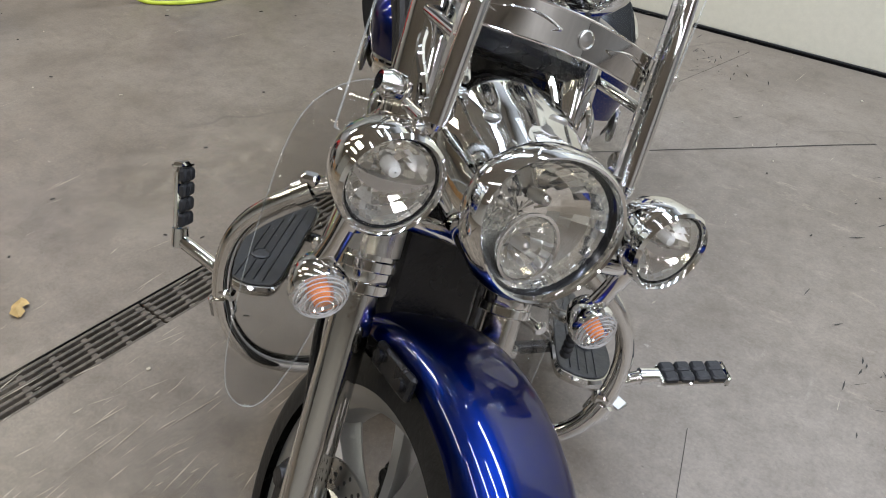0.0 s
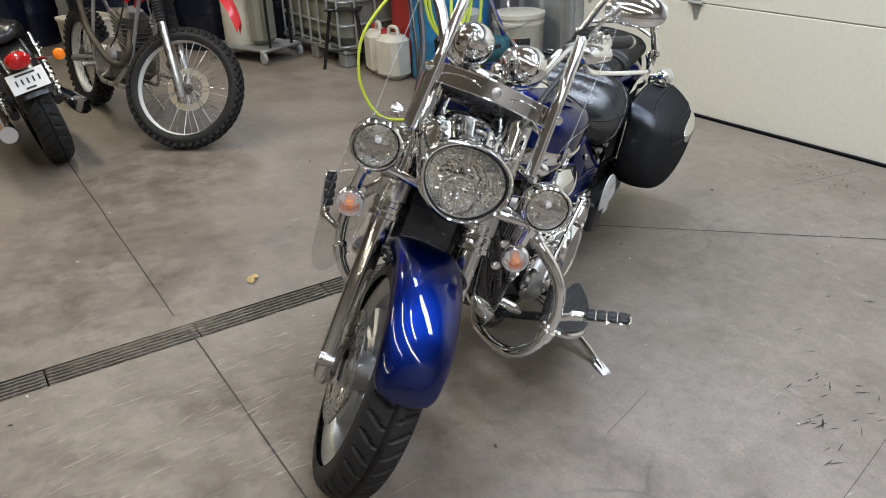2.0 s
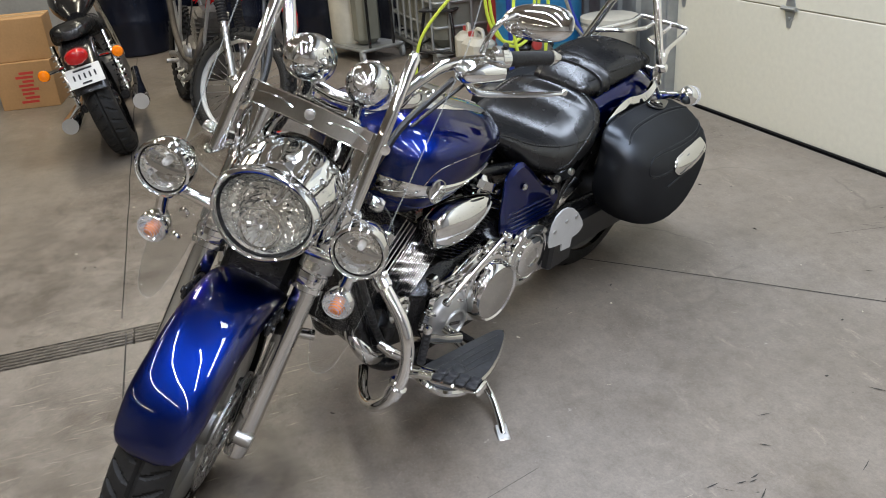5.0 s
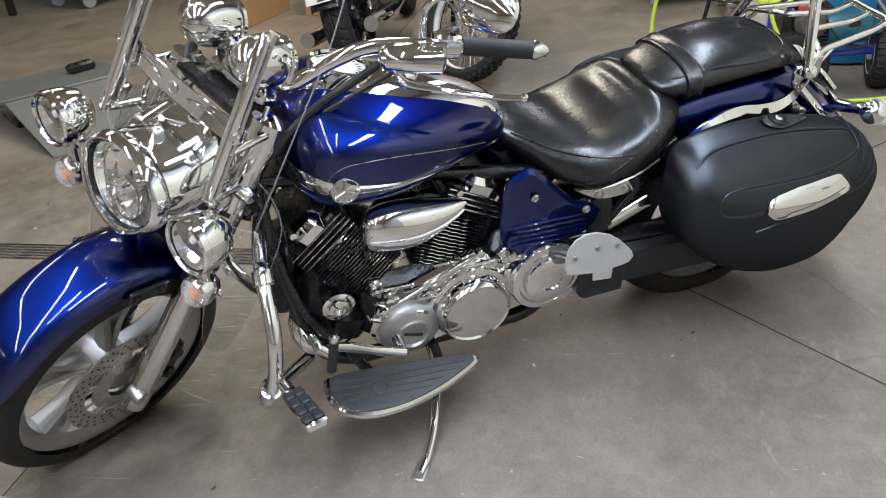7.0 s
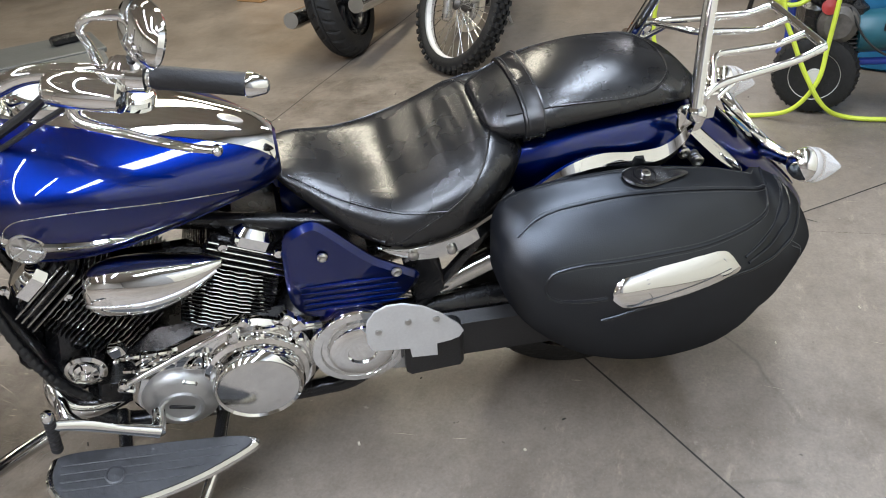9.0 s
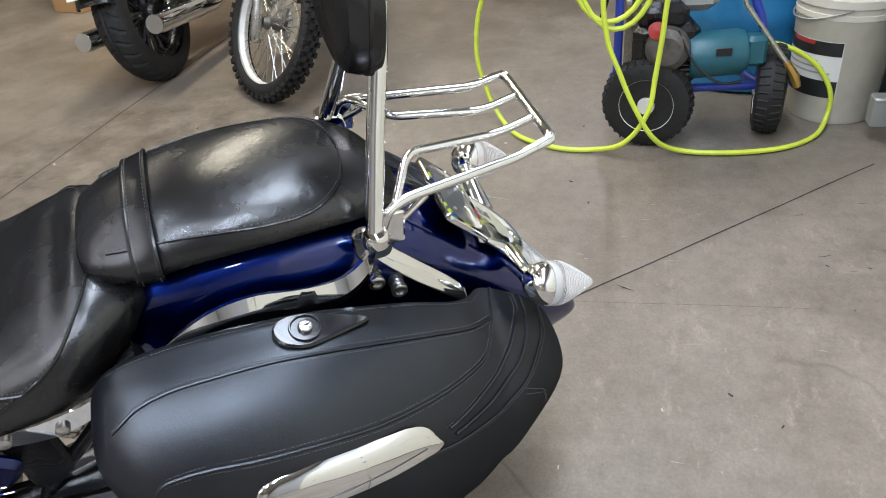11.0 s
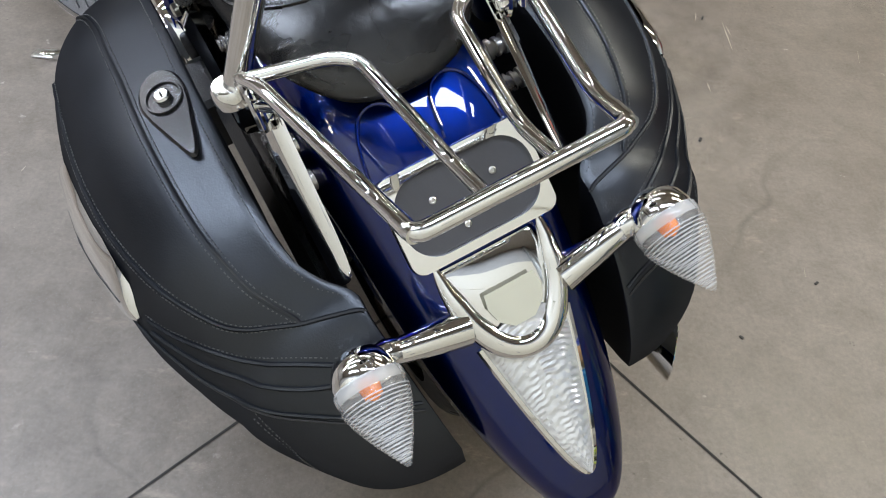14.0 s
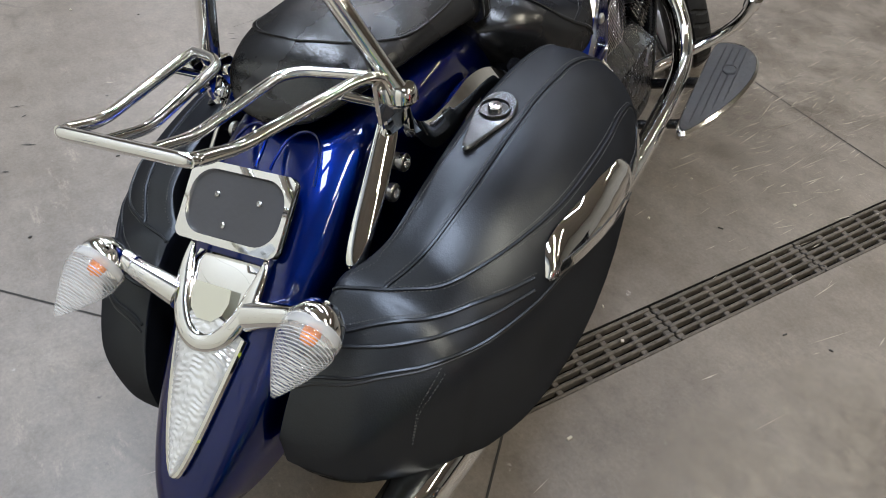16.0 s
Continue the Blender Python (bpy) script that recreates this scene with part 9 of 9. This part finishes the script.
wr = dp("rear_wheel", Shape().lathe([(0.235, -0.026), (0.252, -0.03), (0.252, -0.022), (0.238, -0.012), (0.238, 0.012), (0.252, 0.022), (0.252, 0.03), (0.235, 0.026), (0.228, 0.0), (0.235, -0.026)], RA, (0, 1, 0), 48, cap=False), WHITERIM, "pale rim with wire spokes")
dp("tyre", knobby(0.327, 0.238, 0.058, RA, 40), RUBBER, "black knobby tyre", wr)
tagged(dp("spoke", spokes(RA, 0.035, 0.234, 32, 0.032), STEEL, "wire spokes", wr), kind="stuff")
dp("hub", Shape().lathe([(0.0, -0.07), (0.06, -0.07), (0.065, -0.05), (0.03, -0.03), (0.03, 0.03), (0.07, 0.04), (0.0, 0.05)], RA, (0, 1, 0), 20, cap=False), DIRTY, "", wr)
for sy in (-1, 1):
    dp("swingarm", Shape().tube([(0.96, sy * 0.09, 0.38), (1.42, sy * 0.095, 0.325)], 0.024, 10), STEEL)
dp("side_stand", Shape().tube([(0.88, -0.12, 0.28), (0.84, -0.26, 0.036)], 0.011, 8), STEEL)

# ---------------------------------------------------------------- the black cruiser, tail towards the door
CB = Matrix.Translation((0.545, 2.96, 0)) @ pose(0, 0, 0, 12, 0, 240)
cru = thing("cruiser_motorcycle", CB, "black cruiser motorcycle with a number plate and amber signals", "motorcycle")


def cp(name, shape, mat, label="", parent=None):
    return part(name, shape, mat, parent or cru, label)


CA, CF = (0.0, 0.0, 0.320), (-1.55, 0.0, 0.32)
def wheel_parts(name, label, *args):
    rim, hub, spk = cast_rim(*args)
    w = cp(name, rim, BLACK, label)
    cp("hub", hub, BLACK, "", w)
    for s in spk:
        cp("spoke", s, BLACK, "", w)
    return w


w1 = wheel_parts("rear_wheel", "black cast rear wheel", CA, 0.215, 0.06, 7, 0.08)
cp("tyre", tyre(0.322, 0.218, 0.078, CA, 30), RUBBER, "worn black tyre with grooves", w1)
w2 = wheel_parts("front_wheel", "black cast front wheel", CF, 0.235, 0.05, 7, 0.07)
cp("tyre", tyre(0.320, 0.238, 0.06, CF, 30), RUBBER, "black tyre", w2)
cp("rear_fender", fender_strip(CA, 40, 158, lambda f: 0.385, lambda f: 0.335, lambda f: 0.095, 26, 12), GLOSSBLACK, "gloss black rear fender").matrix_basis = Matrix.Diagonal((1, 1, 1, 1))
ntp = pose(0.345, 0, 0.55, 0, 0, 0) @ pose(0, 0, 0, 0, 62, 0)
pl2 = cp("number_plate", Shape().box((0, 0, 0), (0.105, 0.185, 0.003), ntp, 0.001).moved(Matrix.Translation((0.345, 0, 0.55))), PLATEWHITE, "white number plate with dark bars")
for i, (b, w, h) in enumerate(((0.036, 0.10, 0.010), (0.0, 0.12, 0.036), (-0.038, 0.05, 0.010))):
    off = Vector((0.345, 0, 0.55)) + ntp.to_3x3() @ Vector((-b, 0, 0.0025))
    if h > 0.02:
        for k in range(5):
            o2_ = off + Vector((0, -0.056 + 0.028 * k, 0))
            cp("plate_bar", Shape().box(o2_, (0.030, 0.009, 0.001), ntp), PLASTIC, "", pl2)
    else:
        cp("plate_bar", Shape().box(off, (h, w, 0.001), ntp), PLASTIC, "", pl2)
cp("tail_lamp", Shape().loft([superring(x, 0, 0.65, w, a, a, 2.2, 2.2, 22) for x, w, a in ((0.28, 0.06, 0.04), (0.34, 0.062, 0.042), (0.365, 0.05, 0.033), (0.372, 0.02, 0.012))]), material("red_tail_lens", (0.45, 0.01, 0.01), 0.15, 0.0, 0.6), "red oval tail lamp")
for sy in (-1, 1):
    cp("turn_signal", Shape().lathe([(0.0, -0.03), (0.026, -0.022), (0.032, 0.0), (0.026, 0.016), (0.0, 0.022)], (0.26, sy * 0.20, 0.60), (1, 0, 0), 18, cap=False), AMBER, "amber turn signal")
    cp("signal_stalk", Shape().tube([(0.20, sy * 0.10, 0.60), (0.245, sy * 0.20, 0.60)], 0.010, 8), CHROME)
    sp = []
    for i in range(90):
        t = i / 89
        a = t * 2 * math.pi * 9
        c0 = np.array([-0.02 - 0.10 * t, sy * 0.145, 0.38 + 0.26 * t])
        sp.append(c0 + np.array([0.026 * math.cos(a), 0.026 * math.sin(a), 0]))
    shk = cp("shock", Shape().tube([(-0.02, sy * 0.145, 0.34), (-0.125, sy * 0.145, 0.68)], 0.014, 10), CHROME, "chrome shock with a coil spring")
    cp("spring", Shape().tube(sp, 0.005, 6), CHROME, "", shk)
    cp("muffler", Shape().tube([(-1.0, sy * 0.17, 0.26), (-0.5, sy * 0.18, 0.24), (-0.35, sy * 0.185, 0.25), (0.22, sy * 0.20, 0.30), (0.25, sy * 0.20, 0.305)], [0.025, 0.03, 0.048, 0.048, 0.044], 16), CHROME, "chrome muffler")
    cp("swingarm", Shape().tube([(-0.5, sy * 0.11, 0.34), (0.0, sy * 0.12, 0.32)], 0.026, 10), BLACK)
    cp("fork_leg", Shape().tube([(-1.55, sy * 0.10, 0.30), (-1.22, sy * 0.10, 0.92)], 0.024, 12), CHROME, "chrome fork leg")
    cp("grip", Shape().tube([(-0.90, sy * 0.32, 1.02), (-0.82, sy * 0.42, 1.02)], 0.018, 10), GRIPRUBBER)
    cp("mirror", Shape().tube([(-0.98, sy * 0.28, 1.02), (-1.0, sy * 0.34, 1.16)], 0.006, 8).box((-1.0, sy * 0.38, 1.18), (0.015, 0.13, 0.07), None, 0.006), CHROME, "chrome mirror")
cp("seat", Shape().loft([superring(x, 0, zc, w, a, b, 2.8, 2.8, 26) for x, zc, w, a, b in keyed([(0.10, 0.74, 0.05, 0.02, 0.03), (0.05, 0.74, 0.10, 0.05, 0.04), (-0.15, 0.73, 0.13, 0.05, 0.04), (-0.28, 0.68, 0.15, 0.04, 0.04), (-0.50, 0.68, 0.15, 0.03, 0.04), (-0.62, 0.72, 0.08, 0.02, 0.03)], 18)]), LEATHER, "black leather seat")
cp("tank", Shape().loft([superring(x, 0, zc, w, a, b, 2.3, 2.3, 26) for x, zc, w, a, b in keyed([(-0.58, 0.74, 0.05, 0.03, 0.03), (-0.70, 0.78, 0.11, 0.07, 0.06), (-0.92, 0.82, 0.15, 0.10, 0.09), (-1.06, 0.83, 0.12, 0.08, 0.08), (-1.10, 0.83, 0.05, 0.04, 0.04)], 18)]), GLOSSBLACK, "gloss black tank")
cp("engine", Shape().box((-0.75, 0, 0.36), (0.50, 0.30, 0.26), None, 0.05).box((-0.92, 0, 0.58), (0.16, 0.20, 0.22), pose(0, 0, 0, 0, -22, 0), 0.03).box((-0.60, 0, 0.58), (0.16, 0.20, 0.22), pose(0, 0, 0, 0, 22, 0), 0.03), DIRTY, "black and chrome V engine")
cp("frame", Shape().tube(filleted([(-1.16, 0, 0.86), (-1.05, 0, 0.30), (-0.95, 0, 0.18), (-0.45, 0, 0.18), (-0.35, 0, 0.50), (0.05, 0, 0.64)], 0.08), 0.022, 10), BLACK)
cp("handlebar", Shape().tube(filleted([(-0.82, -0.42, 1.02), (-0.95, -0.26, 1.02), (-1.14, -0.06, 0.97), (-1.14, 0.06, 0.97), (-0.95, 0.26, 1.02), (-0.82, 0.42, 1.02)], 0.05), 0.0125, 10), CHROME, "chrome handlebar")
cp("headlight", Shape().lathe([(0.0, 0.10), (0.06, 0.08), (0.085, 0.03), (0.088, 0.0), (0.0, -0.01)], (-1.36, 0, 0.86), (1, 0, 0), 26, cap=False), CHROME, "chrome headlight")
cp("side_stand", Shape().tube([(-0.80, -0.12, 0.22), (-0.78, -0.30, 0.075)], 0.012, 8), CHROME)

# ---------------------------------------------------------------- small litter on the floor
lv_ = tagged(new("leaf", Shape().loft([[(x, y0 - w, z), (x, y0, z + 0.006), (x, y0 + w, z)] for x, y0, w, z in ((-0.035, 0, 0.002, 0.004), (-0.02, 0.004, 0.018, 0.010), (-0.005, 0.006, 0.012, 0.012), (0.010, 0.0, 0.021, 0.008), (0.026, -0.003, 0.010, 0.010), (0.036, 0, 0.002, 0.006))], False, False, False).mesh("leaf", LEAFMAT)), "curled dry yellow leaf on the concrete", "leaf")
lv_.matrix_world = pose(-0.272, 0.982, 0, 0, 0, 25)
rgn = random.Random(11)
chips = Shape()
for i in range(70):
    x, y = rgn.uniform(-2.2, 2.2), rgn.uniform(-1.8, 2.2)
    L, w = rgn.uniform(0.004, 0.016), rgn.uniform(0.002, 0.006)
    chips.box((x, y, 0.002), (L, w, 0.003), pose(0, 0, 0, 0, 0, rgn.uniform(0, 180)), 0.001)
tagged(new("floor_litter", chips.mesh("floor_litter", material("dark_grit", (0.05, 0.045, 0.04), 0.9))), "scattered dark grit and chips", "litter", kind="stuff")
chips = Shape()
for i in range(40):
    x, y = rgn.uniform(-2.2, 2.2), rgn.uniform(-1.8, 2.2)
    chips.box((x, y, 0.0025), (rgn.uniform(0.004, 0.014), rgn.uniform(0.003, 0.008), 0.004), pose(0, 0, 0, 0, 0, rgn.uniform(0, 180)), 0.001)
tagged(new("pale_litter", chips.mesh("pale_litter", material("pale_chip", (0.55, 0.50, 0.40), 0.8))), "scattered pale chips on the floor", "litter", kind="stuff")
